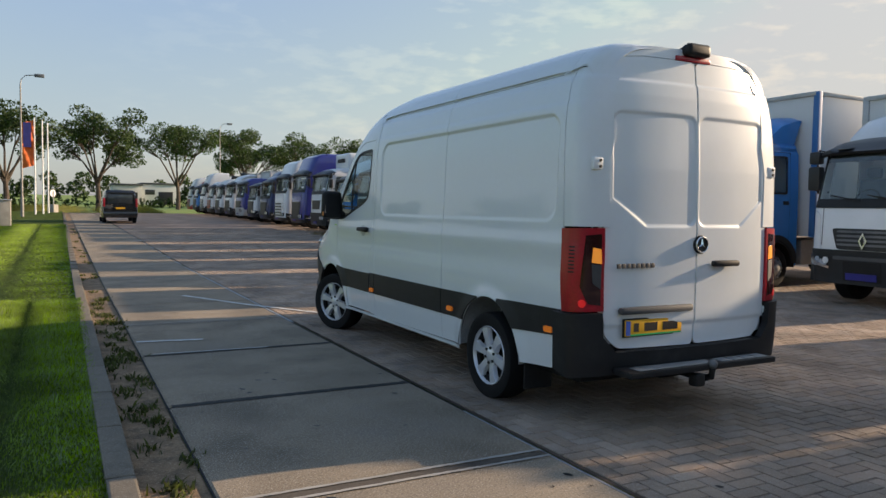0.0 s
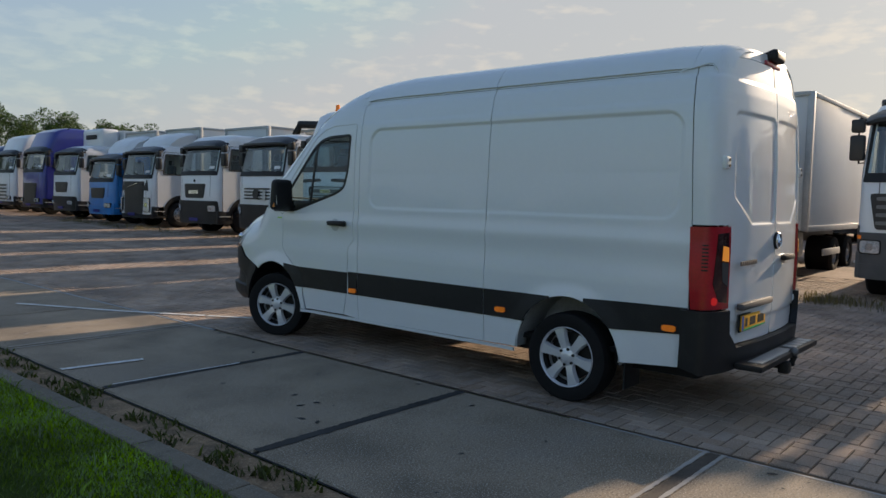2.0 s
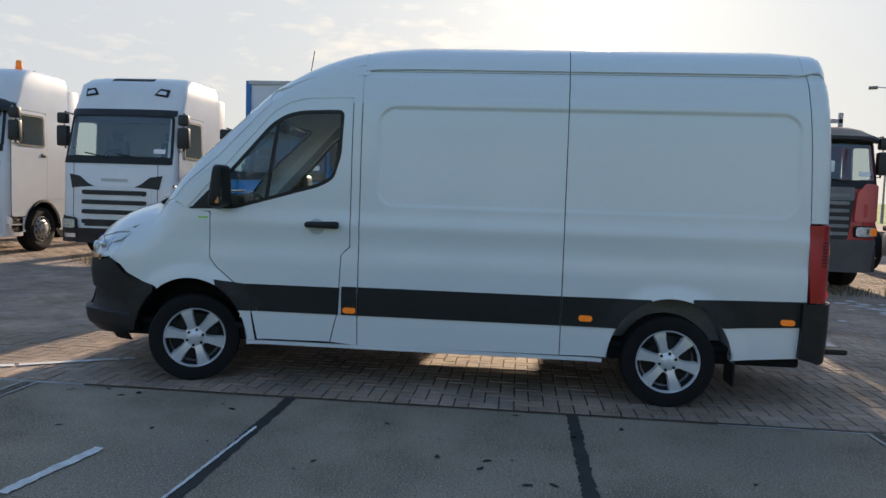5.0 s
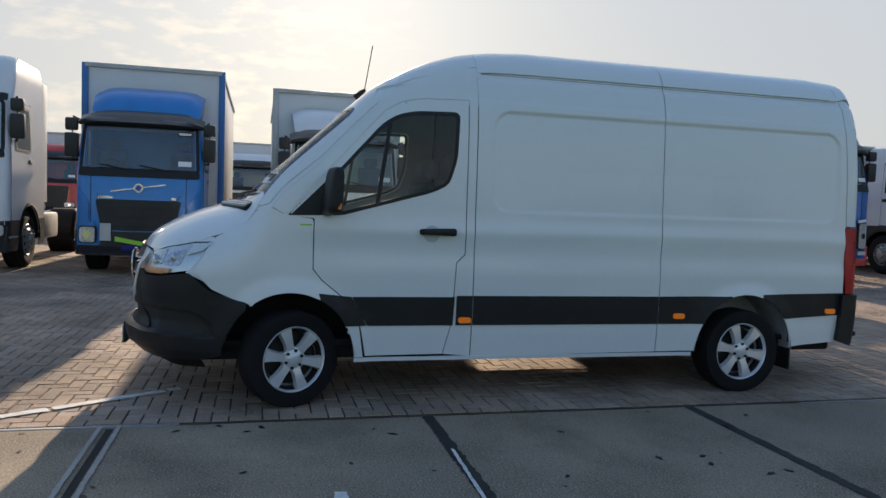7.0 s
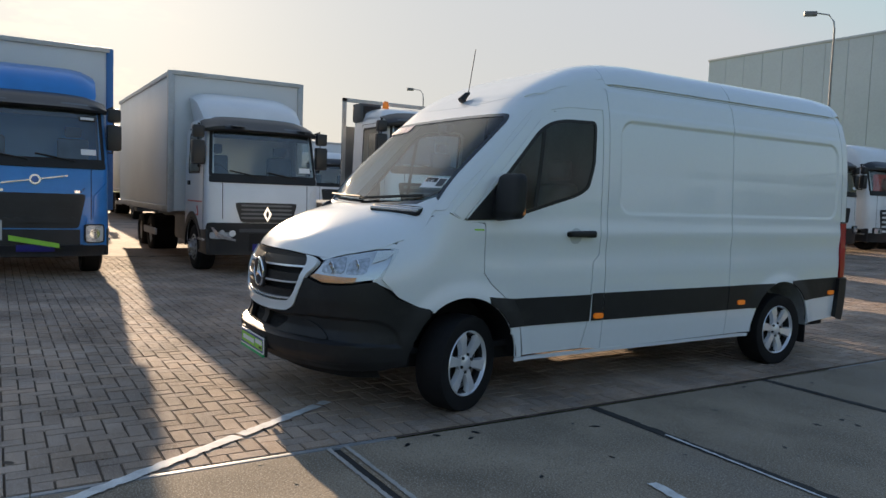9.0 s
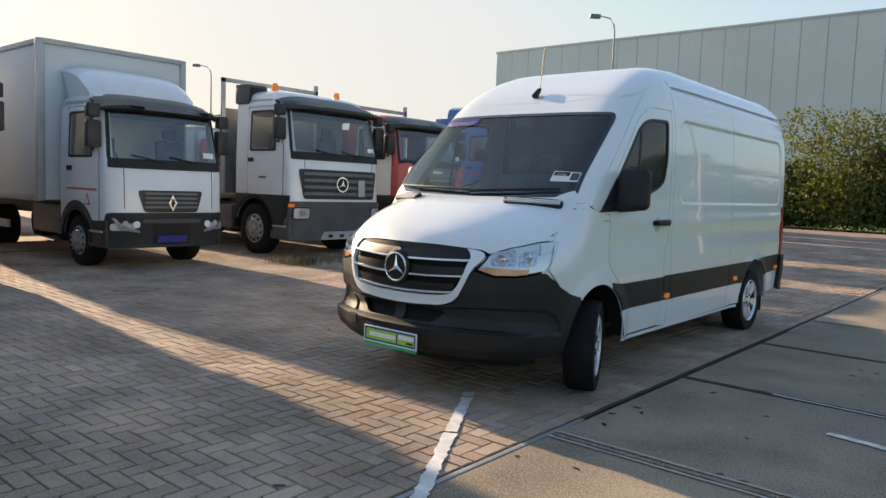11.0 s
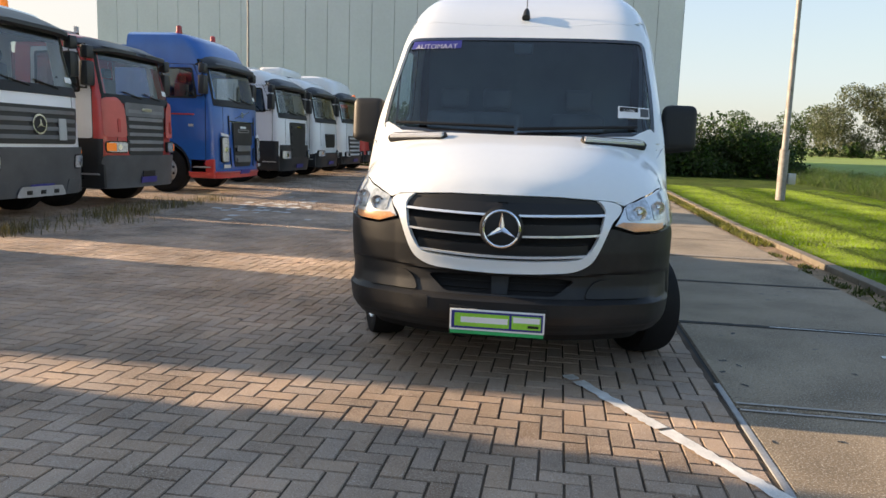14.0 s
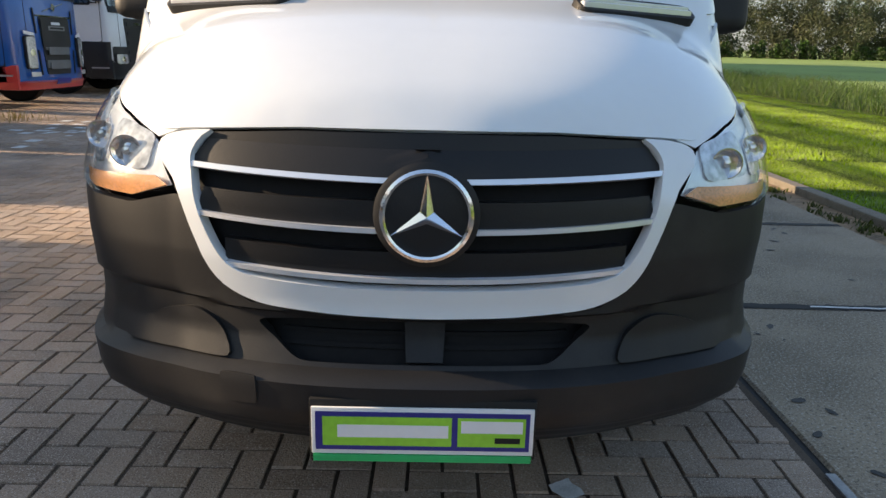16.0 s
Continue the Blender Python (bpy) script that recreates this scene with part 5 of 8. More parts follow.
# dark shell behind the panels, without the window openings
shell = bmesh.new()
for s in (-1, 1):
    patch([(9.55, 0.36), (3.95, 0.42), (4.0, 2.40), (7.4, 2.40), (7.85, 2.24), (8.70, 1.36), (9.2, 1.0)], on_side(s, -0.022), [ARCH_F, ARCH_R, shrink(GLASS_SIDE, -0.03)], 0.05, 0, bm=shell)
patch([(-0.62, 4.02), (0.62, 4.02), (0.62, 7.8), (-0.62, 7.8)], on_top(-0.03), (), 0.08, 0, bm=shell)
patch([(-0.8, 0.5), (0.8, 0.5), (0.76, 1.8), (0.62, 2.45), (-0.62, 2.45), (-0.76, 1.8)], R(-0.02), (), 0.08, 0, bm=shell)
patch([(-0.80, 9.05), (0.80, 9.05), (0.6, 9.5), (-0.6, 9.5)], on_top(-0.03), (), 0.08, 0, bm=shell)
patch([(-0.9, 0.3), (0.9, 0.3), (0.9, 0.95), (0.6, 1.08), (-0.6, 1.08), (-0.9, 0.95)], F(-0.09), (), 0.08, 0, bm=shell)
part("inner_shell", shell, "dark", van)
lining = bmesh.new()
for s in (-1, 1):
    patch([(7.22, 0.9), (7.22, 2.36), (7.75, 2.36), (8.0, 2.16), (8.72, 1.40), (8.72, 0.9)], on_side(s, -0.034), [shrink(GLASS_SIDE, -0.012)], 0.03, 0, bm=lining)
part("cab_lining", lining, "lining", van)
part("underbody", box(-0.85, 0.85, 4.0 - VY, 9.4 - VY, 0.31, 0.42, 0.03), "dark", van)
for yy in (4.985, 8.665):
    part("axle", tube([(-0.8, yy - VY, 0.30), (0.8, yy - VY, 0.30)], 0.05, 8), "dark", van)

part("sensor_box", box(-0.07, 0.07, 8.22 - VY, 8.30 - VY, 2.04, 2.12, 0.02), "cabin", van)
# wipers, aerial, stickers
for x0, x1, z0, z1 in ((-0.78, -0.02, 1.505, 1.468), (0.0, 0.80, 1.48, 1.495)):
    q = [on_screen(0.02)(np.array([x0 + (x1 - x0) * t]), np.array([z0 + (z1 - z0) * t])) for t in (0, 0.33, 0.66, 1)]
    part("wiper", tube([(float(a[0]), float(b[0]), float(c[0])) for a, b, c in q], 0.011, 6), "ink", van)
ab = on_top(0.0)(np.array([0.0]), np.array([8.09]))
ax, ay, az = (float(q[0]) for q in ab)
aer = part("aerial", tube([(ax, ay + 0.03, az + 0.005), (ax, ay - 0.02, az + 0.06), (ax, ay - 0.05, az + 0.08)], 0.032, 10, r1=0.012), "ink", van, "black roof aerial")
part("aerial_rod", tube([(ax, ay - 0.04, az + 0.07), (ax, ay - 0.10, az + 0.45)], 0.004, 6), "ink", aer)
lab = on_screen(0.002)
tag_s = part("windscreen_sticker", patch([(-0.865, 1.575), (-0.66, 1.575), (-0.66, 1.655), (-0.865, 1.645)], lab, (), 0.03, 0.001, out=(0, 1, 1)), "paper", van, "white paper stock label inside the windscreen")
part("sticker_bar", patch([(-0.79, 1.615), (-0.67, 1.618), (-0.67, 1.648), (-0.79, 1.643)], on_screen(0.004), (), 0.03, 0.001, out=(0, 1, 1)), "ink", tag_s)
wd = letters("311566", 0.026, 0.001)
for v in wd.verts:
    q = on_screen(0.007)(np.array([-0.73 - v.co.x]), np.array([1.6215 + v.co.z]))
    v.co = Vector((float(q[0][0]), float(q[1][0]), float(q[2][0])))
part("sticker_digits", wd, "paper", tag_s, smooth=False)
part("sticker_bar", patch([(-0.86, 1.585), (-0.805, 1.585), (-0.805, 1.64), (-0.86, 1.637)], on_screen(0.004), (), 0.03, 0.001, out=(0, 1, 1)), "t_grey", tag_s)
auto = part("word_sticker", patch([(0.45, 2.065), (0.82, 2.055), (0.815, 2.118), (0.45, 2.13)], lab, (), 0.03, 0.001, out=(0, 1, 1)), "navy", van, "navy sticker with white letters along the glass top")
wd = letters("AUTOMAAT", 0.056, 0.001)
for v in wd.verts:
    w, z = 0.632 - v.co.x, 2.072 + v.co.z + v.co.x * 0.03
    q = on_screen(0.006)(np.array([w]), np.array([z]))
    v.co = Vector((float(q[0][0]), float(q[1][0]), float(q[2][0])))
part("lettering", wd, "paper", auto, smooth=False)


# ---- wheels ----
def van_wheel(parent, x, y, steer, side):
    """Alloy wheel with six spokes; side is -1 for the van's left."""
    tyre = part("wheel", lathe([(-0.10, 0.235), (-0.117, 0.30), (-0.11, 0.335), (-0.075, TYRE_R), (0.075, TYRE_R), (0.11, 0.335), (0.117, 0.30), (0.10, 0.235), (0.06, 0.20), (-0.06, 0.20), (-0.10, 0.235)], 48), "rubber", parent, "black tyre on a silver six-spoke alloy rim")
    tyre.matrix_basis = pose(x, y - VY, HUB_Z, 0, 0, steer)
    f = side
    part("rim", lathe([(0.06 * f, 0.20), (0.10 * f, 0.236), (0.108 * f, 0.231), (0.098 * f, 0.223), (0.055 * f, 0.212), (0.0, 0.19), (-0.06 * f, 0.19)], 48), "alloy", tyre)
    part("brake_disc", lathe([(0.0, 0.0), (0.0, 0.185), (0.012 * f, 0.185), (0.02 * f, 0.10), (0.02 * f, 0.0)], 32), "ink", tyre)
    for k in range(6):
        sp = bmesh.new()
        a = radians(60 * k + 12)
        rows = ((0.05, 0.040, 0.082), (0.11, 0.036, 0.094), (0.17, 0.044, 0.100), (0.222, 0.058, 0.096))
        vs = []
        for r, h, px in rows:
            vs.append([sp.verts.new((xx * f, r * math.cos(a) - q * math.sin(a), r * math.sin(a) + q * math.cos(a))) for xx, q in ((px - 0.035, -h), (px, -h * 0.75), (px, h * 0.75), (px - 0.035, h))])
        for q0, q1 in zip(vs, vs[1:]):
            for j in range(3):
                sp.faces.new((q0[j], q0[j + 1], q1[j + 1], q1[j]))
        bmesh.ops.recalc_face_normals(sp, faces=sp.faces[:])
        part("spoke", sp, "alloy", tyre)
        a2 = a + radians(30)
        part("wheel_bolt", lathe([(0.07 * f, 0), (0.07 * f, 0.012), (0.098 * f, 0.012), (0.098 * f, 0)], 6, at=(0, 0.062 * math.cos(a2), 0.062 * math.sin(a2))), "ink", tyre)
    part("hub_cap", lathe([(0.06 * f, 0.088), (0.083 * f, 0.086), (0.088 * f, 0.055), (0.098 * f, 0.036), (0.100 * f, 0.03), (0.100 * f, 0)], 32), "alloy", tyre)
    return tyre


for y, steer in ((HUB_F, 22), (HUB_R, 0)):
    out = 0.905 if steer else 0.885
    van_wheel(van, -out, y, steer, -1)
    van_wheel(van, out, y, steer, 1)

# ---- parked trucks ----
ROW_X = 11.4
LORRIES = "row of parked trucks"


def shared_wheel(r, w, dual):
    """Meshes of a truck wheel: tyre and rim, facing -y."""
    t = mesh_of(lathe([(0.0, r * 0.56), (0.0, r * 0.60), (-0.02, r * 0.78), (0.0, r * 0.93), (0.04, r), (w - 0.04, r), (w, r * 0.93), (w, r * 0.56)], 32, axis="y"), "tyre", "rubber", True)
    if dual:
        rim = lathe([(0.02, r * 0.56), (0.03, r * 0.52), (0.13, r * 0.44), (0.15, r * 0.26), (0.03, r * 0.22), (0.01, r * 0.16), (0.01, 0)], 28, axis="y")
    else:
        rim = lathe([(0.0, r * 0.57), (-0.012, r * 0.54), (0.02, r * 0.50), (-0.03, r * 0.36), (-0.05, r * 0.30), (-0.055, r * 0.22), (-0.09, r * 0.19), (-0.10, 0)], 28, axis="y")
    off = 0.145 if dual else -0.055
    for k in range(10):
        a = 2 * math.pi * k / 10
        box(r * 0.33 * math.cos(a) - 0.016, r * 0.33 * math.cos(a) + 0.016, off - 0.03, off + 0.02, r * 0.33 * math.sin(a) - 0.016, r * 0.33 * math.sin(a) + 0.016, bm=rim)
    holes = bmesh.new()
    for k in range(10):
        a = 2 * math.pi * (k + 0.5) / 10
        lathe([(0.004, 0.0), (0.004, 0.028), (-0.008, 0.030), (-0.012, 0.0)], 10, bm=holes, axis="y", at=(r * 0.435 * math.cos(a), (0.125 if dual else -0.006), r * 0.435 * math.sin(a)))
    return t, mesh_of(rim, "rim", "rim_steel", True), mesh_of(holes, "rim_holes", "ink", True)


WHEEL_FRONT, WHEEL_REAR = shared_wheel(0.50, 0.30, False), shared_wheel(0.50, 0.55, True)


def add_wheel(truck, x, side, y, r, rear):
    tyre, rim, holes = WHEEL_REAR if rear else WHEEL_FRONT
    w = new("wheel", tyre)
    w.parent = truck
    k = r / 0.50
    w.matrix_basis = Matrix.Translation((x, y, r)) @ Matrix.Diagonal((k, 1 if side < 0 else -1, k, 1))
    for name, me in (("rim", rim), ("rim_holes", holes)):
        q = new(name, me)
        q.parent = w


def truck(y, name, label, hw=1.2, wb=1.62, wt=2.45, top=3.0, depth=1.9, x=ROW_X, main="t_white", low="t_dark", visor="t_dark", grille="t_dark", bars="t_dark",
          nbars=4, gz0=0.62, gz1=1.42, ghw=0.78, lamp=(0.86, 0.72, 0.34, 0.16), bump=0.62, cargo="none", box_col="box_white", box_h=3.6, deflector=None, beacons=False,
          mirrors="t_dark", r=0.49, badge=None, band=None, sill=None, side2=None, plate=True, length=8.5, roof_lamps=False, rear_top=None, skirt=None, lamps_at="amber"):
    """A forward-control truck. Its front faces -x; x runs back from the front, y across, z up."""
    t = thing(name, x, y, gz(x, y), label, "truck", LORRIES)
    D, P = 0.34, 3.4
    zs = [0.42, bump, wb - 0.06, wb, wt, wt + 0.06, top - 0.22, top - 0.07, top]
    lean = 0.20 * (wt - wb) / 0.85
    tall = top - wt
    xs = [0.05, 0.0, 0.03, 0.06, 0.06 + lean, 0.08 + lean, 0.10 + lean + 0.30 * tall, 0.22 + lean + 0.45 * tall, 0.42 + lean + 0.55 * tall]
    hs = [hw - 0.02, hw, hw, hw, hw - 0.03, hw - 0.03, hw - 0.05, hw - 0.10, hw - 0.22]

    def face_x(v, z, off=0.0):
        h = np.interp(z, zs, hs)
        k = np.clip(np.abs(v) / h, 0, 0.995)
        return np.interp(z, zs, xs) + D * (1 - (1 - k ** P) ** (1 / P)) - off

    def front(off=0.0):
        return lambda v, z: (face_x(v, z, off), v, z)

    def flank(s, off=0.0):
        def f(u, z):
            h = np.interp(z, zs, hs)
            k = np.clip(1 - (u - np.interp(z, zs, xs)) / D, 0, 1)
            return u, s * (h * (1 - k ** P) ** (1 / P) + off), z
        return f

    def loft(z_list):
        bm = bmesh.new()
        rings = []
        for z in z_list:
            h, x0 = float(np.interp(z, zs, hs)), float(np.interp(z, zs, xs))
            ring = [(depth, -h)]
            for a in np.linspace(-90, 90, 25):
                c, sn = math.cos(radians(a)), math.sin(radians(a))
                ring.append((x0 + D * (1 - max(c, 0) ** (2 / P)), h * math.copysign(abs(sn) ** (2 / P), sn)))
            ring.insert(1, (1.40, -h))
            ring += [(1.40, h), (depth, h)]
            rings.append([bm.verts.new((p[0], p[1], z)) for p in ring])
        for q0, q1 in zip(rings, rings[1:]):
            n = len(q0)
            for i in range(n):
                bm.faces.new((q0[i], q0[(i + 1) % n], q1[(i + 1) % n], q1[i]))
        bm.faces.new(rings[-1])
        bm.faces.new(rings[0][::-1])
        bmesh.ops.recalc_face_normals(bm, faces=bm.faces[:])
        gone = []
        for f in bm.faces:
            c = f.calc_center_median()
            if wb < c.z < wt and len(f.verts) == 4:
                spread = max(v.co.x for v in f.verts) - min(v.co.x for v in f.verts)
                if abs(c.y) < hw - 0.16 and c.x < 1.0 or 0.5 < spread and c.x < 1.3 or (c.x > depth - 0.01 and cargo in ("flat", "crane")):
                    gone.append(f)
        bmesh.ops.delete(bm, geom=gone, context="FACES")
        return bm

    cut = 2 * r + 0.16
    ax = depth - 0.62 if depth < 2.1 else 1.36
    cab = part("cab", loft([cut, cut + 0.01, wb - 0.06, wb, (wb + wt) / 2, wt, wt + 0.06, (wt + top) / 2, top - 0.22, top - 0.07, top]), main, t)
    if band:
        part("cab_lower", patch(rect(-hw * 0.985, hw * 0.985, bump + 0.02, bump + 0.34), front(0.012), (), 0.08, 0.012, out=(-1, 0, 0)), band, t)
    part("front_panel", patch(rect(-hw * 0.985, hw * 0.985, 0.45, cut + 0.01), front(0.0), (), 0.06, 0.01, out=(-1, 0, 0)), main, t)
    for s in (-1, 1):
        well = circle(ax, r, r + 0.10, 40)
        part("side_panel", patch(rect(0.14, depth, 0.45, cut + 0.01), flank(s, 0.0), [well], 0.05, 0.01, out=(0, s, 0)), main if not skirt else main, t)
        if skirt:
            whole = skirt > 2 * r + 0.12
            for u0, u1 in ((0.16, depth),) if whole else ((0.16, ax), (ax, depth)):
                part("side_skirt", patch(rect(u0, u1, 0.40, skirt), flank(s, 0.014), [well], 0.05, 0.012, out=(0, s, 0)), sill or "t_dark", t)
    # glass
    sw = hw - 0.07
    scr = rounded([(-sw, wb), (sw, wb), (sw - 0.05, wt), (-sw + 0.05, wt)], 0.07)
    ws = part("windscreen", patch(scr, front(0.012), (), 0.07, 0.006, out=(-1, 0, 0)), "cab_glass", t)
    part("windscreen_seal", patch(shrink(scr, -0.02), front(0.015), [shrink(scr, 0.026)], 0.03, 0.014, out=(-1, 0, 0)), "ink", t)
    part("dashboard", box(0.35 + lean, 0.85 + lean, -hw + 0.12, hw - 0.12, wb - 0.35, wb + 0.03, 0.06), "cabin", t)
    for sv in (-0.62, 0.62):
        st = part("seat", box(1.15, 1.30, sv - 0.24, sv + 0.24, wb - 0.5, wb + 0.42, 0.05), "seat", t)
        part("headrest", box(1.16, 1.26, sv - 0.13, sv + 0.13, wb + 0.44, wb + 0.62, 0.04), "seat", st)
    wheel_pts = [(0.80 + lean + 0.10 * math.sin(a), 0.62 + 0.21 * math.cos(a), wb + 0.05 + 0.19 * math.sin(a)) for a in np.linspace(0, 2 * math.pi, 17)]
    part("steering_wheel", tube(wheel_pts, 0.016, 6), "cabin", t)
    part("sun_blind", patch(rect(-sw + 0.08, sw - 0.08, wt - 0.16, wt - 0.02), front(-0.03), (), 0.1, 0.01, out=(-1, 0, 0)), "cabin", t)
    if cargo in ("flat", "crane"):
        part("rear_wall", patch(rect(-hw + 0.04, hw - 0.04, wb - 0.02, wt + 0.02), lambda v, z: (np.full_like(v, depth - 0.02), v, z), [rect(-0.85, 0.85, wb + 0.18, wt - 0.10, 0.06)], 0.06, 0.02, out=(1, 0, 0)), main, t)
    for sv in (-1, 1):
        gp = sorted((sv * hw * 0.74, sv * (hw * 0.74 + 0.012)))
        part("panel_gap", patch(rect(gp[0], gp[1], max(bump, gz0) + 0.06, wb - 0.08), front(0.0025), (), 0.05, 0.003, out=(-1, 0, 0), res2=0.1), "ink", t)
    part("windscreen_base", patch(rounded([(-sw - 0.03, wb - 0.10), (sw + 0.03, wb - 0.10), (sw + 0.01, wb + 0.05), (-sw - 0.01, wb + 0.05)], 0.03), front(0.018), (), 0.07, 0.012, out=(-1, 0, 0)), "ink", t)
    for v0, v1 in ((-0.55, 0.0), (0.10, 0.65)):
        pts = [tuple(float(q) for q in front(0.035)(np.array(v0 + (v1 - v0) * k), np.array(wb + 0.01 + 0.10 * k))) for k in (0, 0.5, 1)]
        part("wiper", tube(pts, 0.012, 5), "ink", t)
    part("stock_label", patch(rect(-sw + 0.12, -sw + 0.34, wb + 0.12, wb + 0.21), front(0.026), (), 0.1, 0.002, out=(-1, 0, 0)), "paper", ws)
    if visor:
        bm = bmesh.new()
        vz = [(wt - 0.05, 0.09), (wt - 0.01, 0.17), (wt + 0.05, 0.185), (wt + 0.13, 0.15), (wt + 0.20, 0.09), (wt + 0.26, 0.0)]
        rows = []
        for k, (z, off) in enumerate(vz):
            rows.append([bm.verts.new(tuple(float(q) for q in front(off)(np.array(v), np.array(z - (0.02 + 0.022 * k) * abs(v / hw) ** 5)))) for v in np.linspace(-hw + 0.01, hw - 0.01, 15)])
        rows.append([bm.verts.new(tuple(float(q) for q in front(0.0)(np.array(v), np.array(wt + 0.0)))) for v in np.linspace(-hw + 0.01, hw - 0.01, 15)])
        rows.append(rows[0])
        for q0, q1 in zip(rows, rows[1:]):
            for i in range(14):
                bm.faces.new((q0[i], q0[i + 1], q1[i + 1], q1[i]))
        bmesh.ops.recalc_face_normals(bm, faces=bm.faces[:])
        part("sun_visor", bm, visor, t)
        for v0, v1 in ((-hw * 0.85, -hw * 0.35), (hw * 0.35, hw * 0.85)):
            part("visor_dent", patch(rounded([(v0, wt + 0.035), (v1, wt + 0.045), (v1, wt + 0.075), (v0, wt + 0.065)], 0.012), front(0.188), (), 0.04, 0.004, out=(-1, 0, 0)), "t_mid", t)
    # grille with bars
    g = part("grille", patch(rounded([(-ghw + 0.06, gz0), (ghw - 0.06, gz0), (ghw + 0.05, gz1), (-ghw - 0.05, gz1)], 0.05), front(0.014), (), 0.07, 0.014, out=(-1, 0, 0)), grille, t)
    for k in range(nbars):
        z = gz0 + 0.05 + (gz1 - gz0 - 0.06) * (k + 0.2) / nbars
        part("grille_bar", patch(rounded(rect(-ghw + 0.06, ghw - 0.06, z, z + 0.42 * (gz1 - gz0) / max(nbars, 1)), 0.02), front(0.032), (), 0.08, 0.02, out=(-1, 0, 0)), bars, g)
    if badge:
        part("badge", patch(rect(-0.15, 0.15, gz1 + 0.03, gz1 + 0.085, 0.02), front(0.016), (), 0.05, 0.014, out=(-1, 0, 0)), badge, t)
    # bumper, lamps, plate
    bp = part("bumper", patch(rounded([(-hw * 0.99, 0.36), (hw * 0.99, 0.36), (hw * 0.99, bump + 0.03), (-hw * 0.99, bump + 0.03)], 0.05), lambda v, z: (face_x(v, np.maximum(z, 0.43), 0.05), v, z), (), 0.06, 0.10, out=(-1, 0, 0)), low, t)
    lv, lz, lw, lh = lamp
    for s in (-1, 1):
        a, b = sorted((s * (lv - lw / 2), s * (lv + lw / 2)))
        hl = part("headlamp", patch(rect(a, b, lz - lh / 2, lz + lh / 2, 0.04), front(0.075), (), 0.05, 0.05, out=(-1, 0, 0)), "lamp_dark", t)
        part("lamp_rim", patch(rect(a - 0.02, b + 0.02, lz - lh / 2 - 0.02, lz + lh / 2 + 0.02, 0.05), front(0.062), (), 0.05, 0.05, out=(-1, 0, 0)), "ink", hl)
        part("lamp_bulb", patch(circle((a + b) / 2, lz, min(lh, lw) * 0.30, 14), front(0.084), (), 0.03, 0.012, out=(-1, 0, 0)), "chrome", hl)
        part("turn_lamp", patch(rect(min(s * (lv + lw * 0.32), s * (lv + lw * 0.47)), max(s * (lv + lw * 0.32), s * (lv + lw * 0.47)), lz - lh * 0.4, lz + lh * 0.4), front(0.080), (), 0.03, 0.01, out=(-1, 0, 0)), "lampbowl", hl)
    if plate:
        part("dealer_plate", patch(rect(-0.26, 0.26, 0.44, 0.55), front(0.085), (), 0.1, 0.01, out=(-1, 0, 0)), "navy", t)
    for s in (-1, 1):
        out = (0, s, 0)
        # door, side glass, handle, mirror, step, arch
        d0 = 0.34
        wx = 0.44 + lean
        dd = part("cab_door", patch(rounded([(d0, max(0.78, skirt or 0)), (d0 + 1.15, max(0.78, skirt or 0)), (d0 + 1.15, wt + 0.02), (wx, wt + 0.02), (d0, wb + 0.1)], 0.06), flank(s, 0.010), [circle(ax, r, r + 0.10, 40), rounded([(wx - 0.07, wb + 0.08), (d0 + 1.03, wb + 0.08), (d0 + 1.03, wt - 0.08), (wx + 0.04, wt - 0.08)], 0.06)], 0.05, 0.012, out=out), side2 or main, t)
        if x < 20 and -12 < y < 34:
            dp = [(d0, max(0.78, skirt or 0)), (d0 + 1.15, max(0.78, skirt or 0)), (d0 + 1.15, wt + 0.02), (wx, wt + 0.02), (d0, wb + 0.1)]
            part("door_gap", patch(shrink(dp, -0.011), flank(s, 0.006), [circle(ax, r, r + 0.10, 40), shrink(dp, 0.006)], 0.014, 0.003, out=out), "ink", dd)
            part("window_rubber", patch(rounded([(wx - 0.10, wb + 0.05), (d0 + 1.07, wb + 0.05), (d0 + 1.07, wt - 0.05), (wx + 0.02, wt - 0.05)], 0.06), flank(s, 0.021), [rounded([(wx - 0.05, wb + 0.09), (d0 + 1.02, wb + 0.09), (d0 + 1.02, wt - 0.09), (wx + 0.05, wt - 0.09)], 0.05)], 0.025, 0.006, out=out), "ink", dd)
        part("side_window", patch(rounded([(wx - 0.10, wb + 0.06), (d0 + 1.06, wb + 0.06), (d0 + 1.06, wt - 0.06), (wx + 0.02, wt - 0.06)], 0.06), flank(s, 0.018), (), 0.07, 0.006, out=out), "cab_glass", dd)
        part("door_handle", box(d0 + 0.95, d0 + 1.12, s * hw - 0.02, s * hw + 0.03, wb - 0.16, wb - 0.08, 0.01), "ink", dd)
        mx = 0.16 + lean * 0.5
        mr = part("mirror", box(mx, mx + 0.16, s * (hw + 0.10) - 0.11, s * (hw + 0.10) + 0.11, wt - 0.64, wt - 0.22, 0.04), mirrors, t)
        part("wide_mirror", box(mx, mx + 0.15, s * (hw + 0.10) - 0.10, s * (hw + 0.10) + 0.10, wt - 0.18, wt + 0.04, 0.04), mirrors, mr)
        part("mirror_arm", tube([(mx + 0.3, s * hw, wt + 0.02), (mx + 0.12, s * (hw + 0.08), wt + 0.07), (mx + 0.10, s * (hw + 0.10), wt - 0.3), (mx + 0.12, s * (hw + 0.08), wt - 0.68), (mx + 0.3, s * hw, wt - 0.66)], 0.018, 6), "ink", mr)
        add_wheel(t, ax, s, s * (hw - 0.03), r, False)
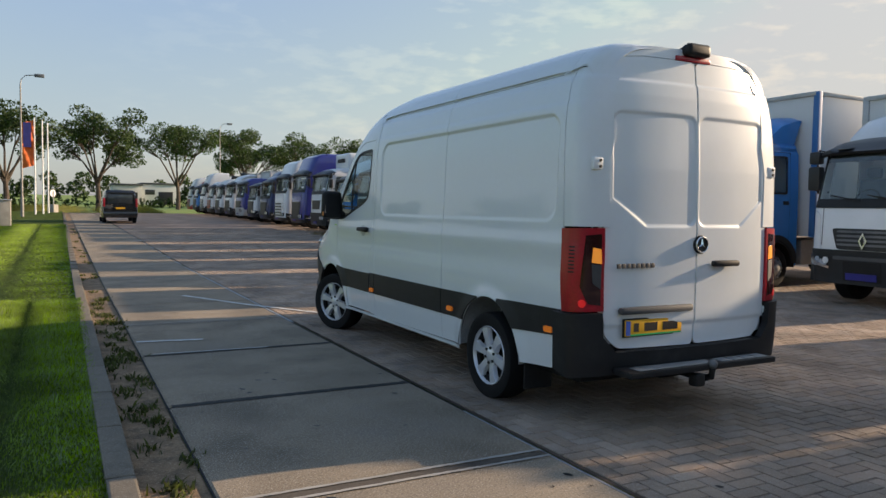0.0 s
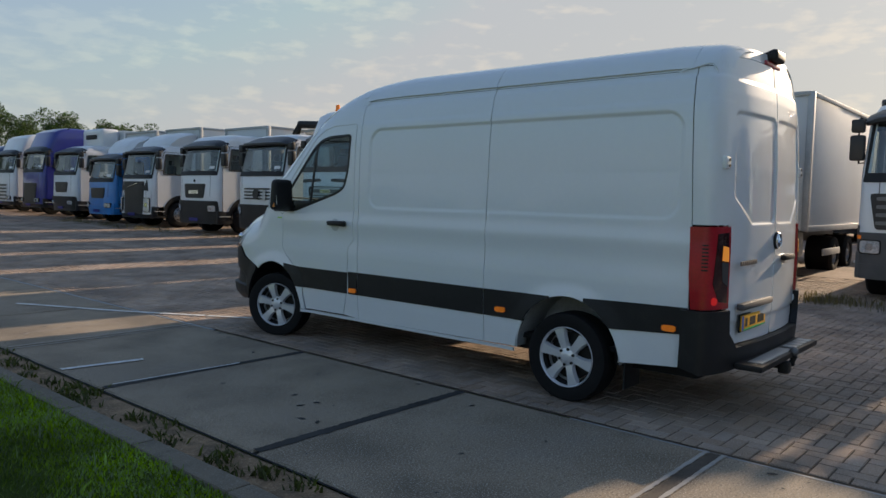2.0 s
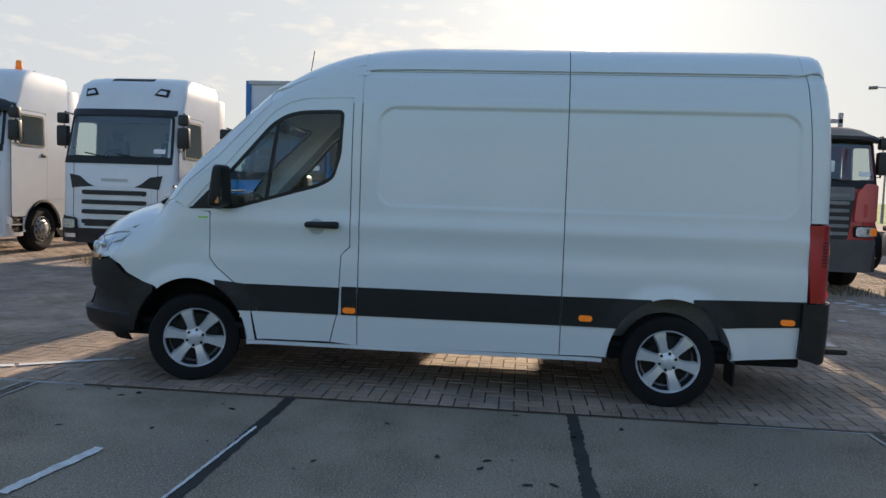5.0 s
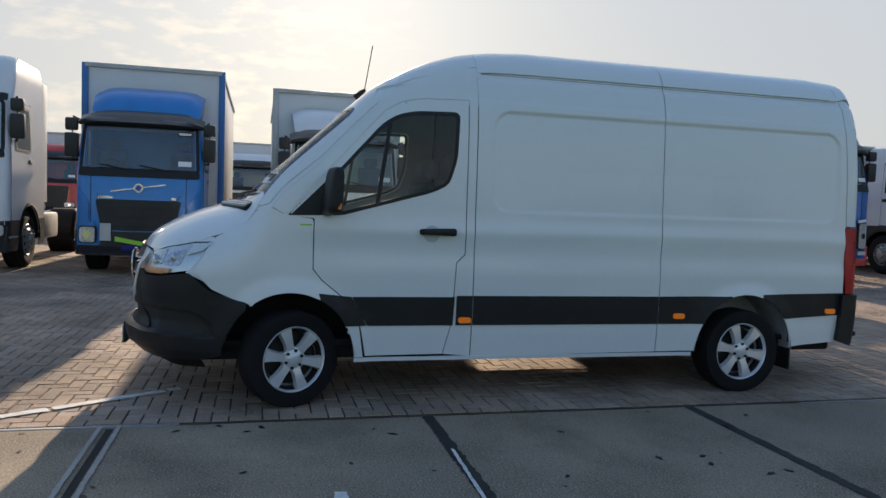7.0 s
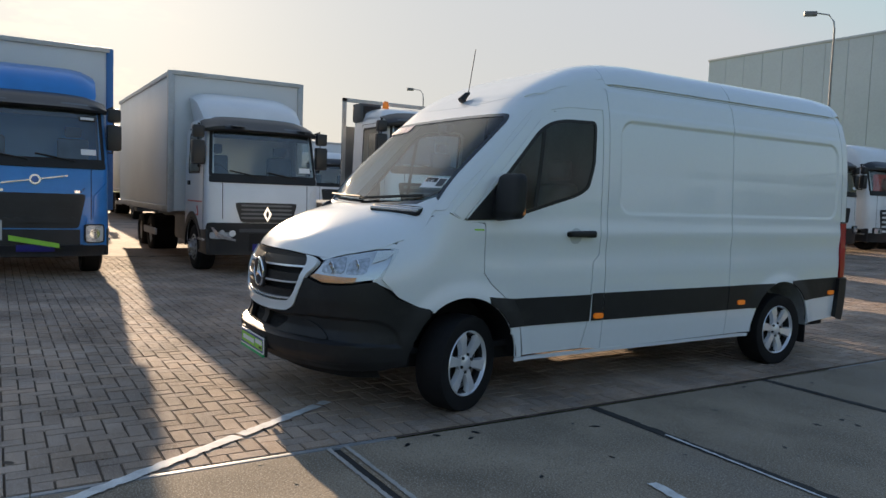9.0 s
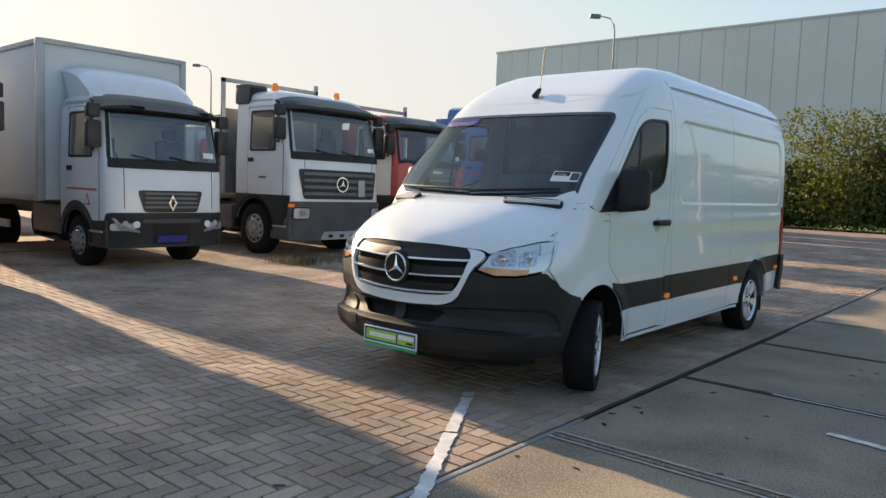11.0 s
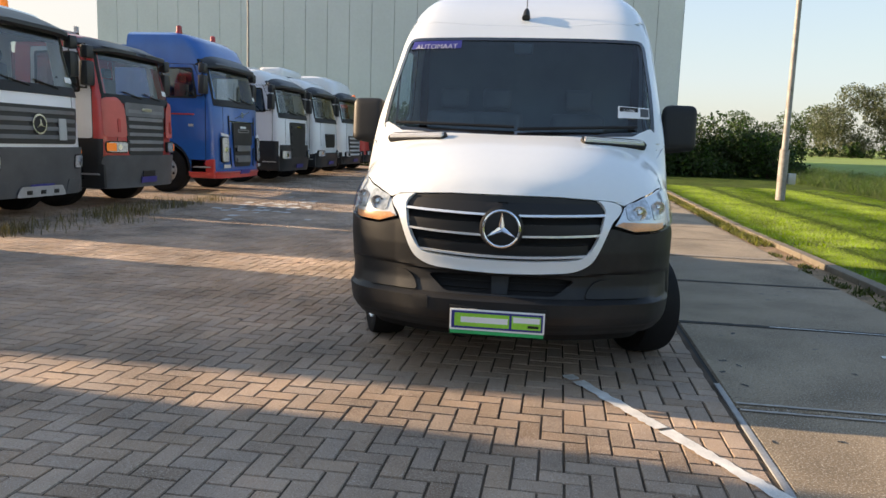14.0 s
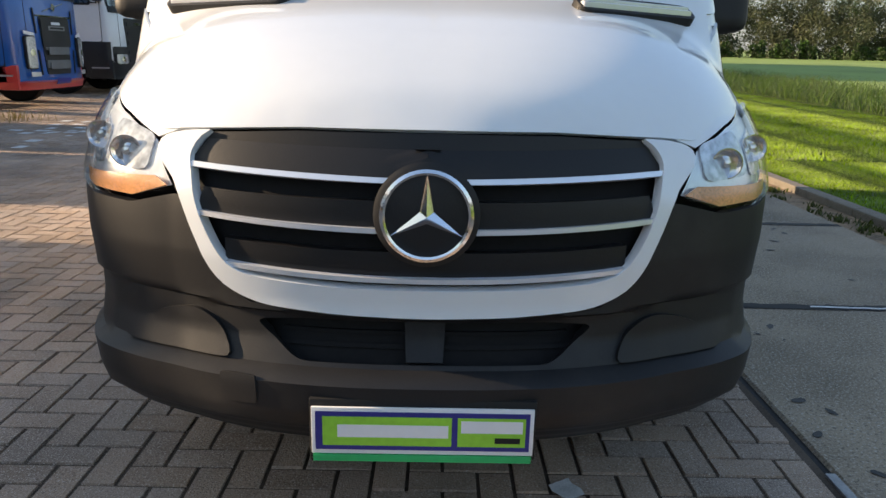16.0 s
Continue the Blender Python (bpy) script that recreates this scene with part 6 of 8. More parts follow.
        arch = bmesh.new()
        pts = [(ax + (r + 0.10) * math.cos(radians(a)), r + (r + 0.12) * math.sin(radians(a))) for a in range(0, 181, 12)]
        q = [[arch.verts.new((u, s * (hw + o), z)) for u, z in pts] for o in (0.025, -0.32)]
        q2 = [arch.verts.new((ax + (u - ax) * 1.07, s * (hw + 0.012), r + (z - r) * 1.07)) for u, z in pts]
        for i in range(len(pts) - 1):
            arch.faces.new((q[0][i], q[0][i + 1], q[1][i + 1], q[1][i]))
            arch.faces.new((q[0][i], q2[i], q2[i + 1], q[0][i + 1]))
        arch.faces.new(q[1])
        part("wheel_arch", arch, "dark", t)
        if cargo == "box" and x < 20:
            guard = [(u, v) for u, v in circle(ax, r, r + 0.24, 48) if v > 0.42]
            part("mudguard", patch([(min(u, depth - 0.01), v) for u, v in guard], flank(s, 0.020), [circle(ax, r, r + 0.09, 40)], 0.03, 0.02, out=out), "t_dark", t)
        part("step_box", box(0.14, 0.72, s * hw - 0.25 * (s > 0), s * hw + 0.25 * (s < 0), 0.36, 0.80, 0.03), sill or low, t)
        part("step_tread", box(0.22, 0.62, s * (hw + 0.012) - 0.02, s * (hw + 0.012) + 0.02, 0.60, 0.63), "galv", t)
        for k in range(2 if cargo != "far" else 1):
            add_wheel(t, length - 2.2 + k * 1.3 if length > 6.5 else length - 1.1, s, s * (hw - 0.0), r, True)
            if length <= 6.5:
                break
        part("chassis_rail", box(0.6, length, s * 0.42 - 0.04, s * 0.42 + 0.04, 0.72, 0.96), "steel", t)
        part("fuel_tank", box(depth + 0.3, depth + 1.5, s * (hw - 0.10) - 0.30 * (s > 0), s * (hw - 0.10) + 0.30 * (s < 0), 0.45, 0.98, 0.08), "galv" if s < 0 else "steel", t)
        if roof_lamps or beacons:
            bz = top + 0.02
            bc = part("beacon", lathe([(0, 0.075), (0.03, 0.075), (0.035, 0.066), (0.15, 0.062), (0.175, 0.04), (0.175, 0)], 16, axis="z", at=(1.15, s * hw * 0.68, bz - 0.02)), lamps_at, t, "small roof beacon")
        if roof_lamps:
            part("roof_lamp", lathe([(0.05, 0.0), (0.05, 0.10), (-0.03, 0.11), (-0.04, 0.0)], 18, at=(0.30 + lean + 0.3 * tall, s * 0.42, wt + 0.30 + 0.2 * tall)), "lampbowl", t)
    # air deflector on the roof
    if deflector:
        h = deflector[1]
        bm = bmesh.new()
        rows = []
        for k, (xx, zz2, ww) in enumerate(((0.55 + lean, top - 0.05, 0.86), (0.62 + lean, top + 0.25 * h, 0.90), (0.95 + lean, top + 0.72 * h, 0.92), (1.35 + lean, top + 0.95 * h, 0.92), (depth, top + h, 0.92))):
            ring = []
            for yy in np.linspace(-1, 1, 11):
                e = abs(yy) ** 6
                ring.append(bm.verts.new((xx + 0.12 * e, yy * ww * hw, zz2 - 0.10 * e)))
            rows.append(ring)
        for q0, q1 in zip(rows, rows[1:]):
            for i in range(10):
                bm.faces.new((q0[i], q0[i + 1], q1[i + 1], q1[i]))
        for i in (0, -1):
            low_v = bm.verts.new((depth, rows[0][i].co.y, top - 0.05))
            bm.faces.new([rw[i] for rw in rows] + [low_v])
        part("air_deflector", bm, deflector[0], t)
    # loads and bodies
    bw = 1.27
    if cargo == "box":
        b = part("box_body", box(depth + 0.15, length + 0.9, -bw, bw, 1.05, box_h, 0.03), box_col, t)
        for s in (-1, 1):
            part("corner_post", box(depth + 0.12, depth + 0.24, s * (bw + 0.005) - 0.06, s * (bw + 0.005) + 0.06, 1.04, box_h + 0.01, 0.015), rear_top or "galv", b)
            part("bottom_rail", box(depth + 0.24, length + 0.9, s * (bw + 0.005) - 0.03, s * (bw + 0.005) + 0.03, 1.02, 1.14, 0.01), "galv", b)
            part("top_rail", box(depth + 0.24, length + 0.9, s * (bw + 0.005) - 0.03, s * (bw + 0.005) + 0.03, box_h - 0.07, box_h + 0.012, 0.01), "galv", b)
            part("side_guard", box(depth + 1.6, length - 2.9, s * bw - 0.02, s * bw + 0.02, 0.50, 0.64, 0.01), "galv", t)
        part("header_rail", box(depth + 0.11, depth + 0.2, -bw, bw, box_h - 0.07, box_h + 0.014, 0.01), "galv", b)
    elif cargo == "reefer":
        part("box_body", box(depth + 0.3, length + 0.9, -bw, bw, 1.05, box_h, 0.03), box_col, t)
        rf = part("cooling_unit", box(depth - 0.55, depth + 0.28, -0.95, 0.95, box_h - 0.95, box_h + 0.05, 0.16, seg=3), "t_white", t)
        part("cooling_grille", box(depth - 0.57, depth - 0.54, -0.55, 0.55, box_h - 0.42, box_h - 0.22, 0.01), "ink", rf)
    elif cargo in ("flat", "crane"):
        part("flat_bed", box(depth + 0.6, length + 0.5, -bw, bw, 1.08, 1.25, 0.02), "steel", t)
        hb = part("head_rack", box(depth + 0.42, depth + 0.48, -bw, -bw + 0.08, 1.2, top + 0.45), "galv", t)
        part("rack_post", box(depth + 0.42, depth + 0.48, bw - 0.08, bw, 1.2, top + 0.32), "galv", hb)
        part("rack_bar", box(depth + 0.42, depth + 0.48, -bw, bw, top + 0.24, top + 0.32), "galv", hb)
        part("rack_panel", box(depth + 0.44, depth + 0.46, -bw, bw, 1.2, top - 0.3), "steel", hb)
        if cargo == "crane":
            cr = part("loader_crane", tube([(depth + 0.3, -0.2, 1.2), (depth + 0.3, -0.2, top + 0.1)], 0.22, 10), "t_grey", t, "folded loader crane behind the cab")
            part("crane_boom", tube([(depth + 0.3, 0.95, top + 0.15), (depth + 0.35, 0.8, top + 0.50), (depth + 0.5, -0.6, top + 0.42), (depth + 2.2, -1.0, top + 0.30)], 0.13, 8), "ink", cr)
            part("crane_arm", tube([(depth + 0.5, 0.6, top + 0.25), (depth + 0.6, -0.9, top + 0.20)], 0.10, 8), "galv", cr)
    else:
        part("rear_fairing", box(depth, depth + 0.45, -hw + 0.06, -hw + 0.10, 1.2, top - 0.3, 0.015), main, t)
        part("rear_fairing", box(depth, depth + 0.45, hw - 0.10, hw - 0.06, 1.2, top - 0.3, 0.015), main, t)
        part("fifth_wheel", box(length - 2.1, length - 1.1, -0.5, 0.5, 0.98, 1.12, 0.05), "ink", t)
    return t, front, flank


def deco(made, rows, s=0):
    """Extra pieces on a truck's front, or on its flank s: name, outline, how proud, material."""
    t, front, flank = made
    for name, poly, off, material in rows:
        m = front(off) if s == 0 else flank(s, off)
        big = max(max(q[0] for q in poly) - min(q[0] for q in poly), max(q[1] for q in poly) - min(q[1] for q in poly))
        part(name, patch(poly, m, (), 0.05 if big > 1.0 else 0.02, 0.012, out=(-1, 0, 0) if s == 0 else (0, s, 0)), material, t)


def mirrored(poly):
    return [(-u, v) for u, v in poly]


lorry_a = truck(10.95, "box_truck", "sky-blue box truck with black visor parked on pavers", hw=1.05, wb=1.84, wt=2.7, top=2.95, depth=1.75, main="t_blue", low="t_dark", grille="t_dark", nbars=3, gz0=0.8, gz1=1.34, ghw=0.66, lamp=(0.83, 0.72, 0.26, 0.26), bump=0.50, cargo="box", box_h=3.95, deflector=("t_blue", 0.55), r=0.42, rear_top="tarp", length=7.6, x=11.55)
lorry_b = truck(7.34, "box_truck", "white box truck with dark visor and bumper", hw=1.03, wb=1.72, wt=2.56, top=2.82, depth=1.75, low="t_dark", nbars=4, gz0=0.93, gz1=1.28, ghw=0.52, bars="t_mid", lamp=(0.80, 0.70, 0.36, 0.12), bump=0.89, cargo="box", box_h=3.7, deflector=("t_white", 0.50), r=0.42, length=7.6, x=11.5)
lorry_c = truck(3.62, "flatbed_truck", "white flatbed truck with grey bumper and beacons", hw=1.20, wb=2.02, wt=2.92, top=3.27, depth=1.9, low="t_grey", grille="t_dark", bars="t_mid", nbars=4, gz0=1.16, gz1=1.74, ghw=0.98, skirt=1.22, lamp=(0.98, 0.88, 0.30, 0.20), bump=1.08, cargo="flat", beacons=True, visor="t_dark", r=0.52, x=11.55)
lorry_d = truck(0.8, "tipper_truck", "red and white truck with grey grille", hw=1.15, wb=1.98, wt=2.78, top=3.05, depth=1.8, main="t_red", side2="t_white", low="t_grey", grille="t_dark", bars="t_slat", nbars=6, gz0=0.95, gz1=1.84, ghw=0.64, skirt=1.24, lamp=(0.90, 1.10, 0.40, 0.17), bump=0.92, cargo="flat", visor="t_dark", r=0.52, sill="t_dark", x=11.45)
lorry_e = truck(-3.15, "tractor_truck", "deep blue tractor truck with red lower bumper", hw=1.22, wb=2.1, wt=2.88, top=3.62, depth=2.25, main="t_navy", low="t_red", grille="t_dark", bars="steel", nbars=3, gz0=0.62, gz1=1.66, ghw=0.50, lamp=(0.92, 1.02, 0.22, 0.55), bump=0.46, beacons=True, r=0.52, sill="t_red", length=6.2, x=11.3, lamps_at="red_lens", skirt=0.50)
lorry_f = truck(-7.3, "tractor_truck", "white truck with black grille and bumper", skirt=1.2, hw=1.2, wb=1.95, wt=2.72, top=3.2, depth=2.0, grille="t_dark", nbars=5, gz0=0.62, gz1=1.75, ghw=0.62, lamp=(0.94, 0.82, 0.36, 0.22), bump=0.72, cargo="box", box_h=3.2, length=8)
truck(-10.4, "box_truck", "white truck with dark bumper", hw=1.15, wb=1.9, wt=2.7, top=3.2, depth=1.9, nbars=3, gz0=1.0, gz1=1.45, ghw=0.5, lamp=(0.88, 0.80, 0.36, 0.18), bump=0.80, cargo="reefer", box_h=3.5)
truck(-13.4, "tractor_truck", "white high-roof truck with slatted grille", hw=1.2, wb=1.95, wt=2.7, top=3.5, depth=2.2, bars="t_white", nbars=5, gz0=0.6, gz1=1.4, ghw=0.7, bump=0.62)
truck(-16.4, "tipper_truck", "red tipper truck with beacons", hw=1.2, wb=1.72, wt=2.55, top=2.95, main="t_red", beacons=True, cargo="flat")
lorry_g = truck(14.2, "tractor_truck", "white high-roof tractor truck with black grille slots", skirt=0.9, hw=1.19, wb=2.06, wt=2.94, top=3.82, depth=2.3, low="t_dark", grille="t_white", bars="t_dark", nbars=4, gz0=0.66, gz1=1.50, ghw=0.74, lamp=(0.98, 0.74, 0.34, 0.18), bump=0.62, r=0.52, visor=None, length=6.2)
deco(lorry_g, [("brow_strip", rect(-1.12, 1.12, 2.94, 3.07, 0.02), 0.022, "t_dark"), ("lower_slot", rect(-0.62, 0.62, 0.70, 0.75), 0.02, "t_dark"), ("roof_hatch", rect(-0.45, 0.45, 3.70, 3.76), 0.02, "ink")])
lorry_h = truck(17.85, "tractor_truck", "white high-roof tractor truck with roof lamps and beacons", hw=1.24, wb=2.22, wt=3.0, top=3.95, depth=2.3, low="t_white", grille="t_dark", bars="steel", nbars=5, gz0=0.62, gz1=1.72, ghw=0.72, lamp=(1.0, 0.62, 0.26, 0.40), bump=0.44, roof_lamps=True, length=6.2, x=11.35)
lorry_i = truck(21.15, "crane_truck", "white truck with a folded loader crane", skirt=1.15, hw=1.17, wb=2.08, wt=2.95, top=3.28, depth=1.9, low="t_dark", grille="t_white", bars="t_dark", nbars=4, gz0=1.2, gz1=1.66, ghw=0.72, lamp=(0.98, 0.92, 0.30, 0.22), bump=1.08, cargo="crane", r=0.52)
lorry_j = truck(24.75, "box_truck", "white truck with black grille and dark bumper", hw=1.2, wb=2.08, wt=2.92, top=3.36, low="t_dark", nbars=2, gz0=1.22, gz1=1.7, ghw=0.62, lamp=(1.0, 0.88, 0.28, 0.20), bump=1.1, cargo="box", box_h=3.75, r=0.52)
lorry_k = truck(29.1, "box_truck", "white truck with large black grille and roof deflector", hw=1.2, wb=1.92, wt=2.8, top=3.1, nbars=6, gz0=0.5, gz1=1.72, ghw=0.75, lamp=(0.98, 0.85, 0.26, 0.5), bump=0.45, cargo="box", box_h=3.85, deflector=("t_white", 0.55))
truck(32.15, "box_truck", "blue truck with white roof deflector", hw=1.12, wb=1.75, wt=2.55, top=2.85, depth=1.7, main="t_blue", low="t_blue", nbars=2, gz0=1.0, gz1=1.42, ghw=0.6, bump=0.7, cargo="box", deflector=("t_white", 0.75), r=0.45, box_h=3.8)
truck(35.7, "reefer_truck", "white truck with cooling unit above the cab", hw=1.2, wb=2.0, wt=2.85, top=3.2, nbars=2, gz0=1.15, gz1=1.6, ghw=0.62, bump=0.95, cargo="reefer", box_h=3.95)
truck(39.3, "tractor_truck", "violet-blue high-roof tractor truck", hw=1.24, wb=2.1, wt=2.95, top=4.1, depth=2.3, main="t_violet", low="t_dark", nbars=5, gz0=0.55, gz1=1.5, ghw=0.75, bump=0.5, length=6.2)
truck(42.9, "tractor_truck", "white high-roof tractor truck with slatted front", hw=1.22, wb=2.05, wt=2.85, top=3.9, depth=2.3, grille="t_white", bars="t_dark", nbars=5, gz0=0.55, gz1=1.45, ghw=0.7, bump=0.5, length=6.2)
truck(46.6, "box_truck", "dark blue truck with black grille", hw=1.2, wb=1.72, wt=2.6, top=3.1, main="t_dkblue", nbars=4, gz0=0.6, gz1=1.4, bump=0.6, cargo="box", deflector=("t_dkblue", 0.4))
truck(50.2, "box_truck", "small white truck with box body", hw=1.05, wb=1.6, wt=2.4, top=2.7, depth=1.7, cargo="box", box_h=3.2)
truck(54.0, "box_truck", "violet-blue truck with silver bumper", hw=1.22, wb=1.75, wt=2.6, top=3.05, main="t_violet", low="t_silver", nbars=3, bump=0.9, cargo="box", box_h=3.6)
truck(58.0, "box_truck", "white truck with black lower front", hw=1.2, wb=1.72, wt=2.6, top=3.05, bump=0.85, cargo="box", box_h=3.5, deflector=("t_white", 0.4))
truck(62.0, "flatbed_truck", "white truck with dark grille", hw=1.2, top=3.1, bump=0.8, cargo="crane")
truck(65.8, "tipper_truck", "dark red truck with brown crane", hw=1.2, top=2.95, main="t_white", bars="t_red", cargo="crane")
truck(69.6, "tractor_truck", "white high-roof tractor truck", hw=1.22, wb=1.8, wt=2.65, top=3.8, depth=2.3, bars="t_white", nbars=5, length=6.2)
truck(73.4, "box_truck", "sky-blue truck with red roof", hw=1.15, main="t_blue", top=2.9, cargo="box", deflector=("t_red", 0.4))
truck(77.2, "tractor_truck", "white and red tractor truck", hw=1.2, main="t_white", low="t_red", bars="t_red", top=3.5, length=6.2)
# a second row behind, glimpsed through the gaps
for yy, col in ((13.0, "t_dkblue"), (9.2, "t_white"), (5.8, "t_grey"), (16.6, "t_red"), (-1.0, "t_white"), (-5.2, "t_red")):
    truck(yy, "box_truck", "truck in the row behind, glimpsed between the others", hw=1.2, main=col, x=27.5, cargo="box", box_h=3.5, length=8)

# badges and fittings that tell the nearest trucks apart
# the front crease's shade is painted as a dark blue strip
deco(lorry_a, [
    ("badge_bar", [(0.45, 1.47), (-0.45, 1.61), (-0.45, 1.632), (0.45, 1.492)], 0.020, "chrome"), ("front_crease", [(-0.62, 1.345), (0.62, 1.345), (0.70, 1.44), (0.68, 1.44), (0.60, 1.36), (-0.60, 1.36), (-0.68, 1.44), (-0.70, 1.44)], 0.012, "t_dkblue"),
    ("badge_ring", circle(0, 1.55, 0.08, 20), 0.026, "chrome"), ("badge_centre", circle(0, 1.55, 0.052, 16), 0.034, "t_navy"),
    ("name_bar", rect(0.42, 0.66, 1.355, 1.395), 0.02, "chrome"), ("name_bar", rect(-0.62, -0.54, 1.355, 1.395), 0.02, "chrome"),
    ("leaning_board", [(0.36, 0.62), (-0.32, 0.50), (-0.32, 0.57), (0.36, 0.70)], 0.13, "lime"), ("grey_sticker", rect(0.44, 0.62, 0.62, 0.92), 0.05, "t_silver"),
    ("lower_grille", rect(-0.62, 0.62, 0.52, 0.78), 0.02, "t_dark"), ("notice", rect(-0.86, -0.62, 2.50, 2.58), 0.03, "ink"), ("notice_bar", rect(-0.84, -0.64, 2.52, 2.56), 0.034, "paper")])
for q in (1, -1):
    k = (lambda p: p) if q > 0 else mirrored
    deco(lorry_a, [("corner_panel", k([(0.82, 0.98), (1.02, 0.98), (1.03, 1.55), (0.90, 1.40), (0.82, 1.30)]), 0.022, "t_blue"), ("lamp_surround", k([(0.66, 0.52), (1.02, 0.52), (1.02, 0.94), (0.72, 0.94)]), 0.03, "t_blue")])
    deco(lorry_b, [("lamp_slash", k([(0.56, 0.60), (0.86, 0.66), (0.97, 0.84), (0.93, 0.84), (0.82, 0.71), (0.56, 0.64)]), 0.09, "chrome"), ("fog_lamp", k(circle(0.62, 0.74, 0.055, 16)), 0.095, "paper"), ("fog_lamp", k(circle(0.79, 0.76, 0.04, 14)), 0.095, "lampbowl"),
                   ("air_slot", k([(0.93, 1.10), (0.97, 1.10), (0.99, 1.42), (0.96, 1.42)]), 0.006, "ink"), ("corner_panel", k([(0.78, 0.92), (1.0, 0.92), (1.0, 1.62), (0.84, 1.50)]), 0.012, "t_white")])
    deco(lorry_c, [("side_marker", k(rect(1.12, 1.19, 1.0, 1.06)), 0.06, "amber"), ("lower_step", k([(0.60, 0.40), (1.16, 0.40), (1.16, 0.60), (0.66, 0.60)]), 0.065, "t_grey")])
    deco(lorry_d, [("wind_deflector", k(rounded([(0.66, 1.28), (1.12, 1.28), (1.13, 1.95), (0.86, 1.98), (0.70, 1.80)], 0.06)), 0.05, "t_salmon"), ("deflector_slot", k(rect(0.84, 0.90, 1.36, 1.60, 0.02)), 0.066, "t_red"), ("turn_lamp", k(rect(0.98, 1.12, 1.03, 1.17)), 0.09, "amber")])
    deco(lorry_e, [("lamp_brow", k([(0.78, 1.30), (1.04, 1.34), (1.04, 1.40), (0.78, 1.36)]), 0.05, "paper"), ("fog_lamp", k(rect(0.78, 1.02, 0.60, 0.68)), 0.09, "lampbowl"), ("panel_shade", k([(0.60, 0.62), (0.64, 0.62), (0.72, 1.80), (0.68, 1.80)]), 0.02, "ink")])
    deco(lorry_g, [("eye_panel", k([(0.42, 1.50), (0.92, 1.46), (0.98, 1.74), (0.74, 1.70), (0.56, 1.56)]), 0.014, "t_dark"), ("roof_marker", k([(0.60, 3.38), (0.88, 3.34), (0.90, 3.50), (0.70, 3.52)]), 0.02, "ink"), ("roof_lamp", k([(0.66, 3.41), (0.84, 3.38), (0.85, 3.45), (0.72, 3.48)]), 0.035, "lampbowl"), ("bumper_lamp", k(rect(0.80, 1.08, 0.46, 0.54)), 0.09, "lampbowl"), ("lamp_housing", k([(0.74, 0.58), (1.14, 0.58), (1.15, 0.90), (0.80, 0.86)]), 0.045, "t_dark")])
    deco(lorry_h, [("stripe", k([(0.04, 1.86), (1.15, 1.82), (1.15, 1.92), (0.3, 1.94)]), 0.006, "t_dark"), ("cheek", k([(0.86, 0.50), (1.16, 0.50), (1.18, 0.95), (1.02, 0.9)]), 0.07, "t_white"), ("chrome_brow", k(rect(0.05, 0.70, 1.42, 1.46)), 0.036, "t_silver")])
    deco(lorry_i, [("yellow_patch", k([(0.98, 1.15), (1.14, 1.3), (1.14, 1.62), (0.98, 1.42)]), 0.01, "yellow_plate")] if q < 0 else [])
    deco(lorry_k, [("lamp_cheek", k([(0.80, 0.50), (1.12, 0.50), (1.14, 1.35), (0.98, 1.35)]), 0.03, "t_white"), ("wedge", k([(0.72, 1.40), (1.02, 1.36), (0.96, 1.78)]), 0.02, "t_dark")])
deco(lorry_b, [("badge", [(0, 1.22), (0.075, 1.08), (0, 0.94), (-0.075, 1.08)], 0.05, "chrome"), ("badge_centre", [(0, 1.15), (0.03, 1.08), (0, 1.01), (-0.03, 1.08)], 0.064, "t_dark"), ("plate_recess", rect(-0.32, 0.32, 0.42, 0.74), 0.058, "ink"), ("bumper_slot", rect(-0.5, 0.5, 0.76, 0.82, 0.02), 0.058, "t_grey")])
deco(lorry_c, [("badge_ring", circle(0, 1.46, 0.155, 28), 0.05, "chrome"), ("badge_field", circle(0, 1.46, 0.125, 24), 0.056, "ink"), ("skid_plate", rounded([(-0.55, 0.36), (0.55, 0.36), (0.46, 0.52), (-0.46, 0.52)], 0.04), 0.09, "galv"), ("grey_sticker", rect(-0.62, -0.44, 1.22, 1.56), 0.05, "t_silver"), ("visor_middle", rect(-0.35, 0.45, 2.95, 3.06), 0.14, "t_silver")]
     + [("badge_star", [(0.018 * math.cos(a + 1.57) , 1.46 + 0.018 * math.sin(a + 1.57)), (0.14 * math.cos(a), 1.46 + 0.14 * math.sin(a)), (0.018 * math.cos(a - 1.57), 1.46 + 0.018 * math.sin(a - 1.57))], 0.066, "chrome") for a in (1.5708, 3.665, 5.7596)]
     + [("skid_slot", rect(v - 0.05, v + 0.05, 0.40, 0.46), 0.105, "ink") for v in (-0.3, 0.0, 0.3)])
deco(lorry_d, [("grille_top", rect(-0.66, 0.66, 1.66, 1.90, 0.03), 0.03, "t_mid"), ("name_bar", rect(-0.17, 0.17, 1.76, 1.82), 0.045, "chrome"), ("plate_recess", rect(-0.2, 0.2, 0.52, 0.66), 0.075, "ink")])
deco(lorry_e, [("badge_bar", [(0.40, 1.74), (-0.40, 1.92), (-0.40, 1.94), (0.40, 1.76)], 0.016, "chrome"), ("badge_ring", circle(0, 1.84, 0.07, 18), 0.024, "chrome"), ("mesh", rect(-0.38, 0.38, 0.98, 1.12, 0.03), 0.06, "steel"), ("mesh", rect(-0.38, 0.38, 0.72, 0.84, 0.03), 0.06, "steel"), ("name_bar", rect(-0.16, 0.16, 1.52, 1.57), 0.04, "paper")])
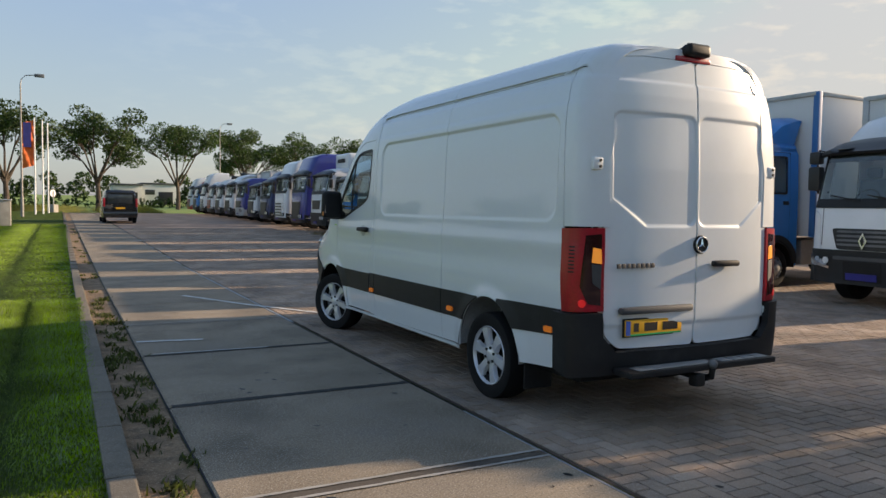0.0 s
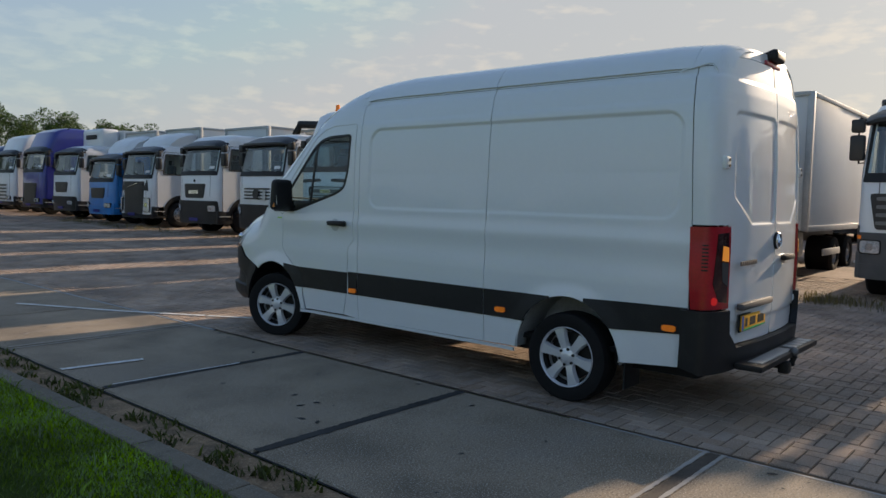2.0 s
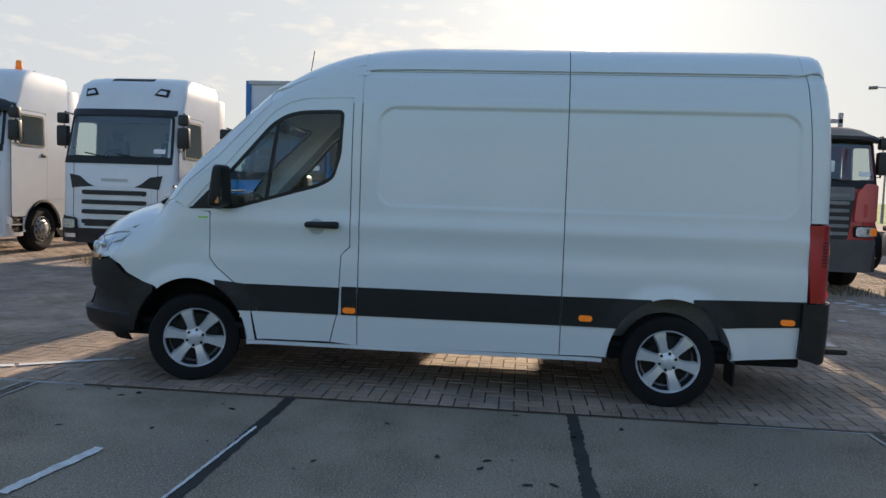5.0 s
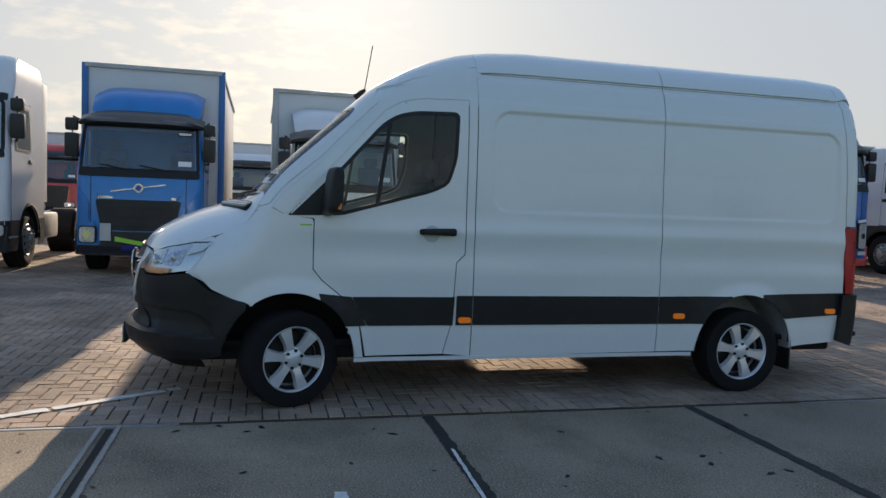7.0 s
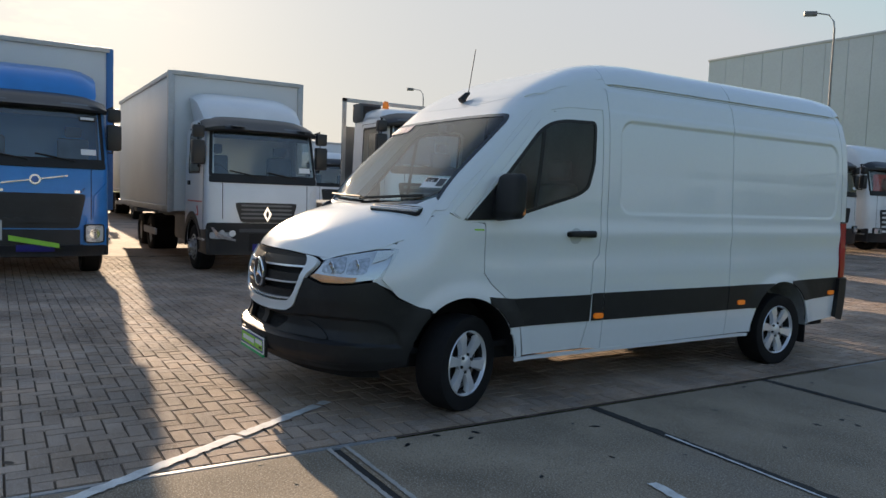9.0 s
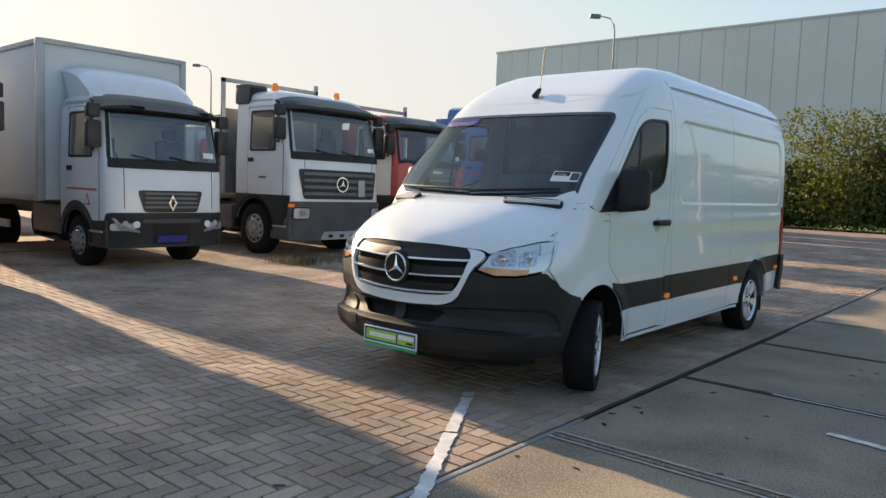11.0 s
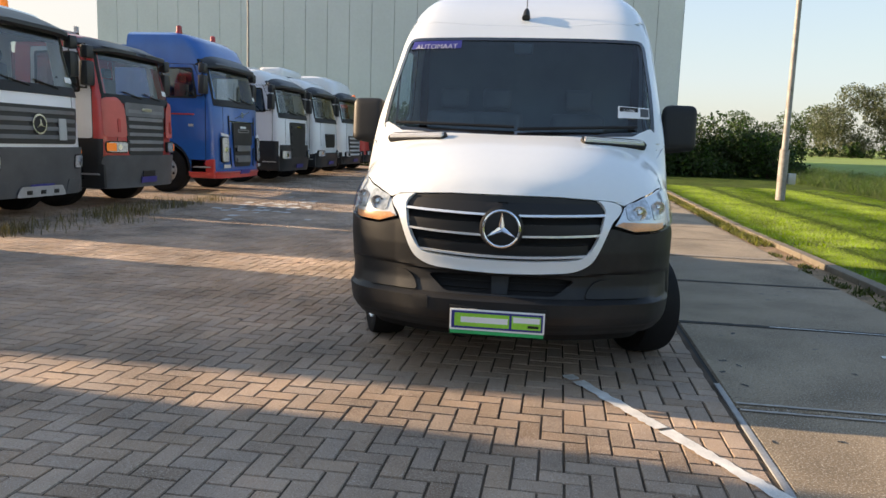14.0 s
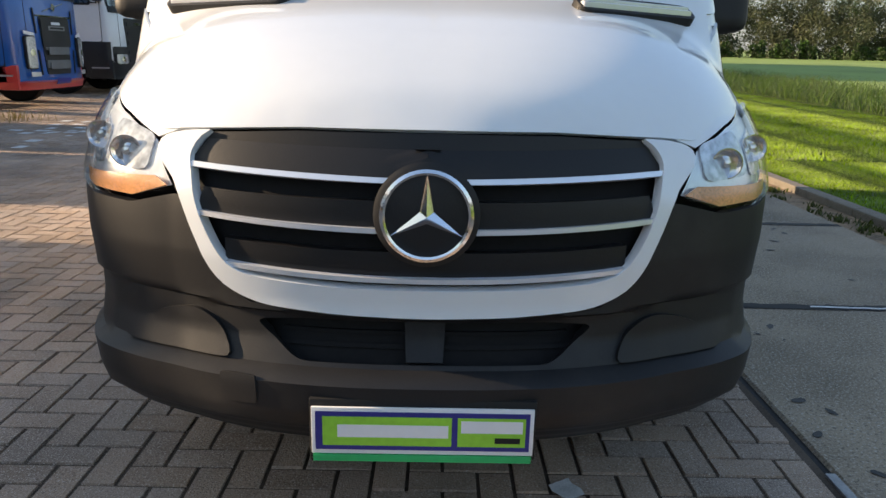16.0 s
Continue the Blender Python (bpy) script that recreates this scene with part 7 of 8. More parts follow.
deco(lorry_e, [("grille_frame", rect(-0.52, 0.52, 1.12, 1.62, 0.04), 0.036, "t_dark"), ("grille_slot", rect(-0.30, 0.30, 1.42, 1.50, 0.02), 0.05, "t_slat"), ("grille_slot", rect(-0.24, 0.24, 1.445, 1.475), 0.056, "ink"), ("chrome_line", rect(-0.66, 0.66, 1.66, 1.685), 0.03, "chrome")])
deco(lorry_f, [("lower_front", rect(-1.14, 1.14, 0.62, 1.10, 0.03), 0.016, "t_dark"), ("name_bar", rect(-0.2, 0.2, 1.60, 1.66), 0.05, "chrome")])
deco(lorry_g, [("name_bar", rect(-0.28, 0.28, 1.60, 1.66), 0.008, "t_silver"), ("badge", circle(-0.62, 1.36, 0.045, 14), 0.03, "ink"), ("grey_sticker", rect(-0.72, -0.54, 0.62, 0.86), 0.05, "t_grey")])
deco(lorry_h, [("name_bar", rect(-0.22, 0.22, 1.54, 1.64), 0.04, "chrome"), ("grille_top", rect(-0.64, 0.64, 1.48, 1.70, 0.03), 0.03, "t_silver")])
deco(lorry_i, [("badge_ring", circle(0, 1.44, 0.15, 24), 0.06, "t_dark"), ("grey_sticker", rect(-0.50, -0.36, 1.25, 1.55), 0.06, "t_silver")])
deco(lorry_j, [("name_bar", rect(-0.30, 0.30, 1.36, 1.48), 0.05, "chrome"), ("badge", circle(0, 1.80, 0.05, 14), 0.02, "ink")])
deco(lorry_k, [("badge_bar", [(0.35, 1.50), (-0.35, 1.64), (-0.35, 1.66), (0.35, 1.52)], 0.05, "chrome")])

# lettering too small to read, marks on the doors
for made, rows in ((lorry_c, [("model_bar", rect(0.86, 1.10, 1.54, 1.575), 0.026, "t_mid")]), (lorry_b, [("warning_mark", [(0.62, 1.02), (0.80, 1.02), (0.71, 1.20)], 0.026, "t_salmon"), ("warning_centre", [(0.66, 1.045), (0.76, 1.045), (0.71, 1.145)], 0.030, "paper"), ("side_stripe", rect(0.40, 1.44, 1.26, 1.285), 0.024, "t_salmon")]), (lorry_e, [("side_script", rect(0.60, 1.30, 1.78, 1.81), 0.026, "t_red"), ("side_badge", rect(0.62, 0.74, 1.52, 1.58), 0.026, "t_silver")])):
    for side in (-1, 1):
        deco(made, rows, side)
part("air_intake", box(1.52, 1.95, 0.72, 1.22, 3.02, 3.42, 0.05), "t_grey", lorry_c[0])
part("intake_mouth", box(1.505, 1.53, 0.78, 1.16, 3.08, 3.36, 0.02), "ink", lorry_c[0])
# lashing net on the flatbed's rack
net = bmesh.new()
for yy in np.arange(-1.2, -0.35, 0.09):
    tube([(13.98, 4.07 + yy, 2.35), (13.98, 4.07 + yy, 3.5)], 0.006, 4, bm=net)
for zz in np.arange(2.4, 3.5, 0.09):
    tube([(13.98, 2.87, zz), (13.98, 3.72, zz)], 0.006, 4, bm=net)
for v in net.verts:
    v.co -= Vector((11.55, 4.07, 0))
part("rack_mesh", net, "galv", lorry_c[0])

# ---- surroundings ----
def leaf_cloud(blobs, n, size, seed, flat=0.6):
    """Small leaf faces scattered through a set of ellipsoids, thicker towards their skins."""
    rs = np.random.RandomState(seed)
    b = np.array(blobs, float)
    vol = (b[:, 3] * b[:, 4] * b[:, 5]) ** 0.75
    k = rs.choice(len(b), n, p=vol / vol.sum())
    d = rs.normal(size=(n, 3))
    d /= np.linalg.norm(d, axis=1)[:, None]
    rad = rs.uniform(0.25, 1.0, n) ** 0.45
    c = b[k, :3] + d * b[k, 3:6] * rad[:, None]
    a = rs.normal(size=(n, 3))
    a /= np.linalg.norm(a, axis=1)[:, None]
    e = np.cross(a, rs.normal(size=(n, 3)))
    e /= np.linalg.norm(e, axis=1)[:, None] + 1e-9
    s = size * rs.uniform(0.6, 1.4, n)[:, None]
    v = np.stack([c - a * s, c + e * s * flat, c + a * s, c - e * s * flat], 1).reshape(-1, 3)
    f = np.arange(4 * n).reshape(-1, 4)
    return v.tolist(), f.tolist()


def broad_tree(x, y, h, seed, label, spread=1.0, n=5200, leaf="leaf", size=0.17):
    """Street tree: forked trunk, limbs, a loose crown of leaf clumps."""
    t = thing("tree", x, y, gz(x, y) - 0.1, label, "tree", "row of trees")
    rs = random.Random(seed)
    bm = tube([(0, 0, 0), (0.06, 0.05, h * 0.14), (-0.04, 0.1, h * 0.30)], 0.30, 9, r1=0.20)
    blobs = []
    k = 7
    for i in range(k):
        a = 2 * math.pi * (i + rs.uniform(-0.3, 0.3)) / k
        reach = h * rs.uniform(0.22, 0.40) * spread
        zt = h * rs.uniform(0.60, 0.90)
        mid = (reach * 0.45 * math.cos(a), reach * 0.45 * math.sin(a), h * 0.30 + (zt - h * 0.30) * 0.55)
        end = (reach * math.cos(a), reach * math.sin(a), zt)
        tube([(-0.04, 0.1, h * rs.uniform(0.22, 0.32)), mid, end], 0.13, 6, bm, 0.03)
        for j in range(6):
            q = rs.uniform(0.5, 1.15)
            c = [mid[m] + (end[m] - mid[m]) * q + rs.uniform(-1, 1) * h * 0.085 for m in range(3)]
            tube([mid, c], 0.05, 4, bm, 0.015)
            rr = h * rs.uniform(0.055, 0.105)
            blobs.append((*c, rr * 1.25, rr * 1.25, rr * 0.8))
    for j in range(9):
        a, q = rs.uniform(0, 6.28), rs.uniform(0, 0.22)
        rr = h * rs.uniform(0.07, 0.12)
        blobs.append((h * q * math.cos(a), h * q * math.sin(a), h * rs.uniform(0.72, 0.95), rr * 1.3, rr * 1.3, rr * 0.8))
    part("trunk", bm, "bark", t)
    v, f = leaf_cloud(blobs, n, size, seed)
    soup("crown", v, f, leaf, t, kind="")
    return t


def bush(name, x, y, w, d, h, seed, leaf, label, n=4000, size=0.12, category="bush", group=""):
    t = thing(name, x, y, gz(x, y) - 0.1, label, category, group)
    rs = random.Random(seed)
    blobs = []
    for i in range(16):
        px, py = rs.uniform(-w / 2, w / 2), rs.uniform(-d / 2, d / 2)
        r = h * rs.uniform(0.16, 0.30)
        blobs.append((px, py, rs.uniform(0.12, 0.80) * h, r * 1.2, r * 1.1, r))
    for i in range(6):
        blobs.append((rs.uniform(-w / 2, w / 2), rs.uniform(-d / 2, d / 2), h * 0.2, h * 0.3, h * 0.3, h * 0.22))
    bm = tube([(0, 0, 0), (0.05, 0, h * 0.4)], 0.09, 6, r1=0.05)
    for i in range(6):
        tube([(0.0, 0, h * 0.15), (rs.uniform(-w / 3, w / 3), rs.uniform(-d / 3, d / 3), h * rs.uniform(0.5, 0.8))], 0.04, 5, bm, 0.015)
    part("stem", bm, "bark", t)
    v, f = leaf_cloud(blobs, n, size, seed)
    soup("foliage", v, f, leaf, t, kind="")
    return t


# warehouse with ribbed steel cladding
WX0, WX1, WY, WZ = -3.1, 35.0, -33.0, 11.9
hall = thing("warehouse", (WX0 + WX1) / 2, WY, 0.3, "large flat-roofed warehouse clad in pale grey steel panels", "building")
HC = (WX0 + WX1) / 2
nb = 26
pw = (WX1 - WX0) / nb
panel = box(0.012, pw - 0.012, -0.06, 0.0, 0, WZ - 0.25, 0.008)
panel_mesh = mesh_of(panel, "cladding_panel", "cladding")
for i in range(nb):
    p = new("cladding_panel", panel_mesh)
    p.parent = hall
    p.matrix_basis = Matrix.Translation((WX0 - HC + i * pw, 0.06, 0))
for j in range(26):
    p = new("cladding_panel", panel_mesh)
    p.parent = hall
    p.matrix_basis = pose(WX0 - HC, -j * pw, 0, 0, 0, -90)
part("wall", box(WX0 - HC + 0.02, WX1 - HC - 0.02, -40, -0.01, -0.4, WZ - 0.3), "steel", hall)
part("roof_edge", box(WX0 - HC - 0.05, WX1 - HC + 0.05, -40, 0.10, WZ - 0.27, WZ - 0.10, 0.02), "t_silver", hall)

# street lamps
def street_lamp(x, y, h, arm_yaw, label, r0=0.10, arm=1.3):
    t = thing("street_lamp", x, y, gz(x, y) + 0.05, label, "street lamp", "street lamps", rz=arm_yaw)
    part("pole", tube([(0, 0, 0), (0, 0, h * 0.15), (0, 0, h * 0.93)], r0, 12, r1=r0 * 0.45), "pole_steel", t)
    part("base_sleeve", tube([(0, 0, 0), (0, 0, 1.4)], r0 * 1.08, 12), "pole_steel", t)
    part("arm", tube([(0, 0, h * 0.92), (0.05, 0, h * 0.96), (0.3, 0, h * 0.99), (arm * 0.7, 0, h * 1.0)], r0 * 0.45, 8, r1=r0 * 0.35), "galv", t)
    hd = box(arm * 0.65, arm * 1.12, -0.12, 0.12, h * 0.985, h * 1.0 + 0.08, 0.05)
    part("lamp_head", hd, "steel", t)
    return t


L0 = street_lamp(-2.45, -7.9, 10.5, 0, "galvanised street lamp pole on the grass verge", r0=0.12)
part("junction_box", box(-0.34, -0.14, -0.1, 0.1, 0.45, 0.75, 0.02), "galv", L0)
street_lamp(20.4, -24.2, 10.9, 45, "tall street lamp before the warehouse")
street_lamp(-2.3, 58, 9.7, 0, "tall street lamp on the verge near flagpoles")
street_lamp(17.5, 93, 10.6, 0, "street lamp far off among trees")
street_lamp(54.6, -20.3, 10.0, 58, "street lamp behind the trucks")

# end of the lane: round sign, concrete blocks, bar
for (sx, sy, lbl) in ((2.25, LOT_Y0 + 0.6, "round white sign on a short post in a concrete block"), (-0.5, 72.5, "round white sign in a block at the lane end")):
    sg = thing("round_sign", sx, sy, gz(sx, sy), lbl, "sign", rz=48)
    part("concrete_foot", box(-0.27, 0.27, -0.27, 0.27, -0.1, 0.72, 0.04), "block", sg)
    part("post", tube([(0, 0, 0.7), (0, 0, 1.9)], 0.04, 8), "galv", sg)
    part("disc", lathe([(0.0, 0.0), (0.0, 0.31), (0.02, 0.33), (0.04, 0.31), (0.04, 0)], 28, axis="y", at=(0, 0.04, 1.68)), "paper", sg)
bl = thing("bollard", 0.62, LOT_Y0 + 0.6, gz(0, LOT_Y0), "reddish bollard set in a concrete block", "bollard")
part("concrete_foot", box(-0.33, 0.33, -0.3, 0.3, -0.1, 0.68, 0.05), "block", bl)
part("post", lathe([(0.68, 0.14), (1.25, 0.14), (1.30, 0.10), (1.30, 0)], 16, axis="z"), "t_salmon", bl)
brr = thing("barrier", 1.47, LOT_Y0 + 0.6, gz(1, LOT_Y0), "low yellowish concrete barrier between two blocks", "barrier")
part("bar", box(-0.5, 0.5, -0.2, 0.2, -0.05, 0.60, 0.05), "block", brr)
for k in range(9):
    part("rib", box(-0.46 + 0.105 * k, -0.42 + 0.105 * k, 0.19, 0.225, 0.02, 0.52, 0.008), "block", brr)
part("cap", box(-0.52, 0.52, -0.22, 0.22, 0.585, 0.63, 0.015), "t_salmon", brr)
kb = sheet("end_kerb", LANE_X, 60, LOT_Y0 - 0.25, LOT_Y0, 30, 1, 0.10, "kerb", "pale concrete kerb along the end of the lot", "kerb")

# hedge and shrubs before the warehouse
rs = random.Random(5)
for i, hx in enumerate(np.arange(-6.0, 5.0, 1.7)):
    bush("hedge_bush", float(hx), -22.8 + rs.uniform(-0.4, 0.4), 2.6, 2.2, 2.9 + rs.uniform(-0.3, 0.5) - (0.8 if hx < -4 else 0), 50 + i, "leaf_hedge", "dense dark green hedge bush before the warehouse", 6000, 0.075, group="hedge")
for i, (hx, hh, lf) in enumerate(((5.2, 4.3, "leaf_hedge"), (7.5, 5.6, "leaf_yellow"), (8.8, 5.9, "leaf_yellow"), (11.0, 3.4, "leaf_hedge"), (13.2, 3.1, "leaf_hedge"), (15.6, 3.3, "leaf"), (18.5, 3.6, "leaf_hedge"), (21.5, 3.8, "leaf"), (25, 4.0, "leaf_hedge"), (29, 3.8, "leaf"), (32.5, 3.8, "leaf_hedge"))):
    bush("shrub", hx, -23.6 + rs.uniform(-0.5, 0.5), 3.0, 2.6, hh, 70 + i, lf, "tall shrub with " + ("yellowing" if lf == "leaf_yellow" else "green") + " leaves before the warehouse", 8500, 0.085, group="shrubs")

# row of street trees to the north
for i, (tx, ty, th) in enumerate(((-13, 74, 10.4), (-4.5, 80, 10.6), (3.6, 86, 10.6), (13.4, 99, 11.3), (23.8, 106, 11.2), (32.0, 108, 11.2), (43, 115, 11.3), (54, 121, 11.4), (66, 126, 11.5), (30, 140, 11), (80, 132, 11.5))):
    broad_tree(tx, ty, th, 20 + i, "broad green street tree with a forked trunk", spread=1.15, n=9000, size=0.13)

# far belt of trees, hedges and houses
def belt(name, pts, h, seed, leaf, label, n, size):
    rs = random.Random(seed)
    blobs = []
    for (x0, y0), (x1, y1) in zip(pts, pts[1:]):
        m = max(3, int(math.hypot(x1 - x0, y1 - y0) / (h * 0.45)))
        for i in range(m):
            q = (i + rs.random()) / m
            x, y = x0 + (x1 - x0) * q, y0 + (y1 - y0) * q
            hh = h * rs.uniform(0.45, 1.05)
            for j in range(3):
                r = hh * rs.uniform(0.18, 0.30)
                blobs.append((x + rs.uniform(-1, 1) * h * 0.2, y + rs.uniform(-1, 1) * h * 0.2, gz(x, y) + hh * (0.14 + 0.30 * j), r * 1.2, r * 1.2, r))
    v, f = leaf_cloud(blobs, n, size, seed)
    return soup(name, v, f, leaf, None, label, "trees", "stuff")


def polar(a, r, ox=3.9, oy=13.2):
    return ox + r * math.cos(radians(a)), oy + r * math.sin(radians(a))


belt("willow_belt", [polar(a, 150) for a in (251.5, 249, 246, 243, 240, 236)], 14.5, 1, "leaf_pale", "pale grey-green willows across the meadow", 70000, 0.17)
belt("dark_trees", [polar(a, 165) for a in (243, 239, 232, 225)], 14.0, 2, "leaf", "dark green trees beside the willows", 30000, 0.18)
belt("far_trees", [polar(a, 170) for a in (258, 256, 253.5, 251.5)], 9.5, 3, "leaf", "small group of green trees across the meadow", 12000, 0.2)
belt("far_trees", [polar(a, 150) for a in (269, 265, 261)], 9.0, 4, "leaf", "green trees beyond the hedge", 7000, 0.28)
belt("low_hedge", [polar(a, 140) for a in (272, 262, 252, 244, 236, 226)], 3.2, 5, "leaf_hedge", "low dark hedge along the meadow", 16000, 0.25)
belt("west_trees", [(-70, -50), (-74, -10), (-78, 30), (-72, 70), (-60, 110)], 9.5, 8, "leaf", "row of trees across the western meadow", 16000, 0.3)
belt("northwest_trees", [(-38, 150), (-62, 152), (-88, 140), (-112, 112), (-130, 80)], 8.5, 9, "leaf", "row of trees across the northern meadow", 22000, 0.3)
belt("north_woods", [(-120, 300), (-60, 300), (0, 310), (60, 320), (140, 330)], 10.5, 6, "leaf", "distant row of dark trees", 16000, 0.6)
belt("north_hedge", [(-40, 96), (-10, 98), (20, 120), (60, 135)], 1.5, 7, "leaf_hedge", "low hedge beyond the road", 9000, 0.16)

for bx, by, w, hgt, col, lbl in ((11.3, 150, 5.0, 3.6, "plaster", "low white building with a dark door far off"), (17.3, 152, 6.6, 3.9, "box_white", "low grey industrial building far off")):
    hb = thing("far_building", bx, by, gz(bx, by) - 0.2, lbl, "building", "far buildings")
    part("wall", box(-w / 2, w / 2, 0, 9, 0, hgt, 0.03), col, hb)
    part("roof", box(-w / 2 - 0.2, w / 2 + 0.2, -0.2, 9.2, hgt, hgt + 0.35, 0.03), "t_grey", hb)
    part("door", box(-w * 0.05, w * 0.35, -0.06, 0.04, 0, hgt * 0.65, 0.02), "t_dark", hb)
    part("window", box(-w * 0.42, -w * 0.15, -0.06, 0.04, hgt * 0.5, hgt * 0.75, 0.02), "truck_glass", hb)

# flags and utility cabinet
for k, (fx, fy) in enumerate(((-1.7, 65.5), (-1.2, 67.5), (-0.85, 69.5))):
    fl = thing("flagpole", fx, fy, gz(fx, fy), "white flagpole" + (" beside another on the verge" if k else " with an orange and blue banner"), "flag", "flagpoles")
    part("pole", tube([(0, 0, 0), (0, 0, 7.5)], 0.07, 8, r1=0.05), "paper", fl)
    if k:
        continue
    bm = bmesh.new()
    ring = []
    for i in range(13):
        z = 7.3 - 3.5 * i / 12
        ring.append([bm.verts.new((-0.05 - 0.85 * j / 5, 0.12 * math.sin(j * 1.4 + i * 0.7), z - 0.05 * j)) for j in range(6)])
    for q0, q1 in zip(ring, ring[1:]):
        for j in range(5):
            bm.faces.new((q0[j], q0[j + 1], q1[j + 1], q1[j]))
    bn = part("banner", bm, "orange", fl)
    part("banner_field", box(-0.75, -0.22, -0.15, -0.14, 5.2, 7.1), "flag_blue", bn)
cbn = thing("utility_cabinet", -2.75, 42, gz(-2.75, 42) + 0.05, "grey weathered utility cabinet on the grass", "cabinet")
part("body", box(-0.6, 0.6, -0.25, 0.25, 0, 1.25, 0.03), "block", cbn)
part("lid", box(-0.64, 0.64, -0.29, 0.29, 1.25, 1.31, 0.015), "t_silver", cbn)

# dark van at the far end of the lane
dv = thing("parked_van", 3.15, 49.5, gz(3.15, 49.5), "black mid-size van parked with its rear towards the lot", "van")
bm = bmesh.new()
rows = []
for yy, w, z1 in ((-2.45, 0.90, 1.80), (-2.3, 0.95, 1.93), (0.3, 0.97, 1.95), (1.1, 0.95, 1.80), (1.9, 0.95, 1.15), (2.45, 0.85, 0.95)):
    rows.append([bm.verts.new(p) for p in ((-w, yy, 0.32), (-w, yy, z1 * 0.52), (-w * 0.84, yy, z1 - 0.06), (-w * 0.7, yy, z1), (w * 0.7, yy, z1), (w * 0.84, yy, z1 - 0.06), (w, yy, z1 * 0.52), (w, yy, 0.32))])
for q0, q1 in zip(rows, rows[1:]):
    for i in range(8):
        bm.faces.new((q0[i], q0[(i + 1) % 8], q1[(i + 1) % 8], q1[i]))
bm.faces.new(rows[0])
bm.faces.new(rows[-1])
bmesh.ops.recalc_face_normals(bm, faces=bm.faces[:])
part("body", bm, "blackcar", dv)
part("rear_window", box(-0.66, 0.66, -2.47, -2.44, 1.15, 1.68, 0.02), "truck_glass", dv)
part("number_plate", box(-0.26, 0.26, -2.48, -2.45, 0.82, 0.93), "yellow_plate", dv)
part("rear_bumper", box(-0.93, 0.93, -2.53, -2.40, 0.36, 0.66, 0.04), "blackcar", dv)
for s in (-1, 1):
    part("tail_lamp", box(s * 0.88 - 0.06, s * 0.88 + 0.06, -2.47, -2.35, 0.95, 1.45, 0.02), "red_lens", dv)
    part("mirror", box(s * 1.08 - 0.09, s * 1.08 + 0.09, 0.95, 1.05, 1.15, 1.35, 0.03), "ink", dv)
    for yy in (-1.5, 1.6):
        w = new("wheel", WHEEL_FRONT[0])
        w.parent = dv
        w.matrix_basis = pose(s * 0.93, yy, 0.33, 0, 0, 90 * s) @ Matrix.Diagonal((0.66, 0.66, 0.66, 1))

# ---- lane slabs, kerb, paint ----
lane = tagged(new("concrete_lane"), "lane of large square concrete slabs with tar joints", "pavement", "", "structure")
y = 3.66 - 12 * 2.033
k = 0
while y < LOT_Y1:
    for x0, x1 in ((LANE_X + 0.012, EDGE_X - 0.03),):
        bm = bmesh.new()
        a, b = y + 0.022, y + 2.033 - 0.022
        if b > LOT_Y1 or a < LOT_Y0:
            break
        cx, cyy = (x0 + x1) / 2, (a + b) / 2
        z0 = gz(cx, cyy)
        low = [bm.verts.new((p - cx, q - cyy, gz(p, q) - z0 - 0.012)) for p, q in ((x0, a), (x1, a), (x1, b), (x0, b))]
        e = 0.012
        top = [bm.verts.new((p - cx, q - cyy, gz(p, q) - z0)) for p, q in ((x0 + e, a + e), (x1 - e, a + e), (x1 - e, b - e), (x0 + e, b - e))]
        bm.faces.new(top)
        for i in range(4):
            bm.faces.new((low[i], low[(i + 1) % 4], top[(i + 1) % 4], top[i]))
        sl = part("slab", bm, "concrete", lane, smooth=False)
        sl.matrix_basis = Matrix.Translation((cx, cyy, z0))
    y += 2.033
kerb = tagged(new("kerb"), "weathered concrete kerb stones between grass and dirt gutter", "kerb", "", "structure")
ks = mesh_of(box(-0.075, 0.075, -0.496, 0.496, -0.2, 0.048, 0.015), "kerb_stone", "kerb")
for i in range(int(LOT_Y1 - LOT_Y0) - 1):
    yy = LOT_Y0 + 0.7 + i
    o = new("kerb_stone", ks)
    o.parent = kerb
    o.matrix_basis = pose(KERB_X - 0.03, yy, gz(0.3, yy), random.uniform(-0.3, 0.3), random.uniform(-1.5, 1.5), random.uniform(-0.4, 0.4))


def stripe(pts, w, label, seed, paint="roadpaint"):
    """A worn painted line along a polyline, with ragged edges."""
    rs = random.Random(seed)
    vs, fs = [], []
    L = [Vector((*p, 0)) for p in pts]
    n = 0
    for a, b in zip(L, L[1:]):
        m = max(2, int((b - a).length / 0.03))
        d = (b - a).normalized()
        nn = Vector((-d.y, d.x, 0))
        for i in range(m + 1):
            p = a.lerp(b, i / m)
            for s in (-1, 1):
                q = p + nn * s * (w / 2 + rs.uniform(-0.14, 0.07) * min(w, 0.09))
                vs.append((q.x, q.y, gz(q.x, q.y) + (0.004 if paint in ("asphalt_joint", "seam") else 0.008)))
            if i and rs.random() > 0.012:
                fs.append((n + 2 * i - 2, n + 2 * i, n + 2 * i + 1, n + 2 * i - 1))
        n += 2 * (m + 1)
    return soup("painted_line" if paint == "roadpaint" else "joint_edging", vs, fs, paint, None, label, "road marking", "structure")


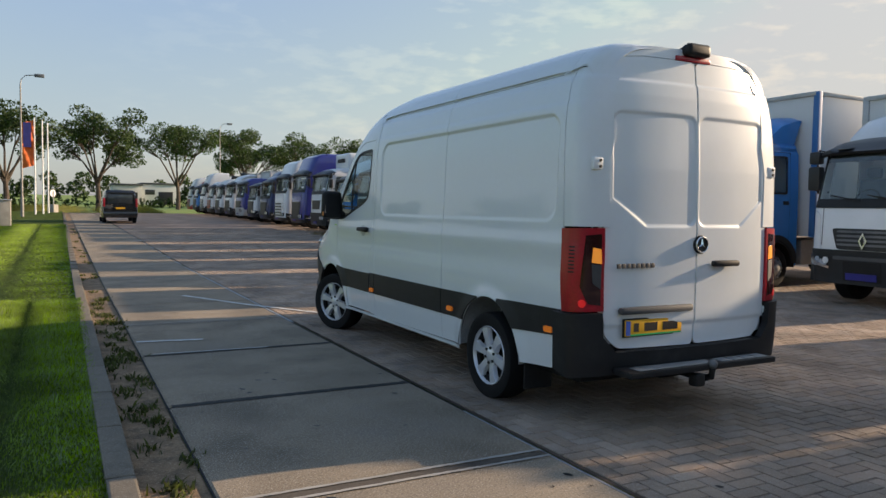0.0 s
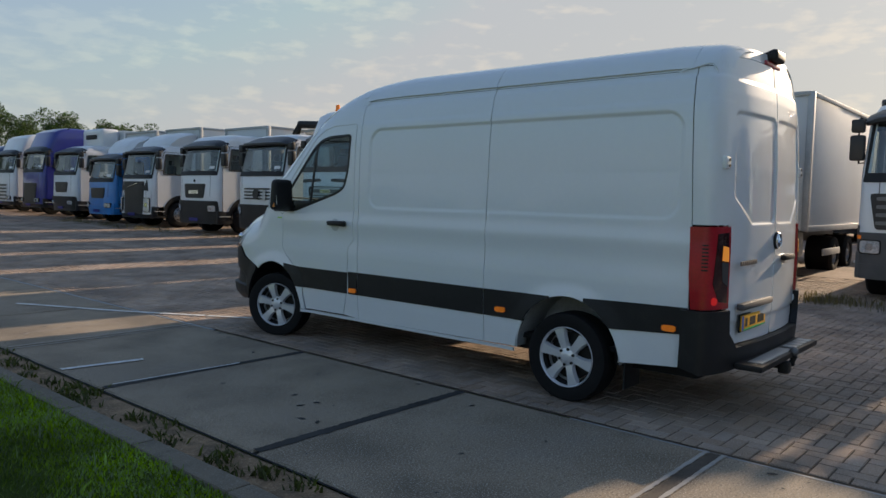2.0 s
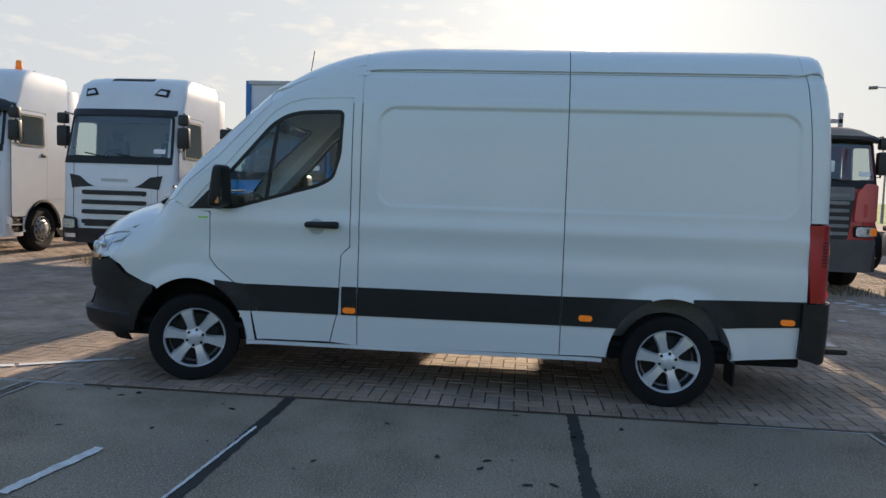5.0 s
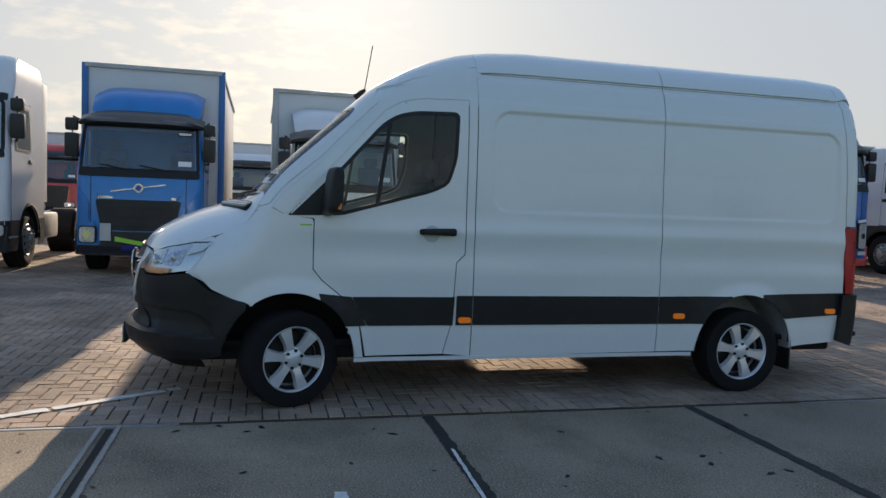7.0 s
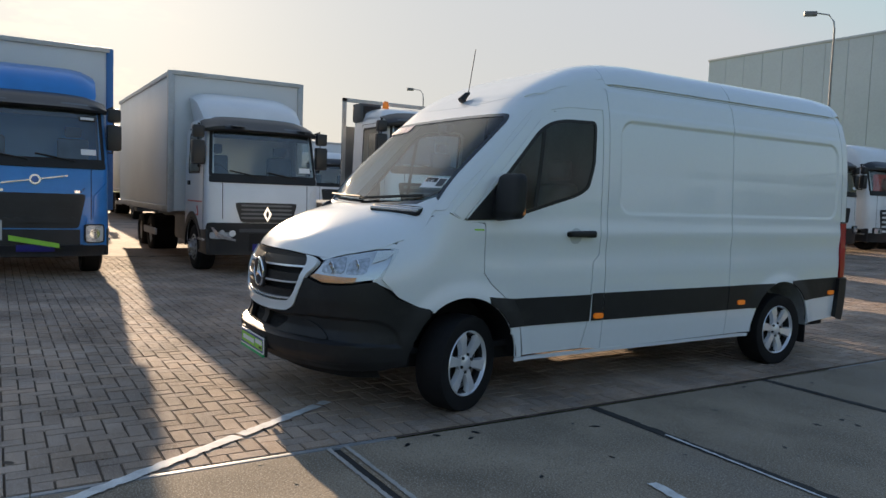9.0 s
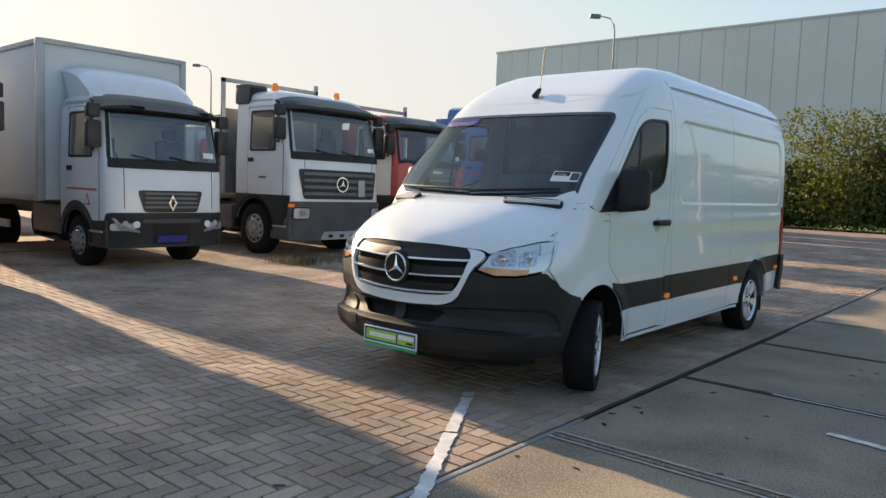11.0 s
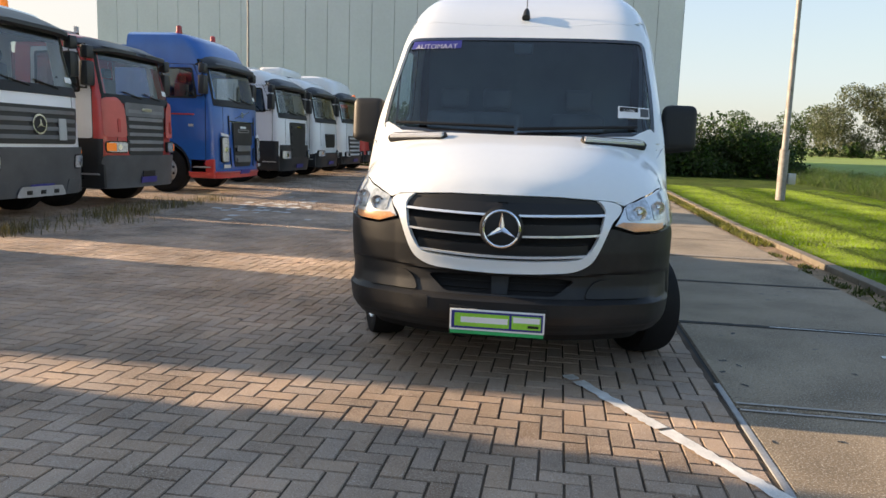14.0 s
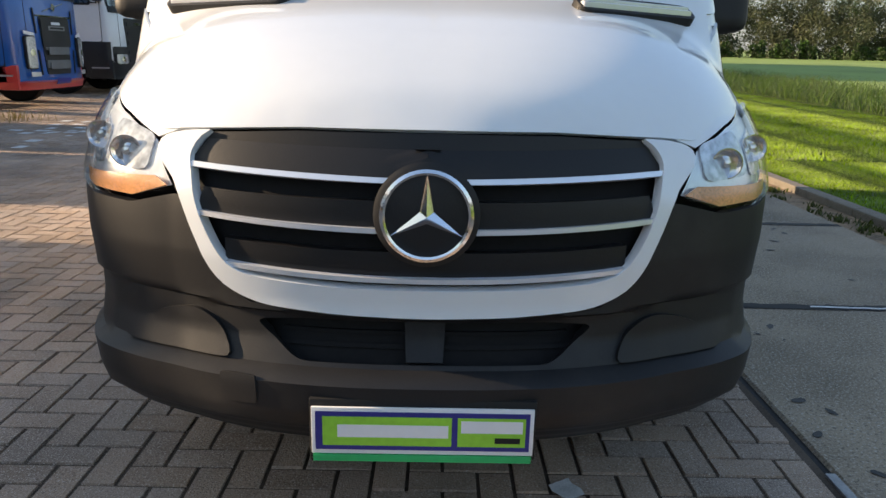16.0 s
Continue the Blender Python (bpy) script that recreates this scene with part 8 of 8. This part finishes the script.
stripe([(3.57, 9.44), (2.86, 10.62), (2.52, 11.19), (1.79, 12.72)], 0.085, "worn white painted line across pavers and slab", 1)
stripe([(0.72, 8.55), (1.40, 8.45)], 0.07, "short white painted dash on the concrete", 2)
stripe([(0.80, 7.77), (1.95, 7.73)], 0.022, "thin pale line along a slab joint", 3)
for y0, y1, x0, x1 in ((9.35, 40.0, 2.662, 2.696), (-19.0, 4.7, 2.644, 2.662)):
    edging = tagged(new("edge_strip"), "pale steel strip let into the edge of the slabs", "edging", "", "structure")
    yy = y0
    while yy < y1:
        o = part("strip_length", box(x0, x1, yy + 0.003, min(yy + 2.0, y1) - 0.003, gz(2.68, yy) - 0.05, gz(2.68, yy) + 0.002, 0.002), "strip_steel", edging)
        yy += 2.0
stripe([(0.72, 3.66), (2.65, 3.66)], 0.08, "wide brown tar seam across the lane", 36, "seam")
for k, yy in enumerate((5.693, 7.726)):
    stripe([(0.72, yy), (2.65, yy)], 0.085, "wide black tar seam across the lane", 40 + k, "asphalt_joint")
for yy, off in ((9.76, -0.055), (9.76, 0.055), (3.66, -0.055), (3.66, 0.055)):
    stripe([(0.72, yy + off), (2.65, yy + off)], 0.03, "pale concrete edging along a slab joint", 37, "block")
for i, arc in enumerate(([(1.05, 10.33), (1.13, 10.44), (1.27, 10.46), (1.36, 10.38)], [(1.36, 10.44), (1.52, 10.52), (1.74, 10.53), (1.95, 10.46)])):
    stripe(arc, 0.014, "faint chalky scribble on the slab", 6 + i, "block")
rs = random.Random(9)
vs, fs = [], []
for i in range(95):
    cx, cyy, r = rs.uniform(0.85, 2.6), rs.uniform(0.5, 15.5), rs.uniform(0.007, 0.022)
    if rs.random() < 0.15:
        cx = rs.uniform(3, 7)
        r *= 2
    b = len(vs)
    ang = rs.uniform(0, 3)
    for k in range(9):
        a = 2 * math.pi * k / 9
        rr = r * rs.uniform(0.7, 1.2)
        u, v = rr * math.cos(a) * 1.7, rr * math.sin(a) * 0.8
        vs.append((cx + u * math.cos(ang) - v * math.sin(ang), cyy + u * math.sin(ang) + v * math.cos(ang), gz(cx, cyy) + 0.004))
    fs.append(list(range(b, b + 9)))
soup("oil_spots", vs, fs, "ink", None, "small dark spots of oil and litter on the slabs", "stain", "stuff")
rs = random.Random(19)
vs, fs = [], []
for i in range(46):
    cx, cyy = rs.gauss(9.4, 0.55), rs.gauss(-0.2, 0.9)
    b = len(vs)
    w, h = rs.uniform(0.04, 0.11), rs.uniform(0.04, 0.12)
    vs += [(cx - w, cyy - h, 0.006 + gz(cx, cyy)), (cx + w, cyy - h, 0.006 + gz(cx, cyy)), (cx + w, cyy + h, 0.006 + gz(cx, cyy)), (cx - w, cyy + h, 0.006 + gz(cx, cyy))]
    fs.append((b, b + 1, b + 2, b + 3))
soup("paint_spill", vs, fs, "roadpaint", None, "flecks of spilt white paint on the pavers", "stain", "stuff")

# ---- grass, weeds, reeds ----
def blades(name, xs, ys, zs, h, w, material, label, seed, lean=0.5, category="grass", seg=1):
    rs = np.random.RandomState(seed)
    n = len(xs)
    a = rs.uniform(0, 2 * math.pi, n)
    hh = h * rs.uniform(0.45, 1.25, n)
    ww = w * rs.uniform(0.6, 1.3, n)
    b = rs.uniform(0, 2 * math.pi, n)
    l = hh * lean * rs.uniform(0.1, 1.2, n)
    base = np.stack([xs, ys, zs], 1)
    side = np.stack([np.cos(a) * ww / 2, np.sin(a) * ww / 2, np.zeros(n)], 1)
    bend = np.stack([np.cos(b) * l, np.sin(b) * l, np.zeros(n)], 1)
    up = np.stack([np.zeros(n), np.zeros(n), hh], 1)
    if seg == 1:
        v = np.stack([base - side, base + side, base + bend + up], 1).reshape(-1, 3)
        f = np.arange(3 * n).reshape(-1, 3)
    else:
        v = np.stack([base - side, base + side, base + bend * 0.35 + up * 0.6 + side * 0.8, base + bend * 0.35 + up * 0.6 - side * 0.8, base + bend + up], 1).reshape(-1, 3)
        i = np.arange(n) * 5
        f = np.concatenate([np.stack([i, i + 1, i + 2], 1), np.stack([i, i + 2, i + 3], 1), np.stack([i + 3, i + 2, i + 4], 1)])
    return soup(name, v.tolist(), f.tolist(), material, None, label, category, "stuff")


def scatter(n, x0, x1, y0, y1, seed, dz=0.0):
    rs = np.random.RandomState(seed)
    xs, ys = rs.uniform(x0, x1, n), rs.uniform(y0, y1, n)
    zs = np.array([gz(p, q) for p, q in zip(xs, ys)]) + dz
    return xs, ys, zs


blades("lawn_near", *scatter(120000, -2.4, 0.25, 2.0, 12.5, 1, 0.014), 0.048, 0.015, "blade", "short mown grass beside the kerb", 1, 0.9)
blades("lawn", *scatter(90000, -5.8, 0.25, -14, 2.0, 2, 0.014), 0.05, 0.024, "blade", "mown grass verge", 2, 0.9)
blades("lawn", *scatter(80000, -4.5, 0.25, 12.5, 44, 3, 0.014), 0.05, 0.04, "blade", "mown grass verge", 3, 0.9)
blades("tall_grass", *scatter(900, -2.2, 0.18, 2.0, 12.0, 4, 0.018), 0.11, 0.014, "blade", "longer tufts in the mown grass", 4, 0.8, seg=2)
rs = np.random.RandomState(7)
n = 100
cx, cy = rs.uniform(0.36, 0.68, n), rs.uniform(-18, 40, n)
near = rs.uniform(size=n) < 0.5
cy = np.where(near, rs.uniform(3, 13, n), cy)
xs, ys = (np.repeat(cx, 26) + rs.normal(0, 0.045, n * 26)), (np.repeat(cy, 26) + rs.normal(0, 0.06, n * 26))
zs = np.array([gz(p, q) for p, q in zip(xs, ys)]) - 0.025
blades("gutter_weeds", xs, ys, zs, 0.05, 0.018, "weed", "small weeds growing in the dirt gutter", 8, 1.2, "weeds", 2)
xs, ys, zs = scatter(4500, 0.34, 0.62, -18, 2.0, 9, -0.025)
blades("gutter_grass", xs, ys, zs, 0.07, 0.02, "leaf_yellow", "yellowish grass filling the gutter", 9, 0.9, "weeds")
n = 90
rs = np.random.RandomState(11)
cx = rs.normal(11.0, 0.28, n)
cy = np.concatenate([rs.uniform(-1.5, 5.5, 45), rs.uniform(13, 34, 45)])
xs, ys = (np.repeat(cx, 30) + rs.normal(0, 0.16, n * 30)), (np.repeat(cy, 30) + rs.normal(0, 0.22, n * 30))
zs = np.array([gz(p, q) for p, q in zip(xs, ys)])
blades("truck_weeds", xs, ys, zs, 0.15, 0.012, "dry", "dry weeds and grass before the parked trucks", 12, 0.7, "weeds", 2)
xs, ys, zs = scatter(30000, -10.5, -6.0, -40, 10, 13, -0.05)
ok = np.sin(xs * 1.7 + 0.3 * np.sin(ys)) + np.sin(ys * 0.9 + xs) + np.random.RandomState(3).normal(0, 0.7, len(xs)) > -0.2
xs, ys, zs = xs[ok], ys[ok], zs[ok]
blades("reeds", xs, ys, zs, 0.55, 0.018, "reed", "green reeds along the ditch beyond the verge", 13, 1.3, "reeds", 2)
xs, ys, zs = scatter(9000, -16, 9, 74.5, 92, 14, -0.1)
blades("rough_grass", xs, ys, zs, 0.55, 0.06, "leaf_yellow", "rough dry grass beyond the end of the lot", 14, 0.5, "grass")

# ---- clay pavers in herringbone ----
BL = 0.2185
BW = BL / 2
tagged(paving, "brown clay pavers laid in herringbone with sandy joints", "pavement")


def paver_mesh(l, w):
    g, e = 0.0024, 0.005
    v = [(-l / 2 + g, -w / 2 + g, -0.020), (l / 2 - g, -w / 2 + g, -0.020), (l / 2 - g, w / 2 - g, -0.020), (-l / 2 + g, w / 2 - g, -0.020)]
    v += [(p - math.copysign(e, p), q - math.copysign(e, q), 0.0) for p, q, _ in v]
    f = [(4, 5, 6, 7), (0, 1, 5, 4), (1, 2, 6, 5), (2, 3, 7, 6), (3, 0, 4, 7)]
    return np.array(v), f


PV, PF = paver_mesh(BL, BW)
PV2 = PV[:, [1, 0, 2]] * np.array([1, -1, 1])


def herringbone(x0, x1, y0, y1):
    """Centres of pavers and whether they lie across, on a grid of half bricks."""
    res = []
    ni, nj = int((x1 - x0) / BW) + 3, int((y1 - y0) / BW) + 3
    for i in range(-1, ni):
        for j in range(-1, nj):
            m = (i - j) % 4
            if m == 0:
                cx, cy, across = x0 + (i + 1) * BW, y0 + (j + 0.5) * BW, False
            elif m == 3:
                cx, cy, across = x0 + (i + 0.5) * BW, y0 + (j + 1) * BW, True
            else:
                continue
            hx, hy = (BW, BW / 2) if not across else (BW / 2, BW)
            if cx + hx >= x0 + 0.03 and cx + hx <= x1 and cy - hy >= y0 and cy + hy <= y1:
                res.append((cx, cy, across))
    return res


paver_a = bpy.data.meshes.new("paver")
paver_a.from_pydata(PV.tolist(), [], PF)
paver_a.materials.append(M["brick"])
rs = np.random.RandomState(21)
vs, fs, count = [], [], 0
for cx, cy, across in herringbone(EDGE_X + 0.03, 15.0, -14.0, 40.0):
    z = gz(cx, cy) + rs.uniform(-0.0022, 0.0022)
    if 3.3 < cx < 5.6 and 10.35 < cy < 13.2 and count < 300:
        o = new("paver", paver_a)
        o.parent = paving
        o.matrix_basis = pose(cx, cy, z, rs.uniform(-0.6, 0.6), rs.uniform(-0.6, 0.6), (90 if across else 0) + rs.uniform(-0.8, 0.8))
        count += 1
        continue
    b = len(vs)
    tilt = rs.uniform(-0.008, 0.008, 2)
    for p in (PV2 if across else PV):
        vs.append((max(cx + p[0], EDGE_X + 0.03), cy + p[1], z + p[2] + p[0] * tilt[0] + p[1] * tilt[1]))
    fs += [tuple(q + b for q in f) for f in PF]
soup("paver_field", vs, fs, "brick", paving, kind="stuff")
for nm, x0, x1, y0, y1 in (("paver_far", EDGE_X + 0.04, 60, 40.0, LOT_Y1), ("paver_far", 15.0, 60, -14.0, 40.0), ("paver_far", EDGE_X + 0.04, 60, LOT_Y0, -14.0)):
    sheet(nm, x0, x1, y0, y1, 30, 30, 0.0, "brick_far", "brown clay pavers further off", "pavement")
